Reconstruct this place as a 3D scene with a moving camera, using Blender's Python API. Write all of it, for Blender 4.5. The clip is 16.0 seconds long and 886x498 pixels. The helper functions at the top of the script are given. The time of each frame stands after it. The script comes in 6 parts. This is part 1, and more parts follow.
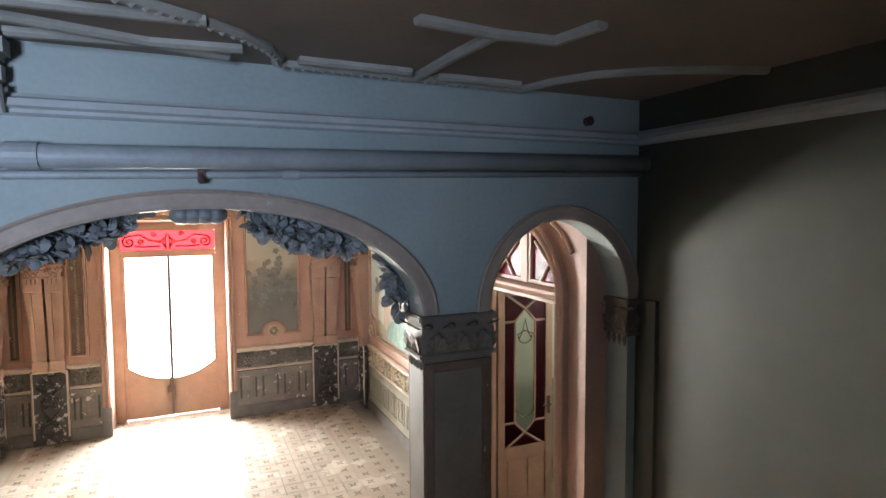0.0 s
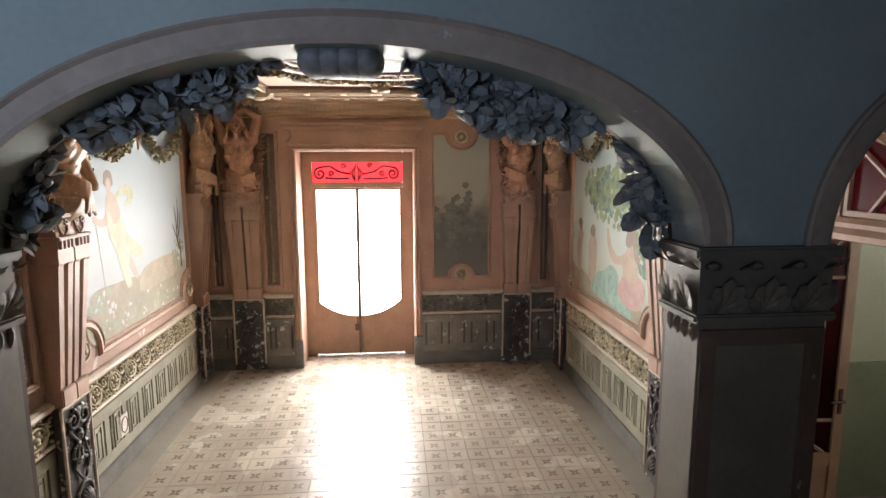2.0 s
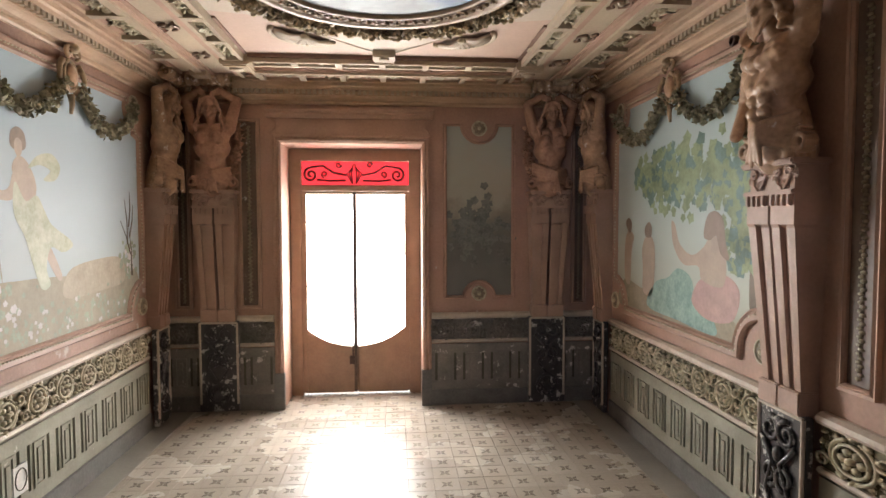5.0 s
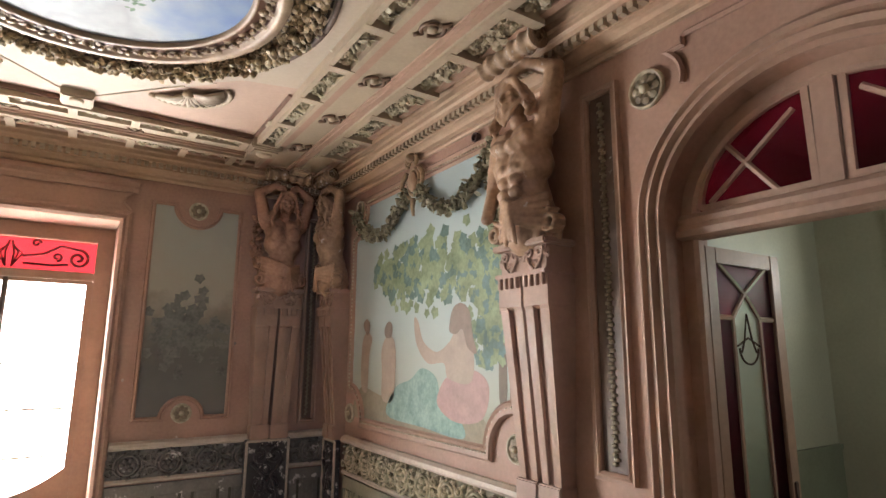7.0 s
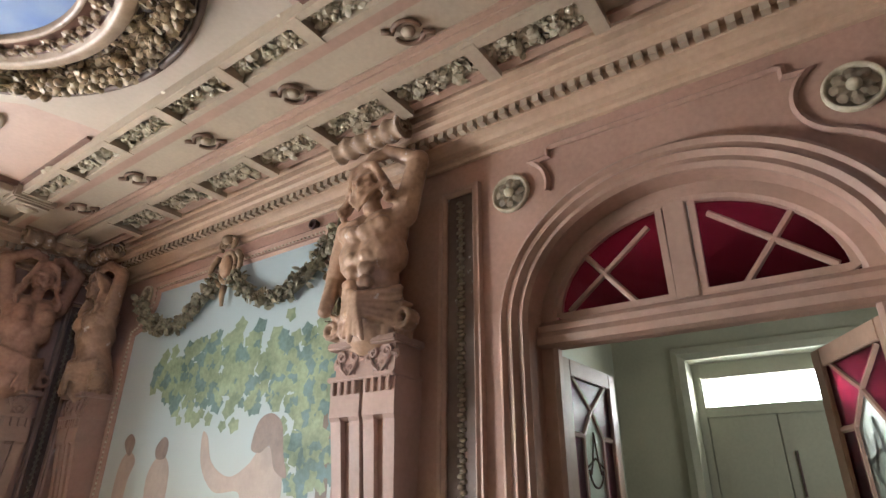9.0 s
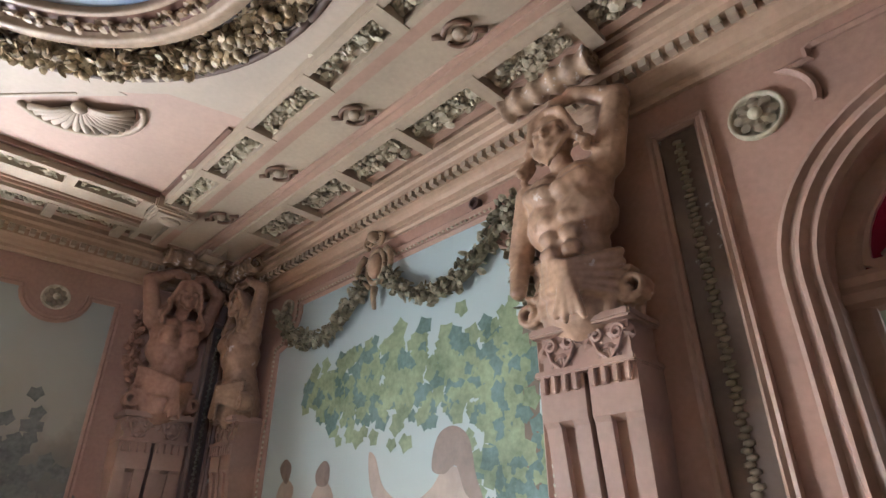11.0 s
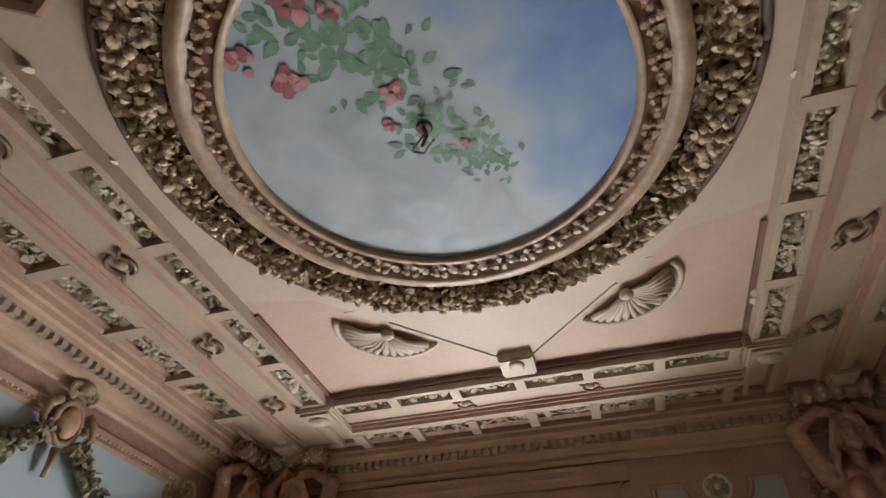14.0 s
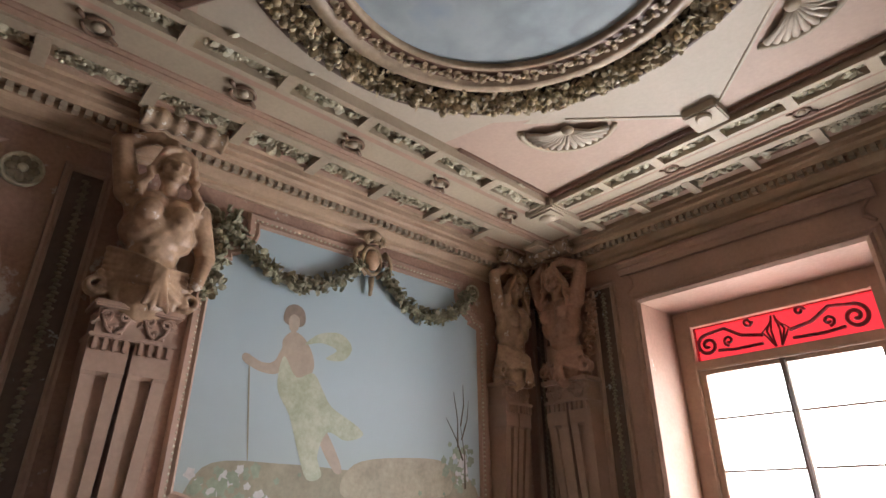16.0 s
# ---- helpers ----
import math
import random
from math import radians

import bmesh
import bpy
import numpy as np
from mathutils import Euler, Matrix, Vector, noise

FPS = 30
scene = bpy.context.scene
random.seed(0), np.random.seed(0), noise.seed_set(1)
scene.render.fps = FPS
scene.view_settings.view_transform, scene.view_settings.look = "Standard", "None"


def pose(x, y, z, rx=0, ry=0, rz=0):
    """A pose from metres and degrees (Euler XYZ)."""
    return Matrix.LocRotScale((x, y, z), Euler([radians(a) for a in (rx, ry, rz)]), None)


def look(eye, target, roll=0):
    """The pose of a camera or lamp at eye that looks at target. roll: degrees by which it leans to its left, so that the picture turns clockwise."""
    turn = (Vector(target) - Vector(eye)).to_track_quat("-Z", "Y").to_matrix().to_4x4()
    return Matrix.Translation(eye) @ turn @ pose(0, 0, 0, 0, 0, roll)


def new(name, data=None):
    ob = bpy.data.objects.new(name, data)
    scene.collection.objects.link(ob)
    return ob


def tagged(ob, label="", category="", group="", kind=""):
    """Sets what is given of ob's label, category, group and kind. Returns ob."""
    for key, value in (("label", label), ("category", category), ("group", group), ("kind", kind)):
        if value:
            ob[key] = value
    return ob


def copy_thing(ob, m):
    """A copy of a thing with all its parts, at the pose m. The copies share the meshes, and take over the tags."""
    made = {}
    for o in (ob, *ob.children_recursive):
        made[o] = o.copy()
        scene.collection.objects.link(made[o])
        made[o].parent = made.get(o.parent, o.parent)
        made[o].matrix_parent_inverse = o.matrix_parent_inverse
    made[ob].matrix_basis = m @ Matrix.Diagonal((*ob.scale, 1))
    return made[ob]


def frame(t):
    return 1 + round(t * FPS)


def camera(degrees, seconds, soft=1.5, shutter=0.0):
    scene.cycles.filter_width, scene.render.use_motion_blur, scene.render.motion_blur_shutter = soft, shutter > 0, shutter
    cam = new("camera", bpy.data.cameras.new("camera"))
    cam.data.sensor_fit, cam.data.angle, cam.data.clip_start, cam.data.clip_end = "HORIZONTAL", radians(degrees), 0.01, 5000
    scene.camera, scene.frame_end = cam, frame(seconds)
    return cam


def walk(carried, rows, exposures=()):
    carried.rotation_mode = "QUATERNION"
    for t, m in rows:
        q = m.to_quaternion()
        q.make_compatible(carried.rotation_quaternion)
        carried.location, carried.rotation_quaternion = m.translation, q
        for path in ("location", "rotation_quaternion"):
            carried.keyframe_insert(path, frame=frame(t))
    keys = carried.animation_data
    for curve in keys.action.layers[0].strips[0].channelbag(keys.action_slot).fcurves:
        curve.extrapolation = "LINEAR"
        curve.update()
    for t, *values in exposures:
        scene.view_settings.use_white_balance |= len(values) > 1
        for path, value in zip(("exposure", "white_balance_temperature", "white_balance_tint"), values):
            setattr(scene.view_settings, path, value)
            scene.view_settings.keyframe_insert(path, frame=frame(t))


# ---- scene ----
cam = camera(76.2, 16.0)
PATH = [
    (0, (0.025, -0.116, 2.987), (0.838, 1.707, 2.858), -0.3),
    (0.5, (0.152, 0.278, 2.927), (0.717, 2.189, 2.759), -0.2),
    (1, (0.249, 0.589, 2.899), (0.595, 2.543, 2.655), -0.3),
    (1.5, (0.253, 0.868, 2.773), (0.491, 2.835, 2.495), -0.2),
    (2, (0.216, 1.075, 2.663), (0.387, 3.047, 2.378), -0.2),
    (2.5, (0.207, 1.284, 2.567), (0.304, 3.262, 2.284), -0.2),
    (3, (0.21, 1.514, 2.51), (0.261, 3.493, 2.228), -0.2),
    (3.2, (0.219, 1.61, 2.486), (0.259, 3.589, 2.205), -0.1),
    (5.3, (0.149, 2.441, 1.971), (0.396, 4.425, 1.932), -0.2),
    (5.5, (0.11, 2.517, 1.93), (0.427, 4.492, 1.936), -0.1),
    (6, (0.168, 2.705, 1.794), (0.686, 4.63, 1.947), 0.1),
    (6.5, (0.216, 2.857, 1.762), (0.986, 4.687, 2.008), 0.1),
    (7, (0.239, 2.99, 1.762), (1.307, 4.641, 2.129), 0.4),
    (7.5, (0.21, 3.04, 1.788), (1.493, 4.466, 2.353), 0.2),
    (8, (0.22, 3.109, 1.761), (1.661, 4.321, 2.435), 0.2),
    (8.2, (0.238, 3.167, 1.755), (1.717, 4.317, 2.456), 0.2),
    (10.3, (0.419, 4.049, 1.584), (1.908, 5.069, 2.447), -0.0),
    (10.5, (0.45, 4.119, 1.618), (1.907, 5.184, 2.48), -0.0),
    (11, (0.473, 4.239, 1.675), (1.734, 5.513, 2.562), -0.1),
    (11.5, (0.428, 4.287, 1.725), (1.422, 5.714, 2.712), -0.0),
    (12, (0.419, 4.358, 1.792), (1.152, 5.844, 2.912), 0.1),
    (12.5, (0.377, 4.431, 1.812), (0.861, 5.943, 3.029), 0.1),
    (13, (0.396, 4.486, 1.832), (0.595, 6.013, 3.109), 0.3),
    (13.5, (0.449, 4.582, 1.83), (0.339, 6.065, 3.168), -0.1),
    (14, (0.487, 4.635, 1.778), (0.073, 6.047, 3.132), -0.1),
    (14.5, (0.545, 4.616, 1.689), (-0.181, 5.946, 2.994), -0.1),
    (15, (0.668, 4.609, 1.633), (-0.329, 5.906, 2.784), -0.0),
    (15.5, (0.895, 4.618, 1.515), (-0.299, 5.852, 2.54), -0.0),
    (16, (1.09, 4.581, 1.418), (-0.272, 5.785, 2.253), 0.0),
]
EXPOSURES = [(0.0, 1.15, 6500, 10), (0.7, 0.9, 6500, 10), (1.5, 0.38, 6600, 10), (3.0, -0.2, 6650, 10), (5.5, -0.35, 6500, 10), (8.0, 0.2, 6250, 10), (10.5, 0.1, 5650, 10), (12.0, -0.45, 5800, 10), (13.0, -0.93, 6150, 10), (15.0, -0.98, 6050, 10), (16.0, -0.88, 6000, 10)]
walk(cam, [(t, look(eye, target, roll)) for t, eye, target, roll in PATH], EXPOSURES)

# ---- world, sun, large lights ----
XL, XR, Y0, Y1, ZC = -2.25, 2.45, 3.05, 8.55, 3.60
CX, CY = 0.10, 5.80
WX0, WX1, WZ = -1.03, 0.48, 2.88
world = bpy.data.worlds.new("sky_world")
scene.world = world
world.use_nodes = True
wn = world.node_tree.nodes
sky = wn.new("ShaderNodeTexSky")
sky.sky_type, sky.sun_disc = "NISHITA", False
sky.sun_elevation, sky.sun_rotation = radians(45), radians(165)
world.node_tree.links.new(sky.outputs[0], wn["Background"].inputs[0])
wn["Background"].inputs[1].default_value = 0.15
sun_data = bpy.data.lights.new("sun", "SUN")
sun_data.energy, sun_data.angle, sun_data.color = 2.5, radians(0.6), (1.0, 0.95, 0.88)
sun = new("sun", sun_data)
sun.matrix_world = look((4, -14, 16), (0, 4, 0))


def area_light(name, eye, target, w, h, power, color):
    d = bpy.data.lights.new(name, "AREA")
    d.shape, d.size, d.size_y, d.energy, d.color = "RECTANGLE", w, h, power, color
    ob = new(name, d)
    ob.matrix_world = look(eye, target)
    return ob


window_light = area_light("window_light", (-0.28, 9.17, 1.50), (-0.28, 6.4, 1.85), 1.20, 1.80, 270, (1.0, 0.97, 0.94))
area_light("corridor_light", (5.36, 3.935, 2.45), (2.6, 3.95, 1.7), 0.90, 0.20, 14, (1.0, 1.0, 0.92))
# Added fill lamp that brightens the corridor from an unseen side
area_light("corridor_fill_light", (4.2, 2.90, 2.1), (4.2, 5.0, 1.9), 0.8, 1.0, 6, (1.0, 1.0, 0.92))
# Added cool fill lamp that lifts the arch wall; no real source known
hall_light = area_light("hall_fill_light", (-2.4, -3.08, 2.6), (-1.1, 2.75, 3.55), 0.9, 1.4, 18, (0.58, 0.72, 1.0))
hall_light.data.spread = radians(62)


# ---- materials ----
def mat(name, base, rough=0.6, vary=0.25, scale=6.0, bump=0.15, metal=0.0, second=None, wear=None, wear_amount=0.0, fine=40.0, random_piece=0.0):
    """Painted or plain surface: two scales of noise, bump, and chipped patches of a second colour."""
    m = bpy.data.materials.new(name)
    m.use_nodes = True
    nt = m.node_tree
    n, l = nt.nodes, nt.links
    b = n["Principled BSDF"]
    tc = n.new("ShaderNodeTexCoord")
    big = n.new("ShaderNodeTexNoise")
    big.inputs["Scale"].default_value, big.inputs["Detail"].default_value = scale, 6
    small = n.new("ShaderNodeTexNoise")
    small.inputs["Scale"].default_value, small.inputs["Detail"].default_value = fine, 4
    geo = n.new("ShaderNodeNewGeometry")
    l.new(geo.outputs["Position"], big.inputs["Vector"])
    l.new(geo.outputs["Position"], small.inputs["Vector"])
    dark = [c * (1 - vary) for c in base]
    lite = [min(1, c * (1 + vary * 0.6)) for c in (second or base)]
    ramp = n.new("ShaderNodeValToRGB")
    ramp.color_ramp.elements[0].position, ramp.color_ramp.elements[1].position = 0.3, 0.7
    ramp.color_ramp.elements[0].color, ramp.color_ramp.elements[1].color = (*dark, 1), (*lite, 1)
    mixer = n.new("ShaderNodeMath")
    mixer.operation = "MULTIPLY_ADD"
    mixer.inputs[1].default_value = 0.35
    l.new(small.outputs[0], mixer.inputs[0])
    sc = n.new("ShaderNodeMath")
    sc.operation = "MULTIPLY"
    sc.inputs[1].default_value = 0.65
    l.new(big.outputs[0], sc.inputs[0])
    l.new(sc.outputs[0], mixer.inputs[2])
    l.new(mixer.outputs[0], ramp.inputs[0])
    col = ramp.outputs[0]
    if wear:
        wnz = n.new("ShaderNodeTexNoise")
        wnz.inputs["Scale"].default_value, wnz.inputs["Detail"].default_value, wnz.inputs["Roughness"].default_value = scale * 1.3 + 1, 9, 0.65
        l.new(geo.outputs["Position"], wnz.inputs["Vector"])
        wr = n.new("ShaderNodeValToRGB")
        edge = 0.72 - wear_amount
        wr.color_ramp.elements[0].position, wr.color_ramp.elements[1].position = edge, edge + 0.04
        l.new(wnz.outputs[0], wr.inputs[0])
        mx = n.new("ShaderNodeMix")
        mx.data_type = "RGBA"
        l.new(wr.outputs[0], mx.inputs["Factor"])
        l.new(col, mx.inputs["A"])
        mx.inputs["B"].default_value = (*wear, 1)
        col = mx.outputs["Result"]
    if random_piece:
        oi = n.new("ShaderNodeObjectInfo")
        hs = n.new("ShaderNodeHueSaturation")
        mr = n.new("ShaderNodeMapRange")
        mr.inputs["To Min"].default_value, mr.inputs["To Max"].default_value = 1 - random_piece, 1 + random_piece
        l.new(oi.outputs["Random"], mr.inputs["Value"])
        l.new(mr.outputs[0], hs.inputs["Value"])
        l.new(col, hs.inputs["Color"])
        col = hs.outputs[0]
    l.new(col, b.inputs["Base Color"])
    b.inputs["Roughness"].default_value, b.inputs["Metallic"].default_value = rough, metal
    if bump:
        bp = n.new("ShaderNodeBump")
        bp.inputs["Strength"].default_value, bp.inputs["Distance"].default_value = bump, 0.01
        l.new(mixer.outputs[0], bp.inputs["Height"])
        l.new(bp.outputs[0], b.inputs["Normal"])
    return m


PINK = mat("salmon_wall_paint", (0.37, 0.225, 0.165), 0.6, 0.2, 2.0, 0.15, second=(0.41, 0.25, 0.185), wear=(0.58, 0.5, 0.42), wear_amount=0.045)
CREAM = mat("cream_ceiling_paint", (0.44, 0.35, 0.25), 0.6, 0.18, 2.0, 0.15, wear=(0.66, 0.6, 0.5), wear_amount=0.02)
PEACH = mat("peach_ceiling_field", (0.46, 0.325, 0.25), 0.65, 0.15, 1.5, 0.1)
BLUE = mat("blue_grey_hall_paint", (0.30, 0.36, 0.36), 0.6, 0.15, 1.5, 0.12, second=(0.33, 0.38, 0.36))
# olive taken very dark: the dim side of the hall is in the colour
OLIVE = mat("dimmed_olive_hall_paint", (0.055, 0.057, 0.040), 0.6, 0.15, 1.5, 0.12)
GREEN = mat("pale_green_dado_paint", (0.29, 0.275, 0.21), 0.6, 0.25, 4.0, 0.25, wear=(0.55, 0.5, 0.42), wear_amount=0.06)
PLINTH = mat("dark_grey_plinth", (0.16, 0.15, 0.14), 0.6, 0.35, 5.0, 0.3, wear=(0.42, 0.4, 0.37), wear_amount=0.06)
FLOOR = mat("worn_cement_tile", (0.34, 0.29, 0.23), 0.32, 0.15, 3.0, 0.05)
TRIM = mat("cream_trim_paint", (0.5, 0.42, 0.34), 0.55, 0.2, 5.0, 0.2, wear=(0.6, 0.55, 0.5), wear_amount=0.05)
WOOD = mat("tan_painted_wood", (0.36, 0.23, 0.16), 0.45, 0.2, 6.0, 0.1)


# ---- mesh helpers ----
def part(name, bm, material, parent=None, label="", smooth=False, m=None):
    """Link a bmesh as one mesh object, under a thing or as a thing."""
    bmesh.ops.recalc_face_normals(bm, faces=bm.faces[:])
    me = bpy.data.meshes.new(name)
    bm.to_mesh(me)
    bm.free()
    if smooth:
        for p in me.polygons:
            p.use_smooth = True
    me.materials.append(material)
    ob = new(name, me)
    if parent is not None:
        ob.parent = parent
    if m is not None:
        ob.matrix_basis = m
    if label:
        ob["label"] = label
    return ob


def thing(name, label, category, m=None, group="", kind=""):
    ob = new(name)
    if m is not None:
        ob.matrix_basis = m
    return tagged(ob, label, category, group, kind)


def box(bm, x0, x1, y0, y1, z0, z1, bevel=0.0):
    vs = [bm.verts.new((x, y, z)) for x in (x0, x1) for y in (y0, y1) for z in (z0, z1)]
    fs = [(0, 1, 3, 2), (4, 6, 7, 5), (0, 4, 5, 1), (2, 3, 7, 6), (0, 2, 6, 4), (1, 5, 7, 3)]
    faces = [bm.faces.new([vs[i] for i in f]) for f in fs]
    if bevel:
        edges = list({e for f in faces for e in f.edges})
        bmesh.ops.bevel(bm, geom=edges, offset=bevel, segments=2, affect="EDGES")
    return bm


def prism(bm, pts, depth, axis="y", at=0.0):
    """Extrude a 2D outline (u, z): axis y puts u on x, axis x puts u on y, axis z makes (x, y) outlines."""
    def put(u, v, d):
        return {"y": (u, d, v), "x": (d, u, v), "z": (u, v, d)}[axis]
    a = [bm.verts.new(put(u, v, at)) for u, v in pts]
    b = [bm.verts.new(put(u, v, at + depth)) for u, v in pts]
    n = len(pts)
    bm.faces.new(a)
    bm.faces.new(b[::-1])
    for i in range(n):
        bm.faces.new((a[i], a[(i + 1) % n], b[(i + 1) % n], b[i]))
    return bm


def arc(cx, cz, rx, rz, a0, a1, n):
    return [(cx + rx * math.cos(radians(a0 + (a1 - a0) * i / n)), cz + rz * math.sin(radians(a0 + (a1 - a0) * i / n))) for i in range(n + 1)]


def sweep(bm, path, profile, closed=False, up=(0, -1, 0)):
    """Sweep an open or closed profile (side, out) along a 3D path; out is the direction up, side lies across the path."""
    up = Vector(up)
    P = [Vector(p) for p in path]
    n = len(P)
    rings = []
    for i, p in enumerate(P):
        if closed:
            a, b = P[i - 1], P[(i + 1) % n]
        else:
            a, b = P[max(i - 1, 0)], P[min(i + 1, n - 1)]
        d1 = (p - a).normalized() if (p - a).length > 1e-9 else (b - p).normalized()
        d2 = (b - p).normalized() if (b - p).length > 1e-9 else d1
        s1, s2 = d1.cross(up).normalized(), d2.cross(up).normalized()
        s = (s1 + s2).normalized()
        k = 1 / max(0.35, s.dot(s1))
        rings.append([bm.verts.new(p + s * (k * u) + up * v) for u, v in profile])
    m = len(profile)
    for i in range(n if closed else n - 1):
        r, q = rings[i], rings[(i + 1) % n]
        for j in range(m):
            bm.faces.new((r[j], r[(j + 1) % m], q[(j + 1) % m], q[j]))
    if not closed:
        bm.faces.new(rings[0])
        bm.faces.new(rings[-1][::-1])
    return bm


# ---- the large structure ----
TOP = 4.1
bm = bmesh.new()
box(bm, XL - 0.3, XR + 4.5, -3.2, Y1 + 0.72, -0.2, -0.006)
tagged(part("floor", bm, FLOOR), "worn cement tile floor with small star motifs", "floor", kind="structure")

bm = bmesh.new()
box(bm, XL - 0.3, WX0, Y1, Y1 + 0.7, 0, TOP)
box(bm, WX1, XR + 0.3, Y1, Y1 + 0.7, 0, TOP)
box(bm, WX0, WX1, Y1, Y1 + 0.7, WZ, TOP)
wall_window = tagged(part("wall_window", bm, PINK), "salmon painted plaster wall with a deep window opening", "wall", kind="structure")

DY, DH, DS, DR = 3.90, 0.635, 2.36, 0.53
bm = bmesh.new()
prism(bm, [(2.95, 0), (DY - DH, 0)] + arc(DY, DS, DH, DR, 180, 0, 24) + [(DY + DH, 0), (Y1 + 0.0, 0), (Y1, TOP), (2.95, TOP)], 0.30, "x", XR)
wall_right = tagged(part("wall_right", bm, PINK), "salmon painted plaster wall with an arched doorway", "wall", kind="structure")
bm = bmesh.new()
box(bm, XL - 0.3, XL, 2.95, Y1, 0, TOP)
PEELING = mat("peeling_salmon_wall_paint", (0.31, 0.18, 0.13), 0.65, 0.35, 2.2, 0.3, second=(0.36, 0.22, 0.16), wear=(0.50, 0.42, 0.36), wear_amount=0.13)
wall_left = tagged(part("wall_left", bm, PEELING), "salmon painted plaster wall with a large painting", "wall", kind="structure")

AX0, AX1, BX0, BX1 = -1.01, 1.18, 1.60, 2.63
# Added dark skin on the unseen room side, to cut bounced window light
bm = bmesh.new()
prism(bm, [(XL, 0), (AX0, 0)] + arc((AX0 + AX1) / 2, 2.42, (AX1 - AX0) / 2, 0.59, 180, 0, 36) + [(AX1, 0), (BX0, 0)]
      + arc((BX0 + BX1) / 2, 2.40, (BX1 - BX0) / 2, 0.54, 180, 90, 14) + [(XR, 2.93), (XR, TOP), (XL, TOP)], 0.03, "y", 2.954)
tagged(part("wall_arches_dark_skin", bm, mat("bounce_cut_umber", (0.10, 0.06, 0.045), 0.65, 0.3, 3.0, 0.2)), "added dark umber skin on the unseen room side of the arched wall", "wall", kind="structure")
bm = bmesh.new()
prism(bm, [(-3.3, 0), (AX0, 0)] + arc((AX0 + AX1) / 2, 2.42, (AX1 - AX0) / 2, 0.59, 180, 0, 36) + [(AX1, 0), (BX0, 0)]
      + arc((BX0 + BX1) / 2, 2.40, (BX1 - BX0) / 2, 0.54, 180, 0, 28) + [(BX1, 0), (2.9, 0), (2.9, TOP), (-3.3, TOP)], 0.20, "y", 2.75)
wall_arches = tagged(part("wall_arches", bm, BLUE), "blue-grey painted wall with a wide arch and a narrow arch", "wall", kind="structure")
bm = bmesh.new()
box(bm, 2.70, 2.9, -3.2, 2.75, 0, TOP)
tagged(part("wall_hall_right", bm, OLIVE), "olive-green hall wall, plain plaster, with dim light put into its colour", "wall", kind="structure")
bm = bmesh.new()
box(bm, -3.3, -2.9, -3.4, -3.2, 0, TOP)
box(bm, -1.9, 2.9, -3.4, -3.2, 0, TOP)
box(bm, -2.9, -1.9, -3.4, -3.2, 0, 1.8)
box(bm, -2.9, -1.9, -3.4, -3.2, 3.4, TOP)
box(bm, -3.5, -3.3, -3.4, 2.75, 0, TOP)
tagged(part("wall_hall_back", bm, OLIVE), "olive-green hall wall, plain plaster, with dim light put into its colour", "wall", kind="structure")
bm = bmesh.new()
box(bm, -3.3, 2.7, -3.2, 2.75, 3.70, 3.9)
tagged(part("ceiling_hall", bm, mat("brown_hall_ceiling", (0.22, 0.17, 0.13), 0.7, 0.2, 1.5, 0.1)), "brown-grey plaster hall ceiling with raised mouldings", "ceiling", kind="structure")
bm = bmesh.new()
box(bm, XL, XR, 2.95, Y1, ZC, ZC + 0.2)
tagged(part("ceiling", bm, PEACH), "cream and peach coffered plaster ceiling", "ceiling", kind="structure")


# ---- more materials ----
def glass_mat(name, color, rough=0.05):
    m = bpy.data.materials.new(name)
    m.use_nodes = True
    b = m.node_tree.nodes["Principled BSDF"]
    b.inputs["Base Color"].default_value = (*color, 1)
    b.inputs["Roughness"].default_value = rough
    b.inputs["Transmission Weight"].default_value = 1.0
    b.inputs["IOR"].default_value = 1.2
    nz = m.node_tree.nodes.new("ShaderNodeTexNoise")
    nz.inputs["Scale"].default_value = 60
    bp = m.node_tree.nodes.new("ShaderNodeBump")
    bp.inputs["Strength"].default_value = 0.12 if rough > 0.1 else 0.02
    m.node_tree.links.new(nz.outputs[0], bp.inputs["Height"])
    m.node_tree.links.new(bp.outputs[0], b.inputs["Normal"])
    return m


def glow_mat(name, color, strength):
    m = bpy.data.materials.new(name)
    m.use_nodes = True
    n = m.node_tree.nodes
    n.remove(n["Principled BSDF"])
    e = n.new("ShaderNodeEmission")
    e.inputs[0].default_value, e.inputs[1].default_value = (*color, 1), strength
    m.node_tree.links.new(e.outputs[0], n["Material Output"].inputs[0])
    return m


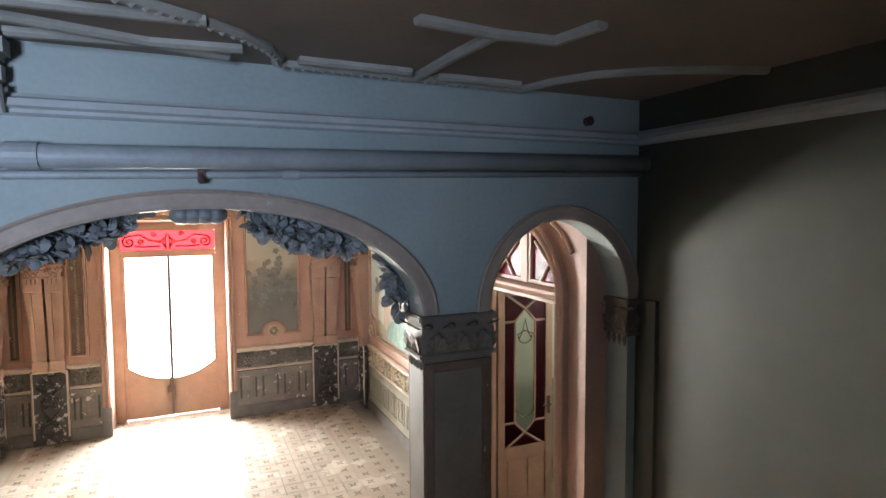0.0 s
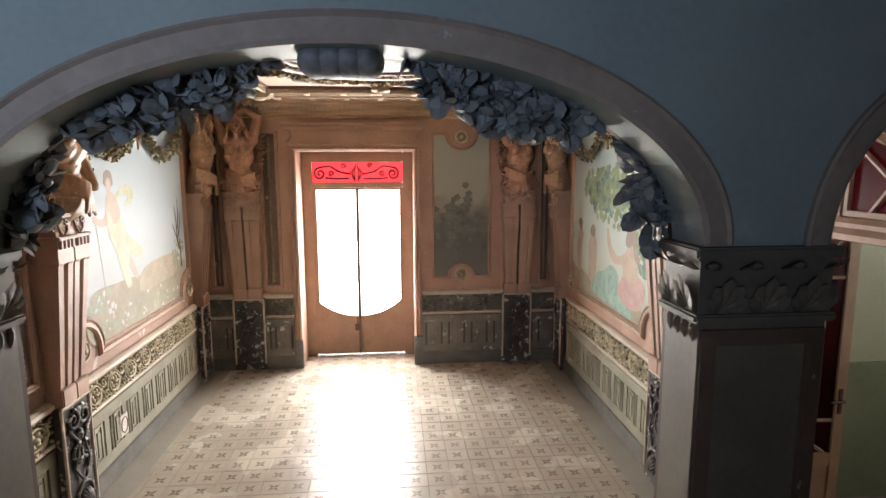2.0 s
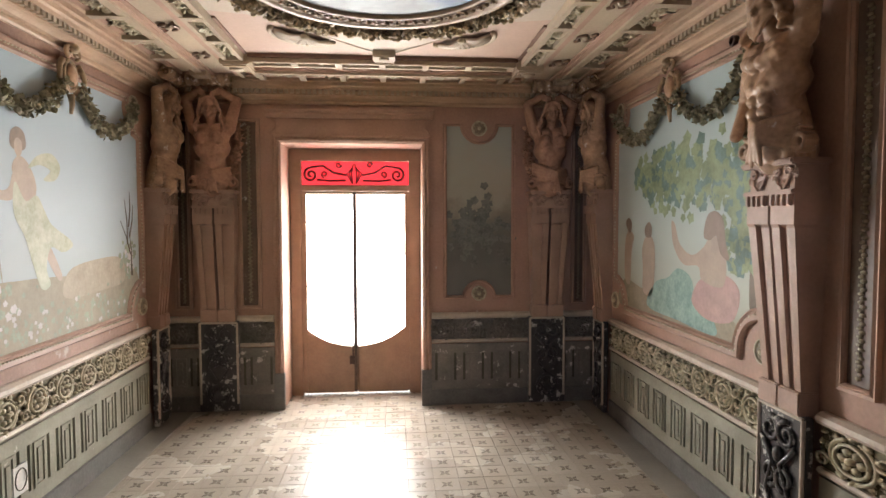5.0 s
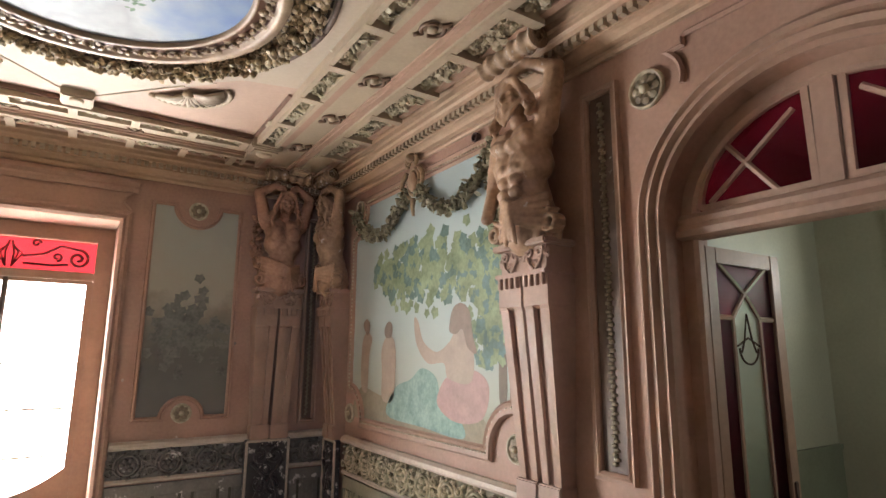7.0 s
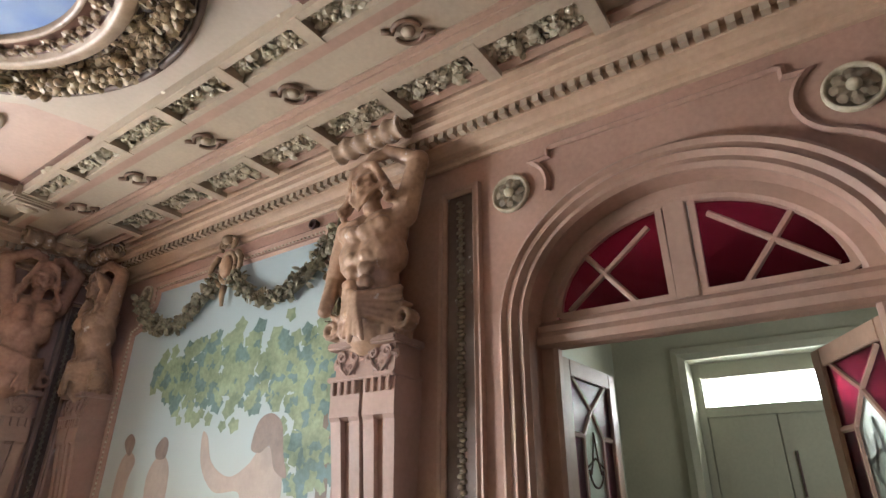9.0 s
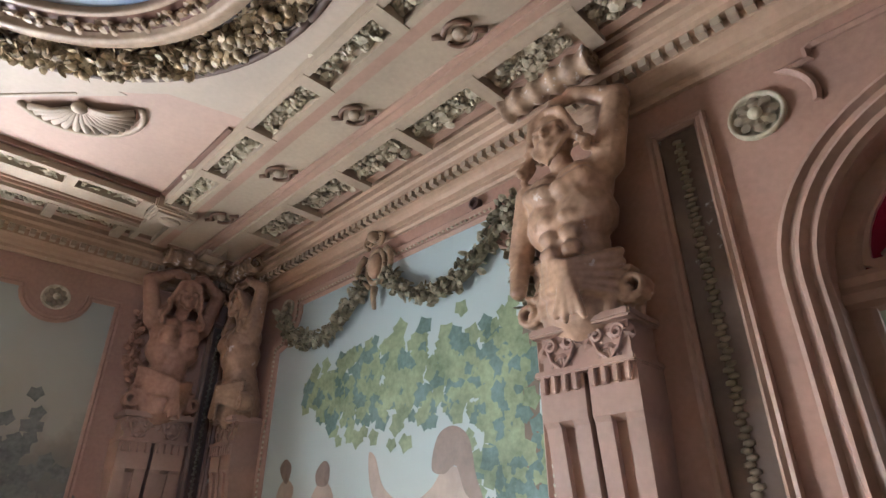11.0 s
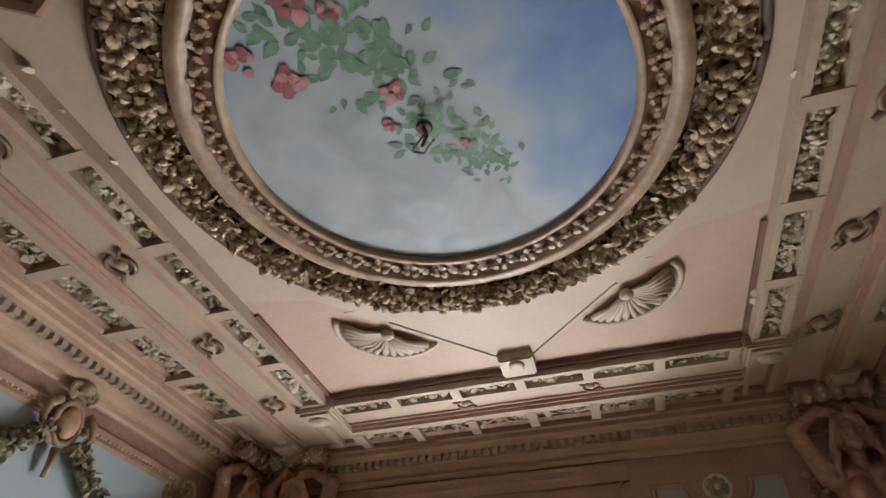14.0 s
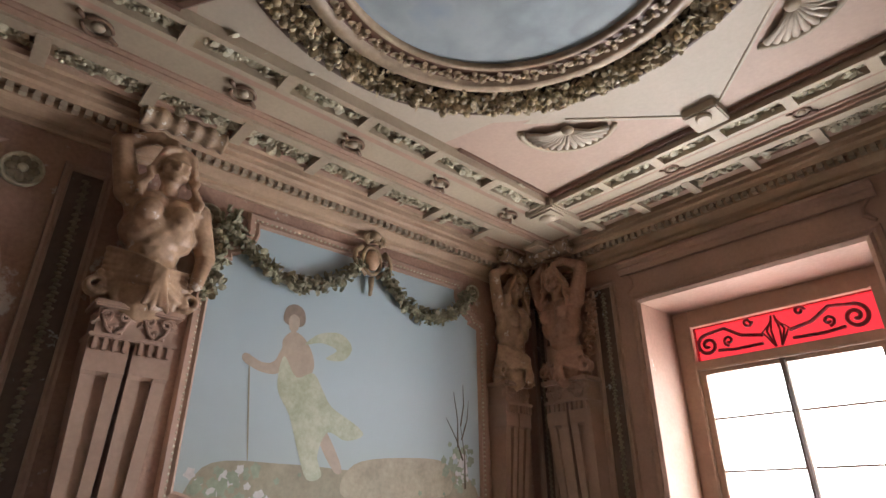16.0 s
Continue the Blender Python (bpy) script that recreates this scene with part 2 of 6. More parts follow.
def painted_scene(name, stops, scale=3.0, amount=0.25, axis=2, lo=1.1, hi=3.2):
    """A wall or ceiling painting's ground: colours that run along one axis, broken up by brush noise."""
    m = bpy.data.materials.new(name)
    m.use_nodes = True
    nt = m.node_tree
    n, l = nt.nodes, nt.links
    geo = n.new("ShaderNodeNewGeometry")
    sep = n.new("ShaderNodeSeparateXYZ")
    l.new(geo.outputs["Position"], sep.inputs[0])
    mr = n.new("ShaderNodeMapRange")
    mr.inputs["From Min"].default_value, mr.inputs["From Max"].default_value = lo, hi
    l.new(sep.outputs[axis], mr.inputs["Value"])
    nz = n.new("ShaderNodeTexNoise")
    nz.inputs["Scale"].default_value, nz.inputs["Detail"].default_value = scale, 8
    l.new(geo.outputs["Position"], nz.inputs["Vector"])
    ad = n.new("ShaderNodeMath")
    ad.operation = "MULTIPLY_ADD"
    ad.inputs[1].default_value = amount
    l.new(nz.outputs[0], ad.inputs[0])
    l.new(mr.outputs[0], ad.inputs[2])
    sb = n.new("ShaderNodeMath")
    sb.operation = "SUBTRACT"
    sb.inputs[1].default_value = amount * 0.5
    l.new(ad.outputs[0], sb.inputs[0])
    rp = n.new("ShaderNodeValToRGB")
    els = rp.color_ramp.elements
    els[0].position, els[0].color = stops[0][0], (*stops[0][1], 1)
    els[1].position, els[1].color = stops[-1][0], (*stops[-1][1], 1)
    for p, c in stops[1:-1]:
        e = els.new(p)
        e.color = (*c, 1)
    l.new(sb.outputs[0], rp.inputs[0])
    b = n["Principled BSDF"]
    l.new(rp.outputs[0], b.inputs["Base Color"])
    b.inputs["Roughness"].default_value = 0.6
    return m


CLEAR = glass_mat("clear_glass", (0.95, 0.97, 0.96), 0.0)
RED_GLASS = glass_mat("red_glass", (0.34, 0.014, 0.018), 0.1)
DARK_WINE = glass_mat("dark_wine_glass", (0.07, 0.004, 0.012), 0.3)
WINE_GLASS = glass_mat("wine_red_textured_glass", (0.16, 0.008, 0.022), 0.25)
FROST = glass_mat("frosted_glass", (0.75, 0.8, 0.75), 0.45)
SKYGLOW = glow_mat("bright_daylight", (1.0, 0.98, 0.95), 7.0)
IRON = mat("dark_iron", (0.10, 0.06, 0.05), 0.5, 0.3, 20, 0.1, metal=0.4)
STATUE = mat("tan_painted_plaster_figure", (0.36, 0.215, 0.13), 0.42, 0.35, 7.0, 0.2, second=(0.46, 0.30, 0.19), wear=(0.62, 0.54, 0.46), wear_amount=0.085)
STATUE_RED = mat("terracotta_plaster_figure", (0.36, 0.19, 0.12), 0.55, 0.3, 7.0, 0.2, second=(0.42, 0.24, 0.16))
TERM = mat("peach_term_paint", (0.39, 0.25, 0.185), 0.55, 0.2, 4.0, 0.15, wear=(0.6, 0.52, 0.44), wear_amount=0.03)
GOLDLEAF = mat("faded_gilt_relief", (0.43, 0.37, 0.24), 0.5, 0.4, 18.0, 0.4, second=(0.56, 0.50, 0.36))
VINE = mat("grey_green_garland", (0.20, 0.18, 0.11), 0.6, 0.5, 16.0, 0.4, second=(0.36, 0.33, 0.22))
# wide noise contrast puts shaded gaps and pale tips into the gilt leaf colour
RINGLEAF = mat("gilt_brown_leaf_ring", (0.12, 0.08, 0.04), 0.5, 0.6, 26.0, 0.4, second=(0.52, 0.41, 0.25))
SLATELEAF = mat("slate_blue_leaf_plaster", (0.20, 0.21, 0.22), 0.65, 0.35, 9.0, 0.3, second=(0.26, 0.28, 0.28))
BLACKREL = mat("blackened_relief_panel", (0.055, 0.05, 0.05), 0.38, 0.4, 9.0, 0.35, wear=(0.50, 0.47, 0.44), wear_amount=0.15)
BRONZE = mat("brown_gilt_moulding", (0.30, 0.20, 0.12), 0.45, 0.35, 14.0, 0.3, second=(0.42, 0.30, 0.18))
ROLLPAINT = mat("worn_tan_roll_paint", (0.30, 0.19, 0.12), 0.5, 0.35, 14.0, 0.25, second=(0.44, 0.31, 0.2), wear=(0.66, 0.6, 0.52), wear_amount=0.14)
ROSETTE = mat("umber_rosette", (0.26, 0.21, 0.14), 0.55, 0.4, 18.0, 0.3)
DARKDADO = mat("dark_green_dado", (0.21, 0.19, 0.165), 0.6, 0.4, 4.0, 0.3, wear=(0.62, 0.57, 0.52), wear_amount=0.13)
GREYPIPE = mat("grey_painted_pipe", (0.34, 0.37, 0.38), 0.5, 0.2, 5.0, 0.1)
PIERPAINT = mat("grey_pier_paint", (0.16, 0.135, 0.105), 0.6, 0.25, 4.0, 0.2, wear=(0.5, 0.48, 0.44), wear_amount=0.03)
BROWNPAINT = mat("brown_band_paint", (0.13, 0.085, 0.06), 0.55, 0.3, 6.0, 0.2, wear=(0.45, 0.43, 0.4), wear_amount=0.08)
BAND = mat("cream_arch_band", (0.36, 0.29, 0.235), 0.6, 0.2, 5.0, 0.2, wear=(0.55, 0.55, 0.58), wear_amount=0.06)
SLOT = mat("dark_slot_paint", (0.09, 0.085, 0.06), 0.7, 0.3, 9.0, 0.1)
CORRIDOR = mat("pale_green_corridor_paint", (0.42, 0.42, 0.325), 0.55, 0.15, 2.0, 0.1)
CORRIDOR_DARK = mat("grey_green_corridor_dado", (0.22, 0.24, 0.17), 0.55, 0.2, 3.0, 0.1)
HALLMOULD = mat("grey_hall_moulding", (0.36, 0.35, 0.31), 0.6, 0.2, 6.0, 0.2)
WHITE = mat("white_paint", (0.72, 0.70, 0.66), 0.5, 0.15, 9.0, 0.1)
FIELD = mat("pale_cream_field", (0.46, 0.38, 0.295), 0.65, 0.12, 1.5, 0.08)


# ---- scattering and soft shapes ----
def scatter(name, template, mats, material, parent=None, label="", smooth=None, kind=""):
    """One mesh out of many placed copies of a small template (verts, faces)."""
    tv = np.array([(*v, 1.0) for v in template[0]])
    nv = len(tv)
    verts, faces = [], []
    for k, mt in enumerate(mats):
        verts.append((tv @ np.array(mt).T)[:, :3])
        faces += [tuple(i + k * nv for i in f) for f in template[1]]
    me = bpy.data.meshes.new(name)
    me.from_pydata(np.concatenate(verts).tolist(), [], faces)
    if smooth or (smooth is None and template is not LEAF):
        for p in me.polygons:
            p.use_smooth = True
    me.materials.append(material)
    ob = new(name, me)
    if parent is not None:
        ob.parent = parent
    if label:
        ob["label"] = label
    if kind:
        ob["kind"] = kind
    return ob


def leaf_template():
    # a lobed, folded leaf, stem at the origin, 1 long on y, lifted in z
    v = [(0, 0, 0), (0, 0.5, 0.12), (0, 1, -0.05), (-0.30, 0.15, -0.02), (-0.42, 0.5, 0.0), (-0.22, 0.55, 0.06), (-0.25, 0.85, -0.02),
         (0.30, 0.15, -0.02), (0.42, 0.5, 0.0), (0.22, 0.55, 0.06), (0.25, 0.85, -0.02), (0, 0.45, -0.12)]
    f = [(0, 3, 4, 5), (0, 5, 1), (1, 5, 6, 2), (0, 9, 8, 7), (0, 1, 9), (1, 2, 10, 9), (0, 11, 4, 3), (0, 7, 8, 11), (4, 11, 2, 6), (8, 10, 2, 11)]
    return v, f


def ball_template(sub=1):
    bm = bmesh.new()
    bmesh.ops.create_icosphere(bm, subdivisions=sub, radius=1.0)
    bm.verts.ensure_lookup_table()
    r = ([tuple(v.co) for v in bm.verts], [tuple(v.index for v in f.verts) for f in bm.faces])
    bm.free()
    return r


def flat_leaf_template():
    # a five-lobed flat leaf for painted foliage
    pts = []
    for k, r in enumerate((0.28, 0.50, 0.42, 0.58, 0.44, 0.66, 0.44, 0.58, 0.42, 0.50)):
        a = radians(-90 + 36 * k)
        pts.append((r * math.cos(a), 0.4 + r * math.sin(a), 0.0))
    return pts + [(0, 0.4, 0.1)], [(k, (k + 1) % 10, 10) for k in range(10)]


LEAF, BALL, BALL2 = leaf_template(), ball_template(), ball_template(2)
FLAT = flat_leaf_template()
POINTED = ([(0, 0, 0), (0.17, 0.22, 0), (0.20, 0.5, 0), (0.10, 0.8, 0), (0, 1.05, 0), (-0.10, 0.8, 0), (-0.20, 0.5, 0), (-0.17, 0.22, 0), (0, 0.5, 0.1)], [(k, (k + 1) % 8, 8) for k in range(8)])


def placed(p, size, rng, axis=None, spread=3.2, flat=None):
    """A random pose near the given direction, scaled."""
    e = Euler((rng.uniform(-spread, spread), rng.uniform(-spread, spread), rng.uniform(-3.2, 3.2)))
    m = Matrix.LocRotScale(Vector(p), e, Vector((size, size, size)))
    return m


def tube(bm, pts, r, seg=6, r_end=None):
    """A round bar along points, tapering to r_end."""
    P = [Vector(p) for p in pts]
    n = len(P)
    rings = []
    ref = Vector((0.13, 0.97, 0.21))
    for i, p in enumerate(P):
        d = (P[min(i + 1, n - 1)] - P[max(i - 1, 0)]).normalized()
        a = d.cross(ref).normalized()
        b = d.cross(a)
        rr = r if r_end is None else r + (r_end - r) * i / (n - 1)
        rings.append([bm.verts.new(p + (a * math.cos(2 * math.pi * k / seg) + b * math.sin(2 * math.pi * k / seg)) * rr) for k in range(seg)])
    for i in range(n - 1):
        for k in range(seg):
            bm.faces.new((rings[i][k], rings[i][(k + 1) % seg], rings[i + 1][(k + 1) % seg], rings[i + 1][k]))
    bm.faces.new(rings[0])
    bm.faces.new(rings[-1][::-1])
    return bm


def spiral(cx, cz, r0, r1, turns, a0=0, n=26, y=0.0, flip=1):
    out = []
    for i in range(n + 1):
        k = i / n
        a = radians(a0) + flip * turns * 2 * math.pi * k
        r = r0 + (r1 - r0) * k
        out.append((cx + r * math.cos(a), y, cz + r * math.sin(a)))
    return out


def ball(bm, c, r, sub=2):
    m = Matrix.LocRotScale(Vector(c), None, Vector(r if isinstance(r, tuple) else (r, r, r)))
    bmesh.ops.create_icosphere(bm, subdivisions=sub, radius=1.0, matrix=m)


def lathe(bm, prof, seg=28, m=None, caps=True):
    """Turn a profile (radius, height) about z; m places it."""
    rings = []
    m = m or Matrix.Identity(4)
    for r, h in prof:
        rings.append([bm.verts.new(m @ Vector((r * math.cos(2 * math.pi * k / seg), r * math.sin(2 * math.pi * k / seg), h))) for k in range(seg)])
    for a, b in zip(rings, rings[1:]):
        for k in range(seg):
            bm.faces.new((a[k], a[(k + 1) % seg], b[(k + 1) % seg], b[k]))
    if caps:
        bm.faces.new(rings[0][::-1])
        bm.faces.new(rings[-1])
    return bm


FRONT = pose(0, 0, 0, 90, 0, 0)   # turns an upright lathe to face -y


def on_right(y, z=0.0, off=0.0):
    return pose(XR - off, y, z, 0, 0, -90)


def on_left(y, z=0.0, off=0.0):
    return pose(XL + off, y, z, 0, 0, 90)


def on_window_wall(x, z=0.0, off=0.0):
    return pose(x, Y1 - off, z)


# ---- statues: one plain mesh each ----
def figure_mesh(name, limbs, voxel=0.010):
    tv = np.array(BALL2[0])
    verts, faces = [], []
    for a, b, ra, rb in limbs:
        a, b = np.array(a), np.array(b)
        n = max(2, int(np.linalg.norm(b - a) / (0.6 * min(ra, rb))) + 1)
        for i in range(n):
            k = i / (n - 1)
            off = len(verts) * len(tv)
            verts.append(tv * (ra + (rb - ra) * k) + a + (b - a) * k)
            faces += [tuple(j + off for j in f) for f in BALL2[1]]
    me = bpy.data.meshes.new(name)
    me.from_pydata(np.concatenate(verts).tolist(), [], faces)
    ob = bpy.data.objects.new(name, me)
    scene.collection.objects.link(ob)
    r = ob.modifiers.new("remesh", "REMESH")
    r.mode, r.voxel_size = "VOXEL", voxel
    s = ob.modifiers.new("smooth", "SMOOTH")
    s.iterations, s.factor = 1, 0.5
    deps = bpy.context.evaluated_depsgraph_get()
    out = bpy.data.meshes.new_from_object(ob.evaluated_get(deps))
    bpy.data.objects.remove(ob)
    bpy.data.meshes.remove(me)
    for p in out.polygons:
        p.use_smooth = True
    out.name = name
    return out


def figure_limbs(bearded, left_up, right_up, rng):
    y = -0.17
    L = [((0, y + 0.05, 0.06), (0, y + 0.03, 0.22), 0.15, 0.125), ((0, y + 0.03, 0.22), (0, y, 0.36), 0.115, 0.12),
         ((-0.05, y, 0.40), (-0.06, y, 0.52), 0.12, 0.11), ((0.05, y, 0.40), (0.06, y, 0.52), 0.12, 0.11),
         ((-0.15, y, 0.57), (0.15, y, 0.57), 0.062, 0.062), ((0, y, 0.58), (0, y - 0.04, 0.68), 0.05, 0.045),
         ((0, y - 0.055, 0.73), (0, y - 0.05, 0.79), 0.068, 0.078)]
    if bearded:
        for s in (-1, 1):
            L.append(((s * 0.03, y - 0.095, 0.49), (s * 0.10, y - 0.075, 0.515), 0.045, 0.045))
            for k in range(3):
                L.append(((s * 0.035, y - 0.10, 0.24 + 0.065 * k), (s * 0.05, y - 0.095, 0.24 + 0.065 * k), 0.03, 0.03))
    else:
        for s in (-1, 1):
            L.append(((s * 0.075, y - 0.085, 0.47), (s * 0.07, y - 0.085, 0.49), 0.060, 0.056))
    # face: brow, nose, cheeks, mouth, chin
    L += [((-0.042, y - 0.118, 0.772), (0.042, y - 0.118, 0.772), 0.015, 0.015), ((0, y - 0.132, 0.768), (0, y - 0.146, 0.733), 0.010, 0.014),
          ((-0.018, y - 0.124, 0.707), (0.018, y - 0.124, 0.707), 0.012, 0.012), ((0, y - 0.115, 0.683), (0, y - 0.115, 0.685), 0.024, 0.024)]
    for s in (-1, 1):
        L.append(((s * 0.036, y - 0.105, 0.738), (s * 0.034, y - 0.100, 0.712), 0.026, 0.024))
    if bearded:
        for k in range(9):
            x = (k - 4) * 0.014
            L.append(((x * 1.3, y - 0.112 + abs(x) * 0.5, 0.69 + abs(x) * 0.6), (x * 0.8 + 0.006 * math.sin(k * 2.3), y - 0.125, 0.60 + abs(x) * 0.9), 0.016, 0.010))
    # hair: locks from the parting over the crown, and long waves beside the neck
    for s in (-1, 1):
        for k in range(6):
            h = 0.86 - 0.012 * k
            L.append(((s * 0.008, y - 0.105 + 0.022 * k, h), (s * 0.062, y - 0.11 + 0.022 * k, h - 0.025), 0.017, 0.019))
            L.append(((s * 0.062, y - 0.11 + 0.022 * k, h - 0.025), (s * 0.092, y - 0.085 + 0.016 * k, 0.745 - 0.006 * k), 0.019, 0.016))
        for k in range(3):
            q = (s * (0.088 - 0.006 * k), y - 0.07 + 0.03 * k, 0.75)
            for p in range(1, 6):
                r = (s * (0.088 + 0.010 * p + 0.014 * math.sin(p * 2.0 + k * 2)), y - 0.07 + 0.02 * k - 0.006 * p, 0.75 - (0.04 if not bearded else 0.025) * p)
                L.append((q, r, 0.016, 0.014))
                q = r
    for s, up in ((-1, left_up), (1, right_up)):
        if up:
            L += [((s * 0.16, y, 0.58), (s * 0.235, y - 0.01, 0.84), 0.062, 0.050), ((s * 0.235, y - 0.01, 0.84), (s * 0.09, y - 0.055, 0.925), 0.047, 0.032)]
            for f in range(4):
                L.append(((s * 0.09, y - 0.06, 0.925 - 0.012 * f), (s * 0.02, y - 0.095 - 0.006 * f, 0.905 - 0.018 * f), 0.017, 0.010))
        else:
            L += [((s * 0.16, y, 0.58), (s * 0.235, y + 0.02, 0.34), 0.06, 0.05), ((s * 0.235, y + 0.02, 0.34), (s * 0.19, y - 0.08, 0.15), 0.045, 0.032)]
    # cloth slung round the hips, gathered into a knot with short tails
    for k in range(5):
        q = (-0.165, y + 0.02, 0.27 - 0.035 * k)
        for p in range(1, 7):
            u = p / 6
            r = (-0.165 + 0.20 * u, y + 0.02 - 0.15 * math.sin(u * 1.5), 0.27 - 0.035 * k - (0.10 - 0.016 * k) * u)
            L.append((q, r, 0.020, 0.018))
            q = r
        L.append((q, (0.155, y - 0.01, 0.21 - 0.04 * k), 0.020, 0.020))
    for k in range(4):
        L.append(((0.03, y - 0.13, 0.15), (-0.02 + 0.032 * k, y - 0.135, -0.01 - 0.02 * (k % 2)), 0.019, 0.012))
    # leafy skirt and volutes over the capital
    for k in range(9):
        a = math.pi * (1.04 + 0.92 * k / 8)
        x, yy = 0.165 * math.cos(a), 0.125 * math.sin(a) + y + 0.07
        L.append(((x * 0.9, yy + 0.01, 0.11), (x * 1.08, yy - 0.008, 0.055), 0.026, 0.022))
        L.append(((x * 1.08, yy - 0.008, 0.055), (x, yy, 0.0), 0.022, 0.020))
    for s in (-1, 1):
        for p in range(18):
            a = math.pi * 0.5 + p / 17 * 2.0 * math.pi * 1.4
            r = 0.062 - 0.048 * p / 17
            q = (s * (0.185 + r * math.cos(a)), y - 0.03, 0.075 + r * math.sin(a))
            L.append((q, (q[0], q[1] + 0.06, q[2]), 0.013, 0.013))
    return L


rng = random.Random(7)
FIG_MAN = figure_mesh("atlas_statue", figure_limbs(True, False, True, rng), 0.0075)
FIG_WOMAN = figure_mesh("caryatid_statue", figure_limbs(False, True, False, rng), 0.0075)
FIG_BOTH = figure_mesh("wall_statue", figure_limbs(False, True, True, rng), 0.009)


def statue(mesh, m, material, label, sx=1.0):
    me = mesh.copy()
    me.materials.clear()
    me.materials.append(material)
    ob = new("plaster_statue", me)
    ob.matrix_basis = m @ Matrix.Diagonal((sx * 1.08, 1.08, 1.085, 1))
    return tagged(ob, label, "statue", "carved figures under the cornice")


# ---- term pedestal under a figure ----
def term(m, w, z_top, label):
    """Two tapered grooved shafts with bases, a leafy capital and a fringe; w is the width at the top."""
    t = thing("term_pedestal", label, "pedestal", m, "term pedestals along the walls")
    for s in (-1, 1):
        bm = bmesh.new()
        a, b = w * 0.20, w * 0.235
        d0, d1 = 0.10, 0.20
        c0, c1 = s * w * 0.215, s * w * 0.26
        section = [(-1, 0), (1, 0), (1, 1), (0.3, 1), (0.3, 0.84), (-0.3, 0.84), (-0.3, 1), (-1, 1)]
        rows = []
        for k, (cc, hw, dd, zz) in enumerate(((c0, a * 0.86, d0, 1.10), (c0 + (c1 - c0) * 0.9, a * 0.86 + (b - a * 0.86) * 0.9, d0 + (d1 - d0) * 0.9, z_top - 0.37))):
            rows.append([bm.verts.new((cc + hw * x, -dd * q, zz)) for x, q in section])
        cap = [(-1, 0), (1, 0), (1, 1), (0.3, 1), (0.3, 1), (-0.3, 1), (-0.3, 1), (-1, 1)]
        rows.append([bm.verts.new((c1 + b * x, -d1 * q, z_top - 0.35)) for x, q in cap])
        rows.append([bm.verts.new((c1 + b * x, -d1 * q, z_top - 0.19)) for x, q in cap])
        for ra, rb in zip(rows, rows[1:]):
            for i in range(8):
                bm.faces.new((ra[i], ra[(i + 1) % 8], rb[(i + 1) % 8], rb[i]))
        bm.faces.new(rows[0])
        part("shaft", bm, TERM, t)
        bm = bmesh.new()
        box(bm, s * w * 0.215 - a * 1.05, s * w * 0.215 + a * 1.05, -0.125, 0, 0.985, 1.115, 0.008)
        part("base_block", bm, TERM, t, "worn pale base block")
        bm = bmesh.new()
        for k in range(4):
            x = s * w * 0.26 + b * (-0.72 + 0.48 * k)
            box(bm, x - 0.012, x + 0.012, -0.222, -0.19, z_top - 0.250, z_top - 0.188, 0.004)
        part("fringe", bm, TERM, t)
    bm = bmesh.new()
    box(bm, -w * 0.52, w * 0.52, -0.225, 0, z_top - 0.19, z_top - 0.165, 0.006)
    box(bm, -w * 0.46, w * 0.46, -0.19, 0, z_top - 0.165, z_top - 0.035)
    box(bm, -w * 0.54, w * 0.54, -0.235, 0, z_top - 0.035, z_top, 0.008)
    part("capital", bm, TERM, t)
    for s in (-1, 1):
        bm = bmesh.new()
        x0, zc = s * w * 0.25, z_top - 0.10
        for q in (-1, 1):
            tube(bm, [(x0 + q * p[0], -0.195, p[2]) for p in spiral(w * 0.105, zc + 0.03, w * 0.07, 0.008, 1.4, n=18)], 0.009)
            tube(bm, [(x0 + q * w * 0.16, -0.193, zc + 0.03), (x0 + q * w * 0.10, -0.20, zc - 0.03), (x0 + q * 0.006, -0.196, zc - 0.06)], 0.008)
        part("scroll_relief", bm, TERM, t)
        ms = []
        for k in range(9):
            a = (k % 5 - 2) * 0.5
            z1 = zc - 0.062 if k < 5 else zc - 0.01
            ms.append(Matrix.Translation((x0 + (0.0 if k < 5 else (k - 6.5) * w * 0.09), -0.186, z1)) @ Matrix.Rotation(a, 4, "Y") @ FRONT @ Matrix.Diagonal((0.09, 0.08 - 0.008 * abs(k % 5 - 2), 0.12, 1)))
        scatter("acanthus_leaf", LEAF, ms, TERM, t)
    return t


def roller(m, length, label):
    """A turned scroll bracket that lies between figure and cornice."""
    t = thing("scroll_bracket", label, "bracket", m, "scroll brackets over the figures")
    bm = bmesh.new()
    prof = []
    n = 40
    for i in range(n + 1):
        k = i / n
        r = 0.056 + 0.008 * math.cos(k * math.pi * 2 * 5) + 0.010 * abs(2 * k - 1)
        prof.append((r, (k - 0.5) * length))
    lathe(bm, prof, 18, pose(0, 0, 0, 0, 90, 0))
    part("roll", bm, ROLLPAINT, t, smooth=True)
    for s in (-1, 1):
        bm = bmesh.new()
        tube(bm, [(s * (length / 2 + 0.004), p[0], p[2]) for p in spiral(0, 0, 0.052, 0.008, 1.6, n=20)], 0.009)
        part("volute", bm, BRONZE, t)
    return t


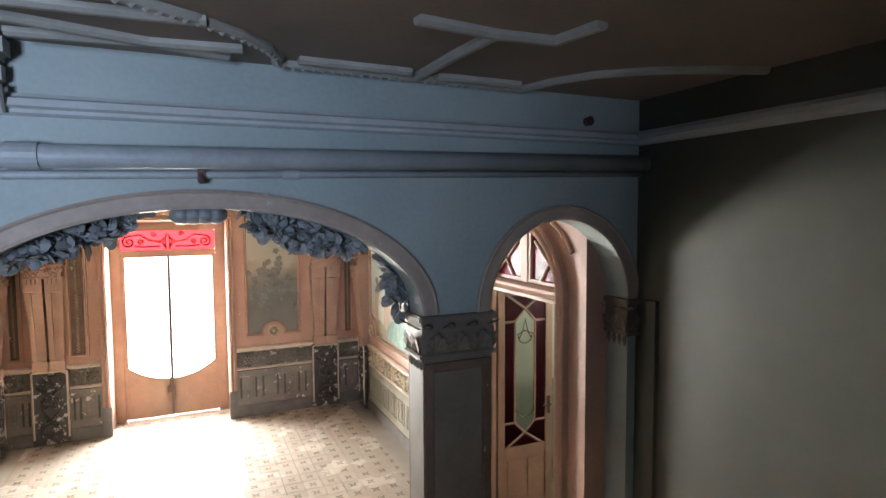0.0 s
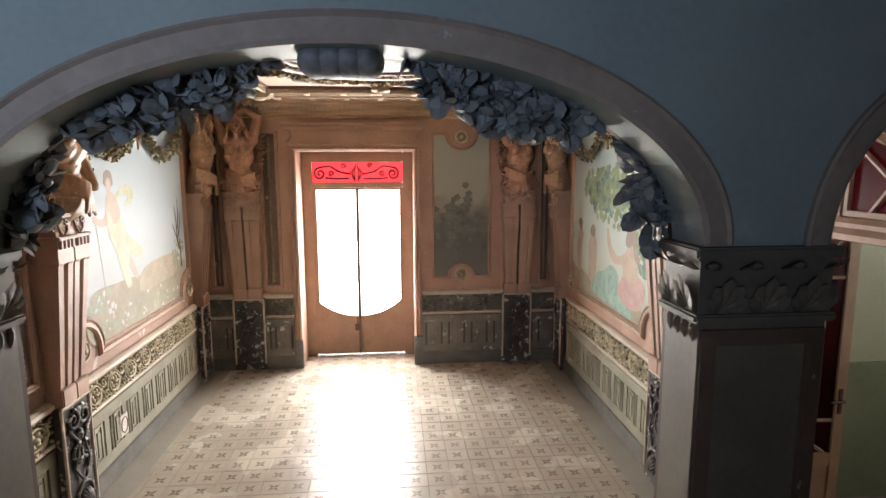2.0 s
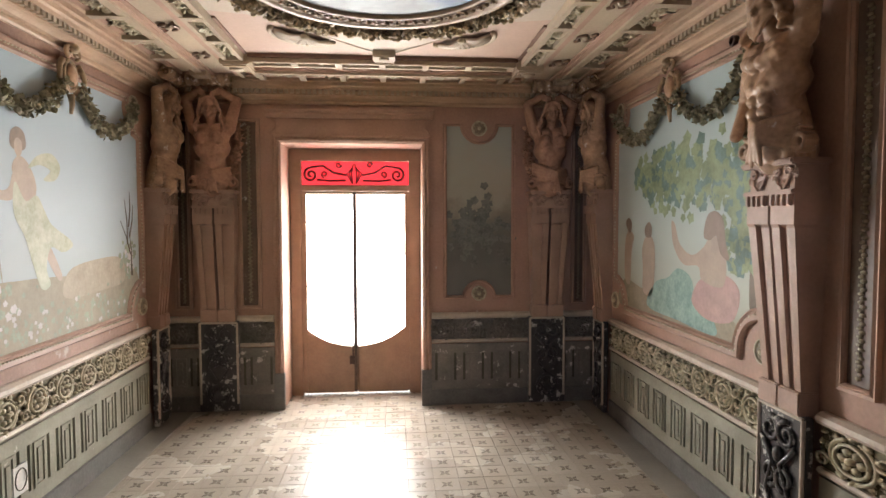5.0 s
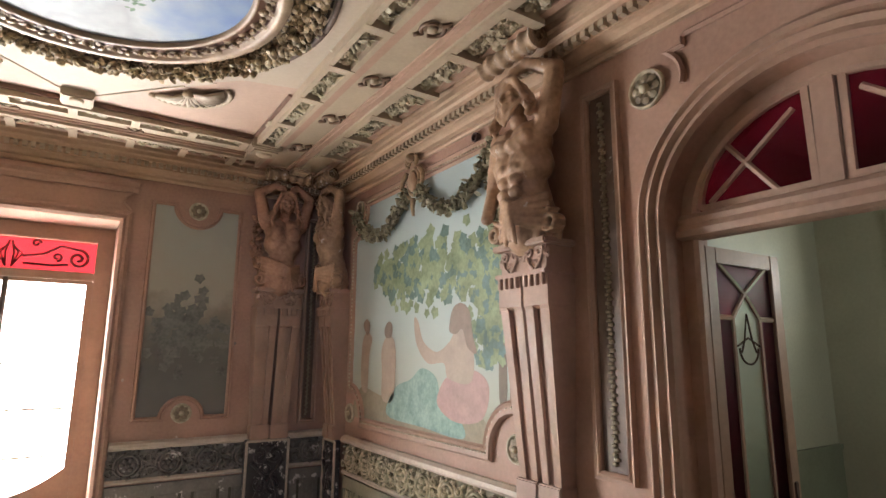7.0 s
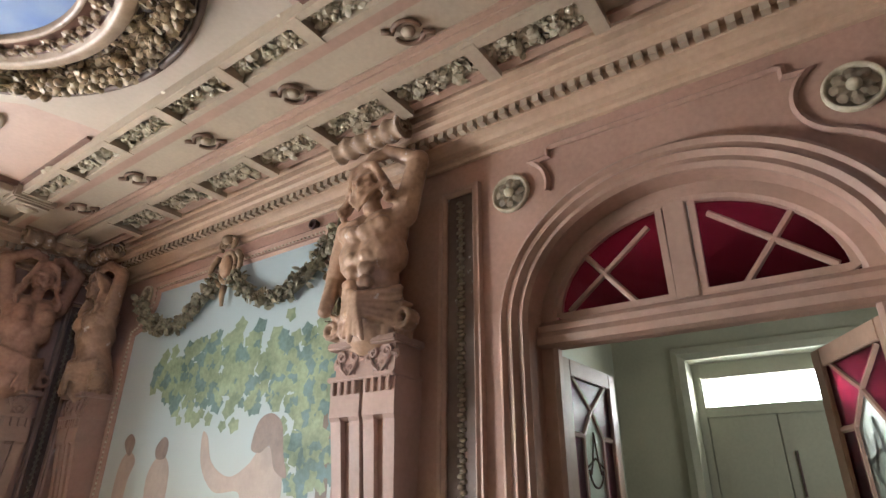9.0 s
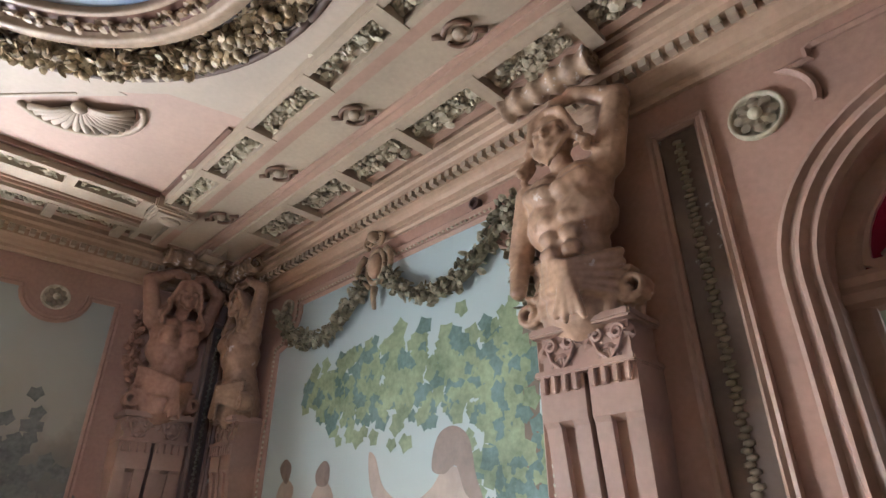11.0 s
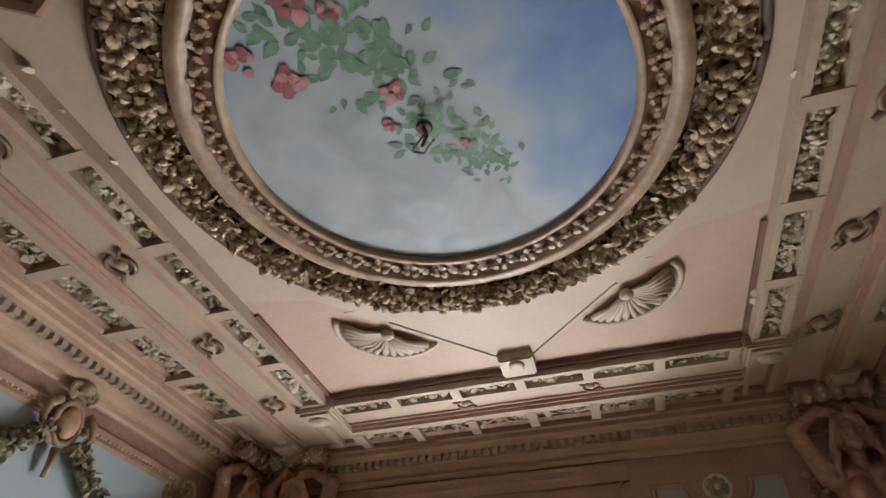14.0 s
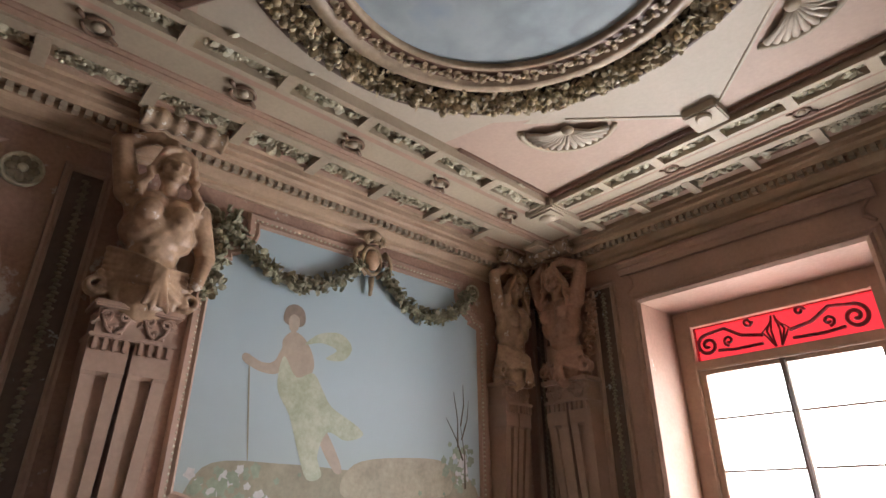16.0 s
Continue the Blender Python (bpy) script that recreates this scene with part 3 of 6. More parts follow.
# ---- relief motifs ----
def rosette(m, r, label, group="round wall rosettes"):
    t = thing("round_rosette", label, "ornament", m, group)
    bm = bmesh.new()
    lathe(bm, [(r, -0.02), (r, 0.012), (r * 0.93, 0.024), (r * 0.82, 0.012), (r * 0.78, 0.004)], 32, FRONT)
    part("ring", bm, GOLDLEAF, t, smooth=True)
    ms = []
    for k in range(8):
        a = k * math.pi / 4
        ms.append(FRONT @ Matrix.Rotation(a, 4, "Z") @ Matrix.Translation((0, r * 0.12, 0.016)) @ Matrix.Scale(r * 0.68, 4))
    scatter("petal", LEAF, ms, ROSETTE, t)
    bm = bmesh.new()
    ball(bm, (0, -0.026, 0), (r * 0.26, r * 0.22, r * 0.26), 2)
    part("boss", bm, GOLDLEAF, t, smooth=True)
    return t


def frieze_motif(bm_scale=1.0):
    """Mats for leaves, and a ring with scrolls, of one repeat of the dado frieze, 0.30 wide and 0.24 high."""
    bm = bmesh.new()
    tube(bm, spiral(0, 0, 0.075, 0.075, 1.0, n=20, y=-0.012), 0.009, 6)
    tube(bm, spiral(0, 0, 0.10, 0.10, 0.42, a0=-75, n=14, y=-0.008), 0.012, 6, 0.005)
    tube(bm, spiral(0, 0, 0.10, 0.10, 0.42, a0=105, n=14, y=-0.008), 0.012, 6, 0.005)
    tube(bm, spiral(0.13, 0.06, 0.04, 0.01, 1.2, a0=200, n=16, y=-0.012), 0.009, 6, 0.005)
    tube(bm, spiral(-0.13, -0.06, 0.04, 0.01, 1.2, a0=20, n=16, y=-0.012), 0.009, 6, 0.005)
    ball(bm, (0, -0.016, 0), (0.022, 0.02, 0.022), 1)
    for k in range(6):
        a = k * math.pi / 3
        ball(bm, (0.042 * math.cos(a), -0.012, 0.042 * math.sin(a)), (0.022, 0.012, 0.022), 1)
    tv, tf = LEAF
    for k in range(10):
        a = k * 0.628
        s = 0.062
        m = Matrix.Translation((0.085 * math.cos(a), -0.006, 0.085 * math.sin(a))) @ Matrix.Rotation(-a + math.pi / 2 + 0.7, 4, "Y") @ pose(0, 0, 0, 90, 0, 0) @ Matrix.Scale(s, 4)
        vs = [bm.verts.new(m @ Vector(v)) for v in tv]
        for f in tf:
            bm.faces.new([vs[i] for i in f])
    for k in range(14):
        a = k * 0.449 + 0.2
        m = Matrix.Translation((0.135 * math.cos(a), -0.002, 0.088 * math.sin(a))) @ Matrix.Rotation(-a + math.pi / 2, 4, "Y") @ pose(0, 0, 0, 70, 0, 0) @ Matrix.Scale(0.055, 4)
        vs = [bm.verts.new(m @ Vector(v)) for v in tv]
        for f in tf:
            bm.faces.new([vs[i] for i in f])
    for x, z in ((-0.13, 0.09), (0.13, -0.09), (-0.135, 0.03), (0.135, -0.03), (0, 0.112), (0, -0.112)):
        ball(bm, (x, -0.008, z), (0.016, 0.012, 0.016), 1)
    bmesh.ops.recalc_face_normals(bm, faces=bm.faces[:])
    me = bpy.data.meshes.new("frieze_ornament")
    bm.to_mesh(me)
    bm.free()
    for p in me.polygons:
        p.use_smooth = True
    return me


FRIEZE = frieze_motif()
FRIEZE.materials.append(GOLDLEAF)
FRIEZE_DARK = FRIEZE.copy()
FRIEZE_DARK.materials.clear()
FRIEZE_DARK.materials.append(DARKDADO)

FRIEZE_GROUND = mat("olive_frieze_ground", (0.17, 0.145, 0.08), 0.6, 0.35, 12.0, 0.3)


def dado(name, m, u0, u1, label, dark=False):
    """Panelled dado from u0 to u1: plinth, slotted board, relief frieze, moulded cap."""
    t = thing(name, label, "dado", m, kind="structure")
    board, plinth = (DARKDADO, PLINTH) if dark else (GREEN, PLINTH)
    bm = bmesh.new()
    box(bm, u0, u1, -0.045, 0, 0.0, 0.17, 0.006)
    part("plinth", bm, plinth, t)
    n = max(1, round((u1 - u0) / 0.30))
    step = (u1 - u0) / n
    bm = bmesh.new()
    box(bm, u0, u1, -0.008, 0, 0.17, 0.68)
    part("slot_back", bm, SLOT, t)
    for k in range(n):
        bm = bmesh.new()
        c = u0 + step * (k + 0.5)
        edges = [u0 + step * k]
        for off, lo, hi in ((-0.105, 0.27, 0.58), (0.105, 0.27, 0.58)):
            a, b = c + off - 0.015, c + off + 0.015
            box(bm, edges[-1], a, -0.026, -0.008, 0.17, 0.68)
            box(bm, a, b, -0.026, -0.008, 0.17, lo)
            box(bm, a, b, -0.026, -0.008, hi, 0.68)
            edges.append(b)
        box(bm, edges[-1], u0 + step * (k + 1), -0.026, -0.008, 0.17, 0.68)
        for x0, x1, z0, z1 in ((-0.062, -0.042, 0.27, 0.58), (0.042, 0.062, 0.27, 0.58), (-0.042, 0.042, 0.56, 0.58), (-0.042, 0.042, 0.27, 0.29), (-0.022, 0.022, 0.32, 0.53)):
            box(bm, c + x0, c + x1, -0.036, -0.026, z0, z1)
        part("slotted_panel", bm, board, t)
    bm = bmesh.new()
    sweep(bm, [(u0, 0, 0.71), (u1, 0, 0.71)], [(-0.022, 0), (-0.022, 0.035), (-0.005, 0.045), (0.015, 0.03), (0.015, 0)])
    sweep(bm, [(u0, 0, 1.0), (u1, 0, 1.0)], [(-0.03, 0), (-0.03, 0.03), (-0.012, 0.055), (0.012, 0.06), (0.03, 0.05), (0.04, 0.02), (0.04, 0)])
    part("cap_moulding", bm, TRIM, t)
    bm = bmesh.new()
    box(bm, u0, u1, -0.012, 0, 0.725, 0.962)
    part("frieze_back", bm, board if dark else FRIEZE_GROUND, t)
    for k in range(n):
        ob = new("frieze_ornament", FRIEZE_DARK if dark else FRIEZE)
        ob.parent = t
        ob.matrix_basis = Matrix.Translation((u0 + step * (k + 0.5), -0.014, 0.845)) @ Matrix.Diagonal((step / 0.30, 1.5, 1, 1))
    return t


def black_panel(m, w, h, label):
    """Carved dado block under a term: a framed dark board with scrolls, leaves and a shell."""
    t = thing("carved_panel", label, "panel", m, "carved dark panels under the terms")
    bm = bmesh.new()
    box(bm, -w / 2, w / 2, -0.05, 0, 0.02, h, 0.006)
    part("board", bm, BLACKREL, t)
    bm = bmesh.new()
    e = w / 2 - 0.014
    for a, b in (((-e, 0.1), (-e, h - 0.015)), ((e, 0.1), (e, h - 0.015)), ((-e, h - 0.015), (e, h - 0.015))):
        tube(bm, [(a[0], -0.052, a[1]), (b[0], -0.052, b[1])], 0.013, 6)
    part("rim", bm, TRIM, t, "chipped white rim")
    bm = bmesh.new()
    k = w / 0.40
    for s in (-1, 1):
        tube(bm, spiral(s * 0.07 * k, h - 0.14, 0.08 * k, 0.015, 1.5, a0=90, y=-0.062, flip=s), 0.017, 6, 0.009)
        tube(bm, spiral(s * 0.06 * k, h - 0.40, 0.075 * k, 0.012, 1.6, a0=-90, y=-0.062, flip=-s), 0.017, 6, 0.009)
        tube(bm, [(s * 0.14 * k, -0.06, h - 0.2), (s * 0.03 * k, -0.07, h - 0.32), (s * 0.10 * k, -0.06, h - 0.5), (s * 0.02 * k, -0.07, h - 0.62)], 0.018, 6, 0.01)
    ball(bm, (0, -0.06, h - 0.27), (0.035, 0.03, 0.05), 2)
    ball(bm, (0, -0.06, h - 0.08), (0.04, 0.02, 0.03), 2)
    part("scrollwork", bm, BLACKREL, t, smooth=True)
    bm = bmesh.new()
    tube(bm, spiral(0, 0.22, 0.11 * k, 0.11 * k, 1.0, n=24, y=-0.06), 0.014, 6)
    part("shell_ring", bm, BLACKREL, t, smooth=True)
    for i in range(9):
        bm = bmesh.new()
        a = radians(20 + 140 * i / 8)
        tube(bm, [(0, -0.085, 0.14), (0.05 * k * math.cos(a), -0.095, 0.14 + 0.08 * math.sin(a)), (0.09 * k * math.cos(a), -0.065, 0.15 + 0.13 * math.sin(a))], 0.008, 6, 0.015)
        part("shell_rib", bm, BLACKREL, t, smooth=True)
    return t


def strip_panel(m, w, z0, z1, label):
    """A tall narrow framed panel with a beaded strip inside."""
    t = thing("strip_panel", label, "panel", m, "tall framed strips")
    bm = bmesh.new()
    path = [(-w / 2, 0, z0), (w / 2, 0, z0), (w / 2, 0, z1), (-w / 2, 0, z1)]
    sweep(bm, path, [(-0.022, 0), (-0.022, 0.02), (-0.01, 0.032), (0.004, 0.024), (0.018, 0.03), (0.022, 0)], True)
    part("frame", bm, TERM, t)
    bm = bmesh.new()
    box(bm, -w / 2 + 0.012, w / 2 - 0.012, -0.004, 0, z0 + 0.012, z1 - 0.012)
    part("ground", bm, BROWNPAINT, t)
    n = int((z1 - z0 - 0.1) / 0.021)
    ms = [Matrix.LocRotScale(Vector((w * 0.03 * (1 if k % 2 else -1), -0.007, z0 + 0.06 + 0.021 * k)), None, Vector((w * 0.11, 0.008, 0.0125))) for k in range(n)]
    scatter("beading", BALL, ms, ROSETTE, t, kind="stuff")
    return t


# ---- window ----
WY = 9.05
backdrop_bm = bmesh.new()
box(backdrop_bm, -6, 5, 13.0, 13.05, -1.5, 7)
tagged(part("backdrop", backdrop_bm, SKYGLOW), "bright hazy daylight outside the window", "backdrop", kind="structure")
win = thing("window_1", "tan wooden double balcony door with a red glass transom", "window", kind="structure")
fx0, fx1, mid = -1.03, 0.48, -0.29
bm = bmesh.new()
for a, b, c, d in ((fx0, -0.90, 0.0, WZ), (0.345, fx1, 0.0, WZ), (-0.90, 0.345, 2.745, WZ), (-0.90, 0.345, 2.395, 2.465)):
    box(bm, a, b, WY - 0.06, WY + 0.06, c, d, 0.008)
part("window_frame", bm, WOOD, win)
bm = bmesh.new()
box(bm, -0.90, 0.345, WY + 0.0, WY + 0.008, 2.465, 2.745)
pane = part("transom_pane", bm, RED_GLASS, win, "deep red glass transom")
pane.visible_shadow = False
bm = bmesh.new()
for s in (-1, 1):
    c = mid
    tube(bm, spiral(c + s * 0.50, 2.585, 0.085, 0.012, 1.6, a0=90, y=WY - 0.02, flip=-s), 0.015, 5)
    tube(bm, [(c + s * 0.50, WY - 0.02, 2.67), (c + s * 0.36, WY - 0.02, 2.69), (c + s * 0.24, WY - 0.02, 2.61), (c + s * 0.09, WY - 0.02, 2.58)], 0.014, 5)
    tube(bm, [(c + s * 0.43, WY - 0.02, 2.53), (c + s * 0.30, WY - 0.02, 2.515), (c + s * 0.10, WY - 0.02, 2.52)], 0.013, 5)
    tube(bm, spiral(c + s * 0.34, 2.59, 0.04, 0.008, 1.2, a0=-90, y=WY - 0.02, flip=s), 0.012, 5)
    tube(bm, spiral(c + s * 0.18, 2.70, 0.035, 0.008, 1.1, a0=0, y=WY - 0.02, flip=s), 0.012, 5)
    for k in range(3):
        tube(bm, [(c + s * 0.02, WY - 0.02, 2.48), (c + s * (0.03 + 0.03 * k), WY - 0.02, 2.60), (c + s * 0.01, WY - 0.02, 2.71 - 0.02 * k)], 0.009, 5)
part("scroll_grille", bm, mat("red_lacquered_iron", (0.20, 0.005, 0.010), 0.4, 0.2, 20, 0.05), win, "dark red scrolled ironwork")
for s in (-1, 1):
    x0, x1 = (-0.90, mid) if s < 0 else (mid, 0.345)
    leaf = new("door_leaf")
    leaf.parent = win
    bm = bmesh.new()
    box(bm, x0, x0 + 0.05 if s < 0 else x0 + 0.022, WY - 0.03, WY + 0.03, 0.025, 2.393, 0.004)
    box(bm, x1 - (0.022 if s < 0 else 0.05), x1, WY - 0.03, WY + 0.03, 0.025, 2.393, 0.004)
    box(bm, x0 + 0.02, x1 - 0.02, WY - 0.028, WY + 0.028, 2.36, 2.392)
    part("stile", bm, WOOD, leaf)
    bm = bmesh.new()
    e, f = x0 + 0.03, x1 - 0.02
    def rim(x):
        return 1.86 - math.sqrt(max(0.0, 1.36 ** 2 - (1.28 * (x - mid)) ** 2))
    top = [(e + (f - e) * i / 14, max(0.55, 0.06 + rim(e + (f - e) * i / 14))) for i in range(15)]
    prism(bm, [(f, 0.014), (e, 0.014)] + top, 0.034, "y", WY - 0.017)
    box(bm, mid - 0.02 if s < 0 else mid, mid if s < 0 else mid + 0.04, WY - 0.017, WY + 0.017, 0.03, 0.56)
    part("lower_panel", bm, WOOD, leaf, "tan wooden lower panel with a curved top")
    bm = bmesh.new()
    box(bm, x0 + 0.03, x1 - 0.02, WY - 0.003, WY + 0.003, 0.52, 2.37)
    g = part("glass_pane", bm, CLEAR, leaf)
    g.visible_shadow = False
    bm = bmesh.new()
    for z in (0.89, 1.28, 1.66, 2.03):
        box(bm, x0 + 0.03, x1 - 0.02, WY - 0.010, WY + 0.010, z - 0.007, z + 0.007)
    part("glazing_bar", bm, WOOD, leaf)
bm = bmesh.new()
box(bm, mid - 0.017, mid + 0.017, WY - 0.05, WY - 0.031, 0.025, 2.39, 0.004)
part("meeting_bead", bm, BROWNPAINT, win)
bm = bmesh.new()
tube(bm, [(mid - 0.03, WY - 0.06, 0.45), (mid - 0.03, WY - 0.06, 0.60)], 0.008)
box(bm, mid - 0.07, mid - 0.01, WY - 0.062, WY - 0.04, 0.36, 0.46, 0.006)
box(bm, mid - 0.008, mid + 0.008, WY - 0.064, WY - 0.05, 0.9, 2.2)
part("latch", bm, IRON, win, "dark iron bolt and latch")

# ---- window wall trim ----
def trim(name, bm, material, label, category="moulding"):
    return tagged(part(name, bm, material), label, category, kind="structure")


bm = bmesh.new()
sweep(bm, [(WX0 - 0.045, Y1, 0.0), (WX0 - 0.045, Y1, WZ + 0.045), (WX1 + 0.045, Y1, WZ + 0.045), (WX1 + 0.045, Y1, 0.0)],
      [(-0.045, 0), (-0.045, 0.035), (-0.02, 0.045), (0.0, 0.03), (0.02, 0.05), (0.045, 0.03), (0.045, 0)])
trim("trim_window", bm, PINK, "salmon moulded architrave round the window opening")
bm = bmesh.new()
for a, b in ((WX0 - 0.10, WX0 + 0.012), (WX1 - 0.012, WX1 + 0.10)):
    box(bm, a, b, Y1 - 0.065, Y1, 0, 0.40, 0.006)
trim("trim_window_foot", bm, PLINTH, "dark grey blocks at the foot of the architrave")
bm = bmesh.new()
sweep(bm, [(-1.18, Y1, 3.20), (0.60, Y1, 3.20)], [(0.05, 0), (0.05, 0.03), (0.02, 0.05), (0.0, 0.05), (-0.025, 0.09), (-0.045, 0.09), (-0.045, 0)])
for s, x in ((-1, -1.12), (1, 0.54)):
    tube(bm, [(x + s * 0.02, Y1 - 0.01, 3.16), (x - s * 0.03, Y1 - 0.012, 3.10), (x - s * 0.035, Y1 - 0.012, 3.05), (x + s * 0.02, Y1 - 0.012, 3.0)], 0.012)
trim("trim_hood", bm, PINK, "salmon hood moulding over the window")

# cornice all round the room
CORN = [(0.16, 0), (0.16, 0.022), (0.145, 0.032), (0.122, 0.03), (0.112, 0.06), (0.095, 0.078), (0.085, 0.095), (0.078, 0.118), (0.030, 0.120), (0.030, 0.165), (0.005, 0.170), (-0.010, 0.185), (-0.040, 0.188), (-0.050, 0.205), (-0.090, 0.207), (-0.10, 0.225), (-0.15, 0.235), (-0.15, 0)]
bm = bmesh.new()
zc = 3.45
for a, b, up in (((XL, Y1, zc), (XR, Y1, zc), (0, -1, 0)), ((XR, Y1, zc), (XR, 2.95, zc), (-1, 0, 0)), ((XL, 2.95, zc), (XL, Y1, zc), (1, 0, 0)), ((XR, 2.95, zc), (XL, 2.95, zc), (0, 1, 0))):
    sweep(bm, [a, b], CORN, False, up)
trim("trim_cornice", bm, mat("tan_cornice_paint", (0.48, 0.33, 0.22), 0.55, 0.2, 3.0, 0.15, wear=(0.6, 0.55, 0.5), wear_amount=0.02), "tan stepped plaster cornice under the ceiling")
bm = bmesh.new()
y = 3.15
while y < 8.3:
    box(bm, XR - 0.160, XR - 0.118, y, y + 0.034, 3.382, 3.422)
    box(bm, XL + 0.118, XL + 0.160, y, y + 0.034, 3.382, 3.422)
    y += 0.060
x = XL + 0.25
while x < XR - 0.25:
    box(bm, x, x + 0.032, Y1 - 0.160, Y1 - 0.118, 3.382, 3.422)
    x += 0.058
d = trim("trim_dentils", bm, CREAM, "row of small cream dentils on the cornice")
d["kind"] = "stuff"


def painted_niche(m, w, z0, z1, label):
    """Narrow painted landscape with rosettes set into its top and bottom edge."""
    t = thing("painted_panel", label, "painting", m)
    r = 0.17
    pts = [(-w / 2, z0)] + [(-r + 0.0, z0)] + arc(0, z0, r, r, 180, 0, 14)[1:-1] + [(r, z0), (w / 2, z0), (w / 2, z1), (r * 1.15, z1)] + arc(0, z1, r * 1.15, r * 1.15, 0, -180, 14)[1:-1] + [(-r * 1.15, z1), (-w / 2, z1)]
    bm = bmesh.new()
    prism(bm, pts, 0.006, "y", -0.006)
    part("canvas", bm, painted_scene("dusky_landscape", [(0.0, (0.16, 0.15, 0.13)), (0.28, (0.12, 0.12, 0.10)), (0.48, (0.22, 0.20, 0.15)), (0.58, (0.36, 0.33, 0.25)), (1.0, (0.34, 0.36, 0.32))], 5.0, 0.35, 2, z0, z1), t, "faded dusky landscape")
    bm = bmesh.new()
    sweep(bm, [(u, 0, z) for u, z in pts], [(-0.02, 0), (-0.02, 0.015), (-0.006, 0.03), (0.008, 0.018), (0.02, 0.026), (0.02, 0)], True)
    part("frame", bm, PINK, t)
    ms = []
    rr = random.Random(3)
    for k in range(90):
        u, v = rr.gauss(0, w * 0.2), rr.gauss(z0 + 0.75, 0.16)
        if abs(u) < w / 2 - 0.04:
            ms.append(Matrix.Translation((u, -0.0068, v)) @ Matrix.Rotation(rr.uniform(0, 6.3), 4, "Y") @ pose(0, 0, 0, 90, 0, 0) @ Matrix.Diagonal((0.09, 0.09, 0.002, 1)))
    scatter("painted_foliage", FLAT, ms, mat("painted_dark_foliage", (0.115, 0.12, 0.10), 0.7, 0.4, 9, 0.0, second=(0.18, 0.18, 0.155)), t, smooth=False)
    return t


painted_niche(on_window_wall(1.11), 0.76, 1.20, 3.10, "narrow faded landscape painting in a salmon frame")
rosette(on_window_wall(1.11, 3.06), 0.085, "salmon round rosette over the narrow painting", "rosettes of the narrow painting")
rosette(on_window_wall(1.11, 1.24), 0.085, "salmon round rosette under the narrow painting", "rosettes of the narrow painting")
strip_panel(on_window_wall(-1.37), 0.20, 1.12, 3.12, "tall salmon framed strip beside the window")
strip_panel(on_window_wall(-2.06), 0.14, 1.12, 3.12, "tall dark framed strip in the room corner")
strip_panel(on_window_wall(2.24), 0.14, 1.12, 3.12, "tall dark framed strip in the room corner")
dado("dado_window_left", on_window_wall(0), XL, WX0 - 0.10, "dark green dado with flaking paint", True)
dado("dado_window_right", on_window_wall(0), WX1 + 0.10, XR, "dark green dado with flaking paint", True)
sw = thing("light_switch", "small salmon-painted square switch plate on the wall", "switch", on_window_wall(0.63, 1.53))
bm = bmesh.new()
box(bm, -0.03, 0.03, -0.012, 0, -0.045, 0.045, 0.004)
part("plate", bm, PINK, sw)
bm = bmesh.new()
box(bm, -0.008, 0.008, -0.02, -0.012, -0.015, 0.015, 0.003)
part("rocker", bm, TRIM, sw)

# ---- figures, terms, brackets and carved panels ----
ZT = 2.37
SPOTS = [(on_right(5.31), 0.40, FIG_MAN, STATUE, 1.12, "tan plaster bearded figure with one raised arm"),
         (on_left(5.26), 0.40, FIG_WOMAN, STATUE, 1.12, "tan plaster draped figure with one raised arm"),
         (on_right(8.18), 0.30, FIG_BOTH, STATUE, 0.85, "tan plaster draped figure with raised arms in the corner"),
         (on_left(8.18), 0.30, FIG_BOTH, STATUE, 0.85, "tan plaster draped figure with raised arms in the corner"),
         (on_window_wall(1.86), 0.42, FIG_BOTH, STATUE_RED, 1.0, "terracotta plaster figure with raised arms beside the niche"),
         (on_window_wall(-1.69), 0.42, FIG_BOTH, STATUE_RED, 1.0, "terracotta plaster figure with raised arms beside the window")]
for m, w, fig, paint, sx, lab in SPOTS:
    term(m, w, ZT, "peach term pedestal with grooved tapered shafts")
    statue(fig, m @ Matrix.Translation((0, 0.01, ZT)), paint, lab, sx)
    roller(m @ Matrix.Translation((0, -0.255, 3.478)), 0.42 * sx, "turned brown scroll bracket under the cornice")
    black_panel(m @ Matrix.Translation((0, -0.05, 0)), w * 0.98, 0.985, "blackened carved plaster panel with scrolls and a shell")

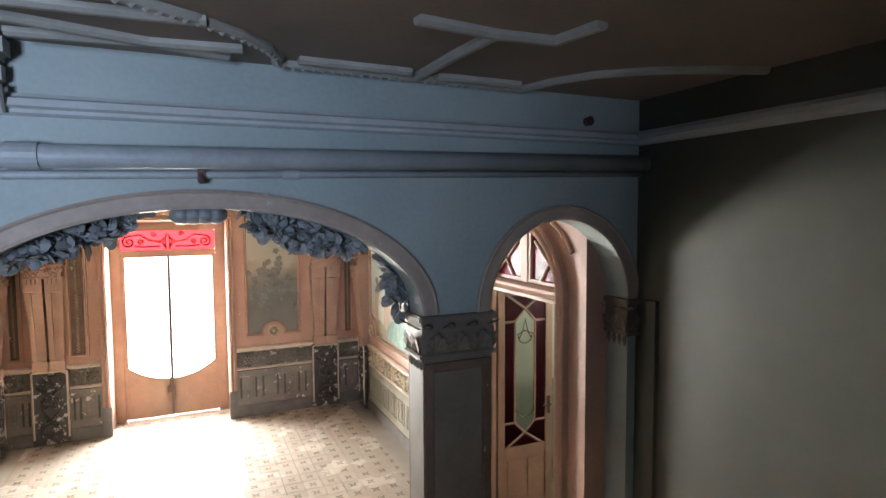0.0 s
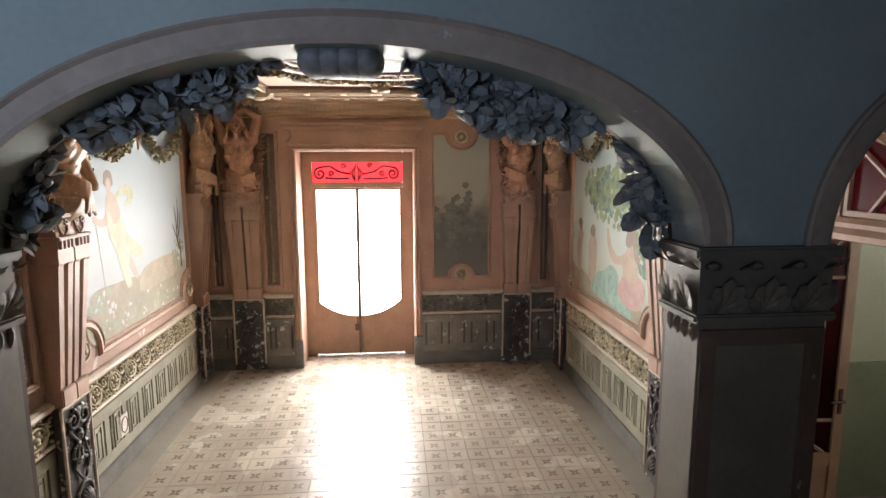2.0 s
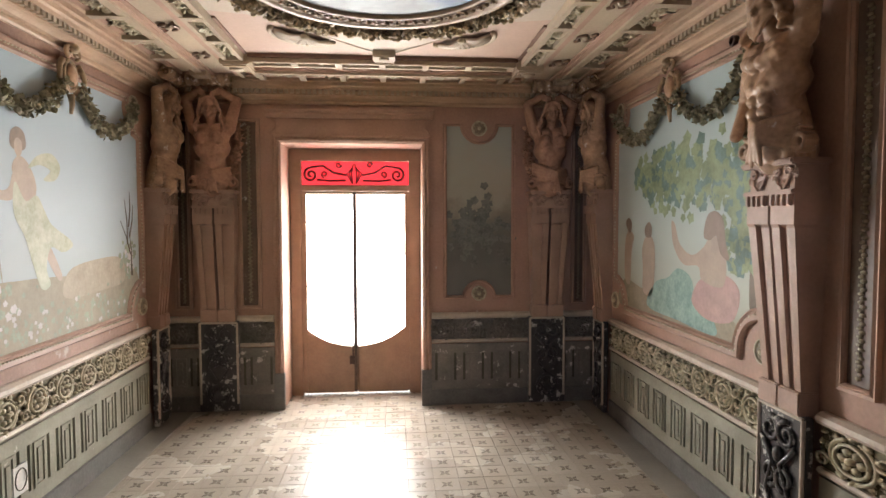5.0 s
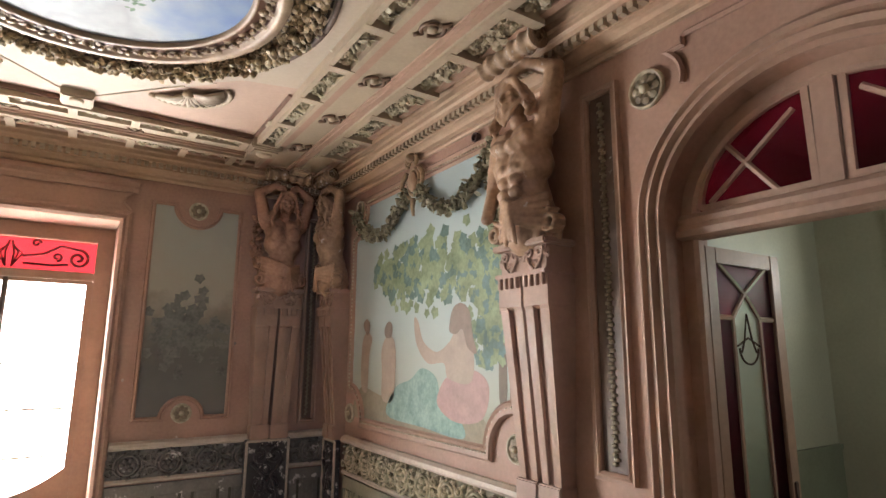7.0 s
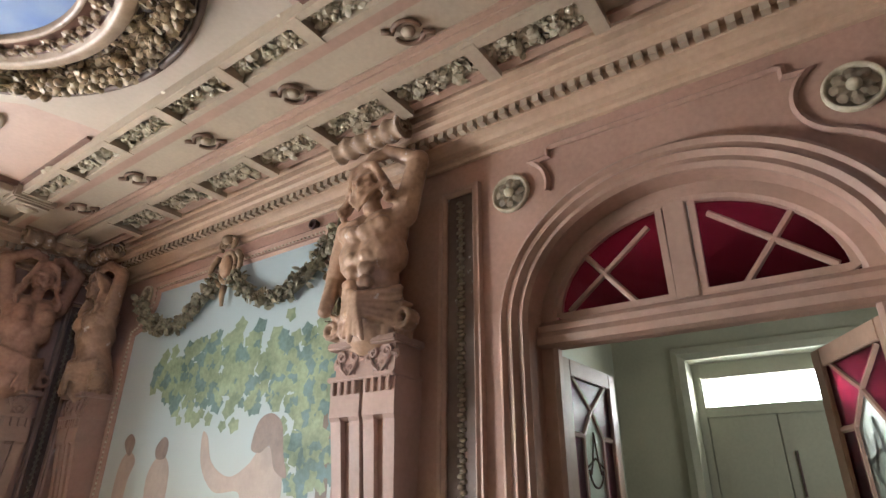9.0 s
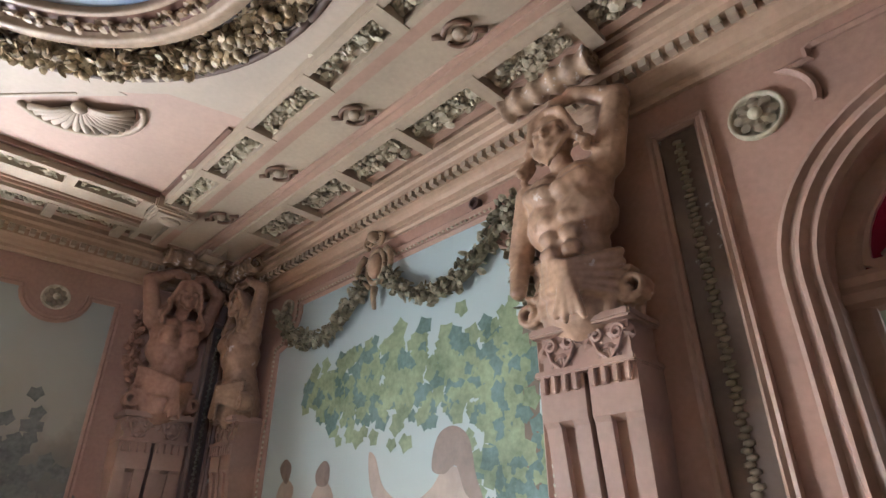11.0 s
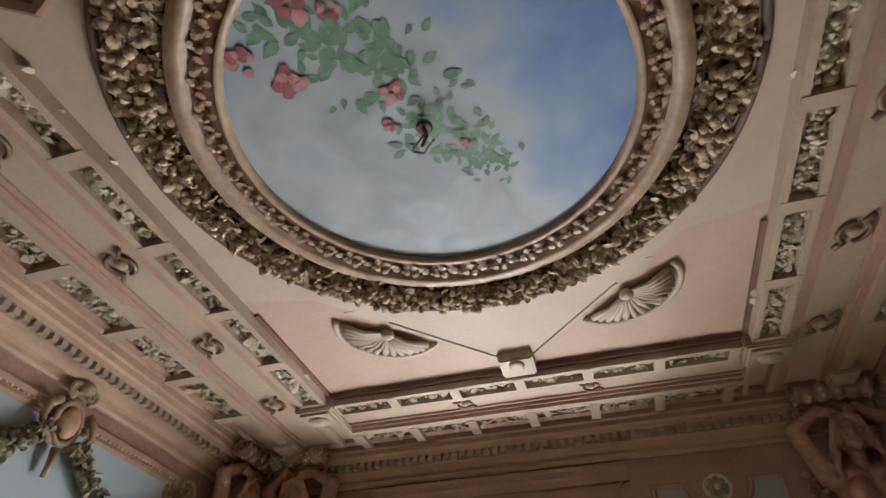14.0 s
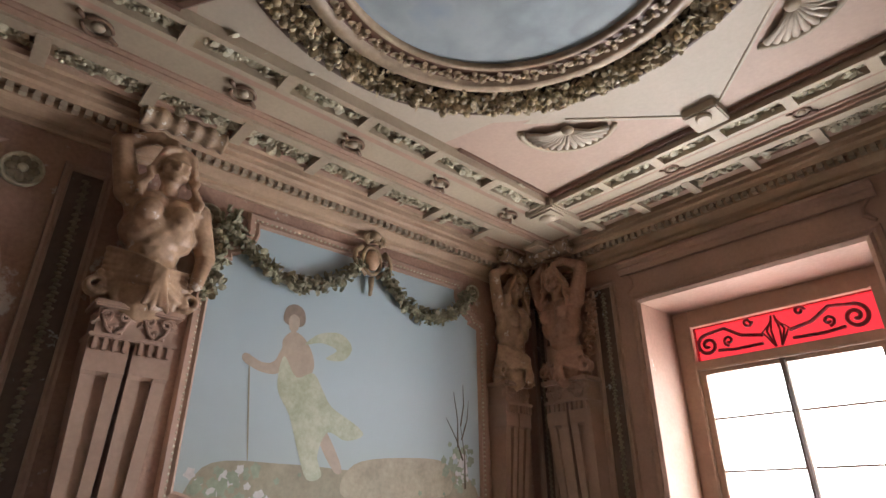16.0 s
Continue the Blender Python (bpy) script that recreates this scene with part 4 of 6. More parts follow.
# ---- side walls ----
for side, place in ((1, on_right), (-1, on_left)):
    s = side
    def U(y, s=s):
        return -y if s > 0 else y
    a, b = sorted((U(5.50), U(8.02)))
    dado("dado_long", place(0), a, b, "pale green slotted dado with a gilt relief frieze")
    a, b = sorted((U(4.67), U(5.10)))
    dado("dado_short", place(0), a, b, "pale green slotted dado with a gilt relief frieze")
    a, b = sorted((U(8.34), U(8.50)))
    dado("dado_corner", place(0), a, b, "dark dado in the room corner", True)
    strip_panel(place(4.885), 0.20, 1.20, 3.13, "tall dark beaded strip in a salmon frame")
    rosette(place(4.595, 3.03), 0.10, "gilt rosette beside the arched doorway")
    rosette(place(3.215, 3.03), 0.10, "gilt rosette beside the arched doorway")
    rosette(place(5.60, 1.23), 0.085, "gilt rosette in the corner of the painting")
    rosette(place(7.95, 1.23), 0.085, "gilt rosette in the corner of the painting")
    rosette(place(5.56, 3.08), 0.10, "gilt rosette above the garland end")
    rosette(place(7.87, 3.14), 0.075, "gilt rosette above the garland end")
    # hood moulding over the arch, rising in curls
    bm = bmesh.new()
    start = [(0.49, 3.205), (0.49, 3.165)]
    short = start + arc(0.69, 3.03, 0.19, 0.17, 130, 195, 8)
    long = start + arc(0.69, 3.03, 0.19, 0.17, 130, 250, 12) + [(0.70, 2.82), (0.80, 2.70)]
    lower, upper = (short, long) if side > 0 else (long, short)
    hp = [(-u, z) for u, z in reversed(lower)] + [(-0.47, 3.215), (0.47, 3.215)] + upper
    sweep(bm, [(u, 0, z) for u, z in hp], [(-0.014, 0), (-0.014, 0.012), (0, 0.022), (0.014, 0.012), (0.014, 0)])
    o = trim("trim_hood_arch", bm, PINK, "thin salmon moulding with curled ends over the arch")
    o.matrix_basis = place(DY)
    # archivolt
    bm = bmesh.new()
    ap = [(-DH - 0.06, 0.0), (-DH - 0.06, DS)] + arc(0, DS, DH + 0.06, DR + 0.06, 180, 0, 30)[1:-1] + [(DH + 0.06, DS), (DH + 0.06, 0.0)]
    sweep(bm, [(u, 0, z) for u, z in ap], [(-0.065, 0), (-0.065, 0.05), (-0.05, 0.06), (-0.035, 0.04), (-0.015, 0.045), (0.0, 0.06), (0.02, 0.035), (0.045, 0.045), (0.06, 0.02), (0.06, 0)])
    o = trim("trim_archivolt", bm, TERM, "moulded salmon archivolt round the doorway")
    o.matrix_basis = place(DY)

# blind doorway on the other side
bm = bmesh.new()
prism(bm, [(-DH, 0.0), (DH, 0.0)] + arc(0, DS, DH, DR, 0, 180, 20), 0.02, "y", -0.012)
o = tagged(part("door_2", bm, WOOD), "closed tan wooden doorway under an arch", "door", kind="structure")
o.matrix_basis = on_left(DY)


# ---- large wall paintings ----
def smooth_loop(ctrl, n=6):
    out = []
    k = len(ctrl)
    for i in range(k):
        p0, p1, p2, p3 = (Vector(ctrl[(i + j) % k]) for j in (-1, 0, 1, 2))
        for j in range(n):
            t = j / n
            out.append(tuple(0.5 * ((2 * p1) + (p2 - p0) * t + (2 * p0 - 5 * p1 + 4 * p2 - p3) * t * t + (3 * p1 - p0 - 3 * p2 + p3) * t ** 3)))
    return out


def blob(name, ctrl, material, parent, lift, label=""):
    bm = bmesh.new()
    prism(bm, smooth_loop(ctrl), 0.0008, "y", -0.0085 - 0.12 * (lift - 0.008) - 0.0008)
    return part(name, bm, material, parent, label)


def wall_painting(m, label, ground):
    t = thing("wall_painting", label, "painting", m)
    hw, z0, z1, r, c = 1.175, 1.17, 3.16, 0.27, 0.25
    pts = [(-hw + r, z0), (hw - r, z0)] + arc(hw, z0 + 0.02, r, r, 180, 90, 8)[1:] + [(hw, z1 - 0.32)] + [(hw - 0.10, z1 - 0.29)] + arc(hw - 0.06, z1 - 0.06, 0.2, 0.2, 260, 190, 5) + [(hw - c, z1), (-hw + c, z1)] \
        + [(-u, z) for u, z in arc(hw - 0.06, z1 - 0.06, 0.2, 0.2, 190, 260, 5)] + [(-hw + 0.10, z1 - 0.29), (-hw, z1 - 0.32)] + [(-u, z) for u, z in arc(hw, z0 + 0.02, r, r, 90, 180, 8)[:-1]]
    bm = bmesh.new()
    prism(bm, pts, 0.008, "y", -0.008)
    part("canvas", bm, ground, t, "pale painted sky over a brown field")
    bm = bmesh.new()
    sweep(bm, [(u, 0, z) for u, z in pts], [(-0.045, 0), (-0.045, 0.014), (-0.03, 0.03), (-0.012, 0.02), (0.0, 0.02), (0.0, 0.03), (0.03, 0.034), (0.045, 0.018), (0.045, 0)], True)
    part("frame", bm, TERM, t, "salmon moulded frame with notched corners")
    ms = []
    P = [Vector((u, 0, z)) for u, z in pts]
    for a, b in zip(P, P[1:] + P[:1]):
        n = max(1, int((b - a).length / 0.034))
        for i in range(n):
            q = a.lerp(b, (i + 0.5) / n)
            ms.append(Matrix.LocRotScale(Vector((q.x, -0.024, q.z)), None, Vector((0.011, 0.009, 0.011))))
    scatter("bead_course", BALL, ms, GOLDLEAF, t, "gilt beaded edge", kind="stuff")
    return t


SKY_R = painted_scene("painted_garden_sky", [(0.0, (0.24, 0.20, 0.14)), (0.10, (0.32, 0.29, 0.20)), (0.18, (0.42, 0.45, 0.38)), (0.45, (0.45, 0.53, 0.50)), (1.0, (0.40, 0.49, 0.50))], 4.0, 0.10, 2, 1.1, 3.2)
SKY_L = painted_scene("painted_meadow_sky", [(0.0, (0.20, 0.17, 0.12)), (0.14, (0.33, 0.30, 0.20)), (0.22, (0.36, 0.40, 0.40)), (0.5, (0.42, 0.48, 0.51)), (1.0, (0.37, 0.45, 0.49))], 4.0, 0.10, 2, 1.1, 3.2)
SKIN = mat("painted_skin", (0.43, 0.335, 0.255), 0.6, 0.18, 8, 0.0)
HAIR = mat("painted_dark_hair", (0.25, 0.185, 0.14), 0.6, 0.3, 12, 0.0)
TEAL = mat("painted_teal_cloth", (0.17, 0.34, 0.30), 0.6, 0.35, 7, 0.0, second=(0.30, 0.42, 0.36))
ROSE = mat("painted_rose_cloth", (0.46, 0.29, 0.255), 0.6, 0.25, 8, 0.0)
CITRON = mat("painted_citron_cloth", (0.40, 0.41, 0.26), 0.6, 0.25, 8, 0.0, second=(0.46, 0.46, 0.36))
VINEGREEN = mat("painted_vine_green", (0.19, 0.265, 0.13), 0.65, 0.4, 5, 0.0, second=(0.27, 0.33, 0.19))
VINEDARK = mat("painted_vine_shadow", (0.09, 0.17, 0.12), 0.65, 0.4, 5, 0.0, second=(0.14, 0.22, 0.2))
TRUNK = mat("painted_trunk", (0.17, 0.13, 0.09), 0.65, 0.3, 8, 0.0)
EARTH = mat("painted_earth", (0.30, 0.26, 0.18), 0.65, 0.3, 6, 0.0)

pr_ = wall_painting(on_right(6.775), "large wall painting of a vine arbour and seated figures", SKY_R)
blob("painted_earth", [(-1.05, 1.21), (-0.2, 1.21), (0.75, 1.21), (0.86, 1.36), (0.3, 1.44), (-0.5, 1.42), (-0.95, 1.47)], EARTH, pr_, 0.008)
blob("painted_trunk", [(1.02, 1.50), (1.09, 1.50), (1.10, 1.9), (1.13, 2.4), (1.06, 2.5), (1.03, 2.0)], TRUNK, pr_, 0.009)
rv = random.Random(11)
lists = ([], [])
for k in range(640):
    if rv.random() < 0.74:
        u = rv.uniform(-0.70, 1.12)
        full = min(1.0, (u + 0.72) / 0.55)
        z = rv.gauss(2.45 - 0.06 * full, 0.025 + 0.095 * full)
    else:
        u, z = rv.gauss(0.98 - 0.06 * rv.random(), 0.085), rv.uniform(1.70, 2.35)
    if u > 1.13 or u < -0.75 or not 1.6 < z < 2.67:
        continue
    sz = rv.uniform(0.055, 0.115)
    lists[rv.random() < 0.38].append(Matrix.Translation((u, -0.0090 - 0.0007 * rv.random(), z)) @ Matrix.Rotation(rv.uniform(0, 6.3), 4, "Y") @ pose(0, 0, 0, 90, 0, 0) @ Matrix.Diagonal((sz * 1.1, sz, 0.002, 1)))
scatter("vine_foliage", FLAT, lists[0], VINEGREEN, pr_, "painted green vine leaves", False, "stuff")
scatter("vine_shadow", FLAT, lists[1], VINEDARK, pr_, "painted dark vine leaves", False, "stuff")
# two small standing shapes and a seated one, kept plain
blob("figure_shape", [(-0.932, 1.47), (-0.82, 1.45), (-0.795, 1.75), (-0.745, 1.89), (-0.845, 1.95), (-0.932, 1.88), (-0.957, 1.67)], SKIN, pr_, 0.012)
blob("head_shape", [(-0.87, 1.94), (-0.82, 1.93), (-0.795, 2.02), (-0.87, 2.07), (-0.932, 2.02)], HAIR, pr_, 0.013)
blob("figure_shape", [(-0.53, 1.4), (-0.35, 1.4), (-0.305, 1.68), (-0.335, 1.86), (-0.455, 1.92), (-0.56, 1.8), (-0.545, 1.61)], SKIN, pr_, 0.012)
blob("head_shape", [(-0.49, 1.9), (-0.39, 1.9), (-0.378, 1.99), (-0.44, 2.03), (-0.515, 1.97)], HAIR, pr_, 0.013)
blob("cloth_shape", [(-0.44, 1.28), (0.13, 1.24), (0.63, 1.22), (0.6, 1.34), (0.38, 1.44), (0.3, 1.6), (0.1, 1.66), (-0.07, 1.57), (-0.3, 1.5)], TEAL, pr_, 0.012, "painted teal drapery")
blob("cloth_shape", [(0.32, 1.42), (0.54, 1.32), (0.84, 1.36), (0.92, 1.56), (0.78, 1.66), (0.56, 1.64), (0.4, 1.58)], ROSE, pr_, 0.014, "painted rose drapery")
blob("figure_shape", [(0.46, 1.6), (0.72, 1.58), (0.76, 1.76), (0.68, 1.9), (0.56, 1.93), (0.46, 1.84), (0.3, 1.78), (0.12, 1.86), (0.04, 2.01), (-0.02, 2.03), (0.02, 1.84), (0.18, 1.7), (0.4, 1.7)], SKIN, pr_, 0.016)
blob("head_shape", [(0.47, 1.93), (0.51, 2.07), (0.61, 2.11), (0.71, 2.05), (0.75, 1.89), (0.79, 1.77), (0.69, 1.81), (0.63, 1.93), (0.55, 1.9)], HAIR, pr_, 0.018)

pl_ = wall_painting(on_left(6.775), "large wall painting of a meadow under a pale sky", SKY_L)
blob("painted_field", [(-1.0, 1.22), (0, 1.20), (1.0, 1.23), (1.05, 1.60), (0.5, 1.70), (0.1, 1.64), (-0.5, 1.66), (-1.0, 1.62)], EARTH, pl_, 0.008)
blob("painted_corn", [(-0.08, 1.48), (0.5, 1.48), (0.82, 1.52), (0.78, 1.72), (0.4, 1.74), (-0.02, 1.68)], mat("painted_corn", (0.37, 0.31, 0.22), 0.65, 0.25, 10, 0.0), pl_, 0.010)
blob("figure_shape", [(-0.62, 2.40), (-0.55, 2.47), (-0.45, 2.42), (-0.38, 2.28), (-0.42, 2.14), (-0.40, 2.06), (-0.56, 2.06), (-0.56, 2.20), (-0.60, 2.30)], SKIN, pl_, 0.010)
blob("arm_shape", [(-0.61, 2.36), (-0.56, 2.30), (-0.62, 2.19), (-0.74, 2.18), (-0.86, 2.23), (-0.85, 2.28), (-0.74, 2.24), (-0.66, 2.26)], SKIN, pl_, 0.012)
blob("figure_shape", [(-0.36, 1.92), (-0.26, 1.88), (-0.12, 1.66), (-0.16, 1.62), (-0.26, 1.74)], SKIN, pl_, 0.012)
blob("cloth_shape", [(-0.60, 2.30), (-0.50, 2.18), (-0.38, 2.22), (-0.30, 2.12), (-0.22, 2.02), (-0.02, 1.92), (0.03, 1.86), (-0.10, 1.82), (-0.24, 1.86), (-0.30, 1.72), (-0.26, 1.60), (-0.36, 1.58), (-0.44, 1.74), (-0.52, 1.94), (-0.62, 2.10)], CITRON, pl_, 0.013, "painted citron drapery")
blob("cloth_shape", [(-0.46, 2.40), (-0.36, 2.49), (-0.20, 2.52), (-0.10, 2.44), (-0.16, 2.34), (-0.30, 2.33), (-0.22, 2.40), (-0.34, 2.43)], CITRON, pl_, 0.014, "painted citron scarf")
blob("head_shape", [(-0.63, 2.53), (-0.62, 2.62), (-0.555, 2.655), (-0.49, 2.62), (-0.48, 2.53), (-0.555, 2.50)], HAIR, pl_, 0.013)
blob("face_shape", [(-0.59, 2.50), (-0.59, 2.56), (-0.555, 2.585), (-0.52, 2.56), (-0.52, 2.50), (-0.555, 2.455)], SKIN, pl_, 0.016)
blob("staff_shape", [(-0.760, 1.72), (-0.752, 1.72), (-0.815, 2.22), (-0.823, 2.22)], EARTH, pl_, 0.011)
lists = ([], [])
for k in range(300):
    if rv.random() < 0.6:
        u, z, sz = rv.uniform(-1.0, 1.0), rv.gauss(1.33, 0.07), rv.uniform(0.02, 0.05)
    elif rv.random() < 0.5:
        u, z, sz = rv.gauss(0.93, 0.06), rv.uniform(1.55, 1.85), rv.uniform(0.03, 0.07)
    else:
        u, z, sz = rv.gauss(-0.85, 0.12), rv.uniform(1.45, 1.62), rv.uniform(0.03, 0.07)
    if z < 1.2 or abs(u) > 1.1 or (z < 1.5 and abs(u) > 0.86):
        continue
    lists[rv.random() < 0.25].append(Matrix.Translation((u, -0.0095 - 0.0007 * rv.random(), z)) @ Matrix.Rotation(rv.uniform(0, 6.3), 4, "Y") @ pose(0, 0, 0, 90, 0, 0) @ Matrix.Diagonal((sz, sz, 0.002, 1)))
scatter("meadow_foliage", FLAT, lists[0], mat("painted_meadow_green", (0.27, 0.30, 0.21), 0.65, 0.4, 6, 0.0), pl_, "painted grasses and bushes", False, "stuff")
scatter("meadow_flower", FLAT, lists[1], mat("painted_pale_flowers", (0.55, 0.50, 0.48), 0.65, 0.3, 6, 0.0), pl_, "painted pale flowers", False, "stuff")
bm = bmesh.new()
for a, b in (((0.97, 1.55), (0.93, 2.0)), ((0.95, 1.75), (0.78, 2.05)), ((0.94, 1.9), (1.02, 2.2)), ((0.90, 1.84), (0.86, 2.25)), ((0.93, 2.0), (0.96, 2.32))):
    tube(bm, [(a[0], -0.012, a[1]), ((a[0] + b[0]) / 2 + 0.02, -0.012, (a[1] + b[1]) / 2), (b[0], -0.012, b[1])], 0.007, 4, 0.002)
part("bare_tree", bm, TRUNK, pl_, "painted bare branches")


# ---- garlands and cartouches ----
def garland(m, path, r, label, n_per=230, material=VINE, leaf=(0.035, 0.06), seed=1, group="leaf garlands"):
    rg = random.Random(seed)
    ms, bs = [], []
    P = [Vector(p) for p in path]
    for a, b in zip(P, P[1:]):
        cnt = int((b - a).length * n_per)
        for i in range(cnt):
            q = a.lerp(b, rg.random())
            d = Vector((rg.gauss(0, 1), rg.gauss(0, 1), rg.gauss(0, 1))).normalized() * r * rg.uniform(0.45, 1.0)
            d.y = -abs(d.y) * 0.9
            rot = d.to_track_quat("Z", "Y").to_matrix().to_4x4() @ Matrix.Rotation(rg.uniform(0, 6.3), 4, "Z") @ Matrix.Rotation(radians(rg.uniform(10, 55)), 4, "X")
            s = rg.uniform(*leaf)
            ms.append(Matrix.Translation(q + d) @ rot @ Matrix.Scale(s, 4))
            if rg.random() < 0.22:
                bs.append(Matrix.Translation(q + d * 1.05) @ Matrix.Scale(r * rg.uniform(0.22, 0.36), 4))
    t = thing("garland", label, "garland", m, group)
    scatter("leaves", LEAF, ms, material, t, kind="stuff")
    scatter("fruit", BALL, bs, material, t, kind="stuff")
    bm = bmesh.new()
    tube(bm, [(p[0], p[1] + 0.004, p[2]) for p in path], r * 0.55, 7)
    part("core", bm, material, t)
    return t


def swag(u0, z0, u1, z1, sag, n=10):
    out = []
    for i in range(n + 1):
        k = i / n
        out.append((u0 + (u1 - u0) * k, -0.045, z0 + (z1 - z0) * k - sag * 4 * k * (1 - k)))
    return out


def cartouche(m):
    t = thing("cartouche", "tan plaster cartouche with an oval boss and scrolls", "ornament", m, "cartouches over the paintings")
    bm = bmesh.new()
    ball(bm, (0, -0.055, 0.02), (0.062, 0.035, 0.085), 3)
    part("oval_boss", bm, STATUE, t, "smooth tan oval", smooth=True)
    bm = bmesh.new()
    tube(bm, [(0.08 * math.cos(a), -0.045, 0.02 + 0.11 * math.sin(a)) for a in [2 * math.pi * i / 24 for i in range(25)]], 0.016, 8)
    for s in (-1, 1):
        tube(bm, spiral(s * 0.05, 0.19, 0.045, 0.010, 1.5, a0=-90, y=-0.07, flip=s), 0.015, 6, 0.009)
        tube(bm, [(s * 0.10, -0.05, 0.11), (s * 0.155, -0.06, 0.06), (s * 0.165, -0.065, -0.01), (s * 0.13, -0.06, -0.05)], 0.024, 8, 0.014)
        tube(bm, [(s * 0.05, -0.05, -0.11), (s * 0.10, -0.055, -0.06), (s * 0.13, -0.055, -0.09)], 0.016, 6, 0.009)
    tube(bm, [(0, -0.05, -0.12), (0, -0.055, -0.19), (0, -0.045, -0.26)], 0.026, 8, 0.012)
    ball(bm, (0, -0.07, 0.215), (0.05, 0.05, 0.04), 2)
    part("scroll_surround", bm, BRONZE, t, smooth=True)
    return t


for k, place in enumerate((on_right, on_left)):
    cartouche(place(6.775, 3.10))
    m = place(6.775)
    garland(m, swag(0.10, 3.05, 1.02, 3.08, 0.27), 0.058, "grey-green plaster leaf garland over the painting", seed=2 + k)
    garland(m, swag(-1.08, 3.06, -0.10, 3.05, 0.27), 0.058, "grey-green plaster leaf garland over the painting", seed=5 + k)
    near = 1.10
    sgn = 1 if k == 0 else -1
    garland(m, [(sgn * 1.08, -0.06, 3.12), (sgn * 1.12, -0.08, 2.95), (sgn * 1.15, -0.10, 2.75), (sgn * 1.17, -0.10, 2.55)], 0.062, "grey-green garland hanging beside the figure", seed=8 + k)
for x, s in ((1.86, -1), (-1.69, 1)):
    garland(on_window_wall(x), [(s * 0.21, -0.07, 3.10), (s * 0.24, -0.08, 2.9), (s * 0.22, -0.1, 2.66), (s * 0.17, -0.12, 2.52)], 0.04, "terracotta plaster garland beside the figure", material=STATUE_RED, seed=21)


# ---- coffered ceiling ----
ZB = 3.485                      # underside of the beams
IN0, IN1, CH0, CH1, OUT0, OUT1 = 1.265, 1.445, 1.445, 1.80, 1.82, 2.02   # across, from the centre line
FIN0, FIN1, FCH1, FOUT0, FOUT1 = 1.84, 2.00, 2.24, 2.28, 2.44          # along, from the centre line
rc = random.Random(5)
beams = bmesh.new()
bands = bmesh.new()
field = bmesh.new()
edges = bmesh.new()
reliefs_l, reliefs_b = [], []


def beam(x0, x1, y0, y1, z=ZB, top=ZC):
    x0, x1 = sorted((x0, x1))
    y0, y1 = sorted((y0, y1))
    box(bands if ZB + 0.01 < z < ZB + 0.035 else beams, x0, x1, y0, y1, z, top)


def relief(cx, cy, lx, ly):
    """Leaf and grape relief that fills one cell."""
    n = int(lx * ly / 0.00055)
    for k in range(n):
        x, y = cx + rc.uniform(-lx, lx) * 0.46, cy + rc.uniform(-ly, ly) * 0.46
        if k % 2:
            reliefs_b.append(Matrix.Translation((x, y, ZB + 0.045 - 0.02 * rc.random())) @ Matrix.Scale(rc.uniform(0.010, 0.018), 4))
        else:
            reliefs_l.append(Matrix.Translation((x, y, ZB + 0.042)) @ Euler((radians(180 + rc.uniform(-35, 35)), rc.uniform(-0.6, 0.6), rc.uniform(0, 6.3))).to_matrix().to_4x4() @ Matrix.Scale(rc.uniform(0.05, 0.085), 4))


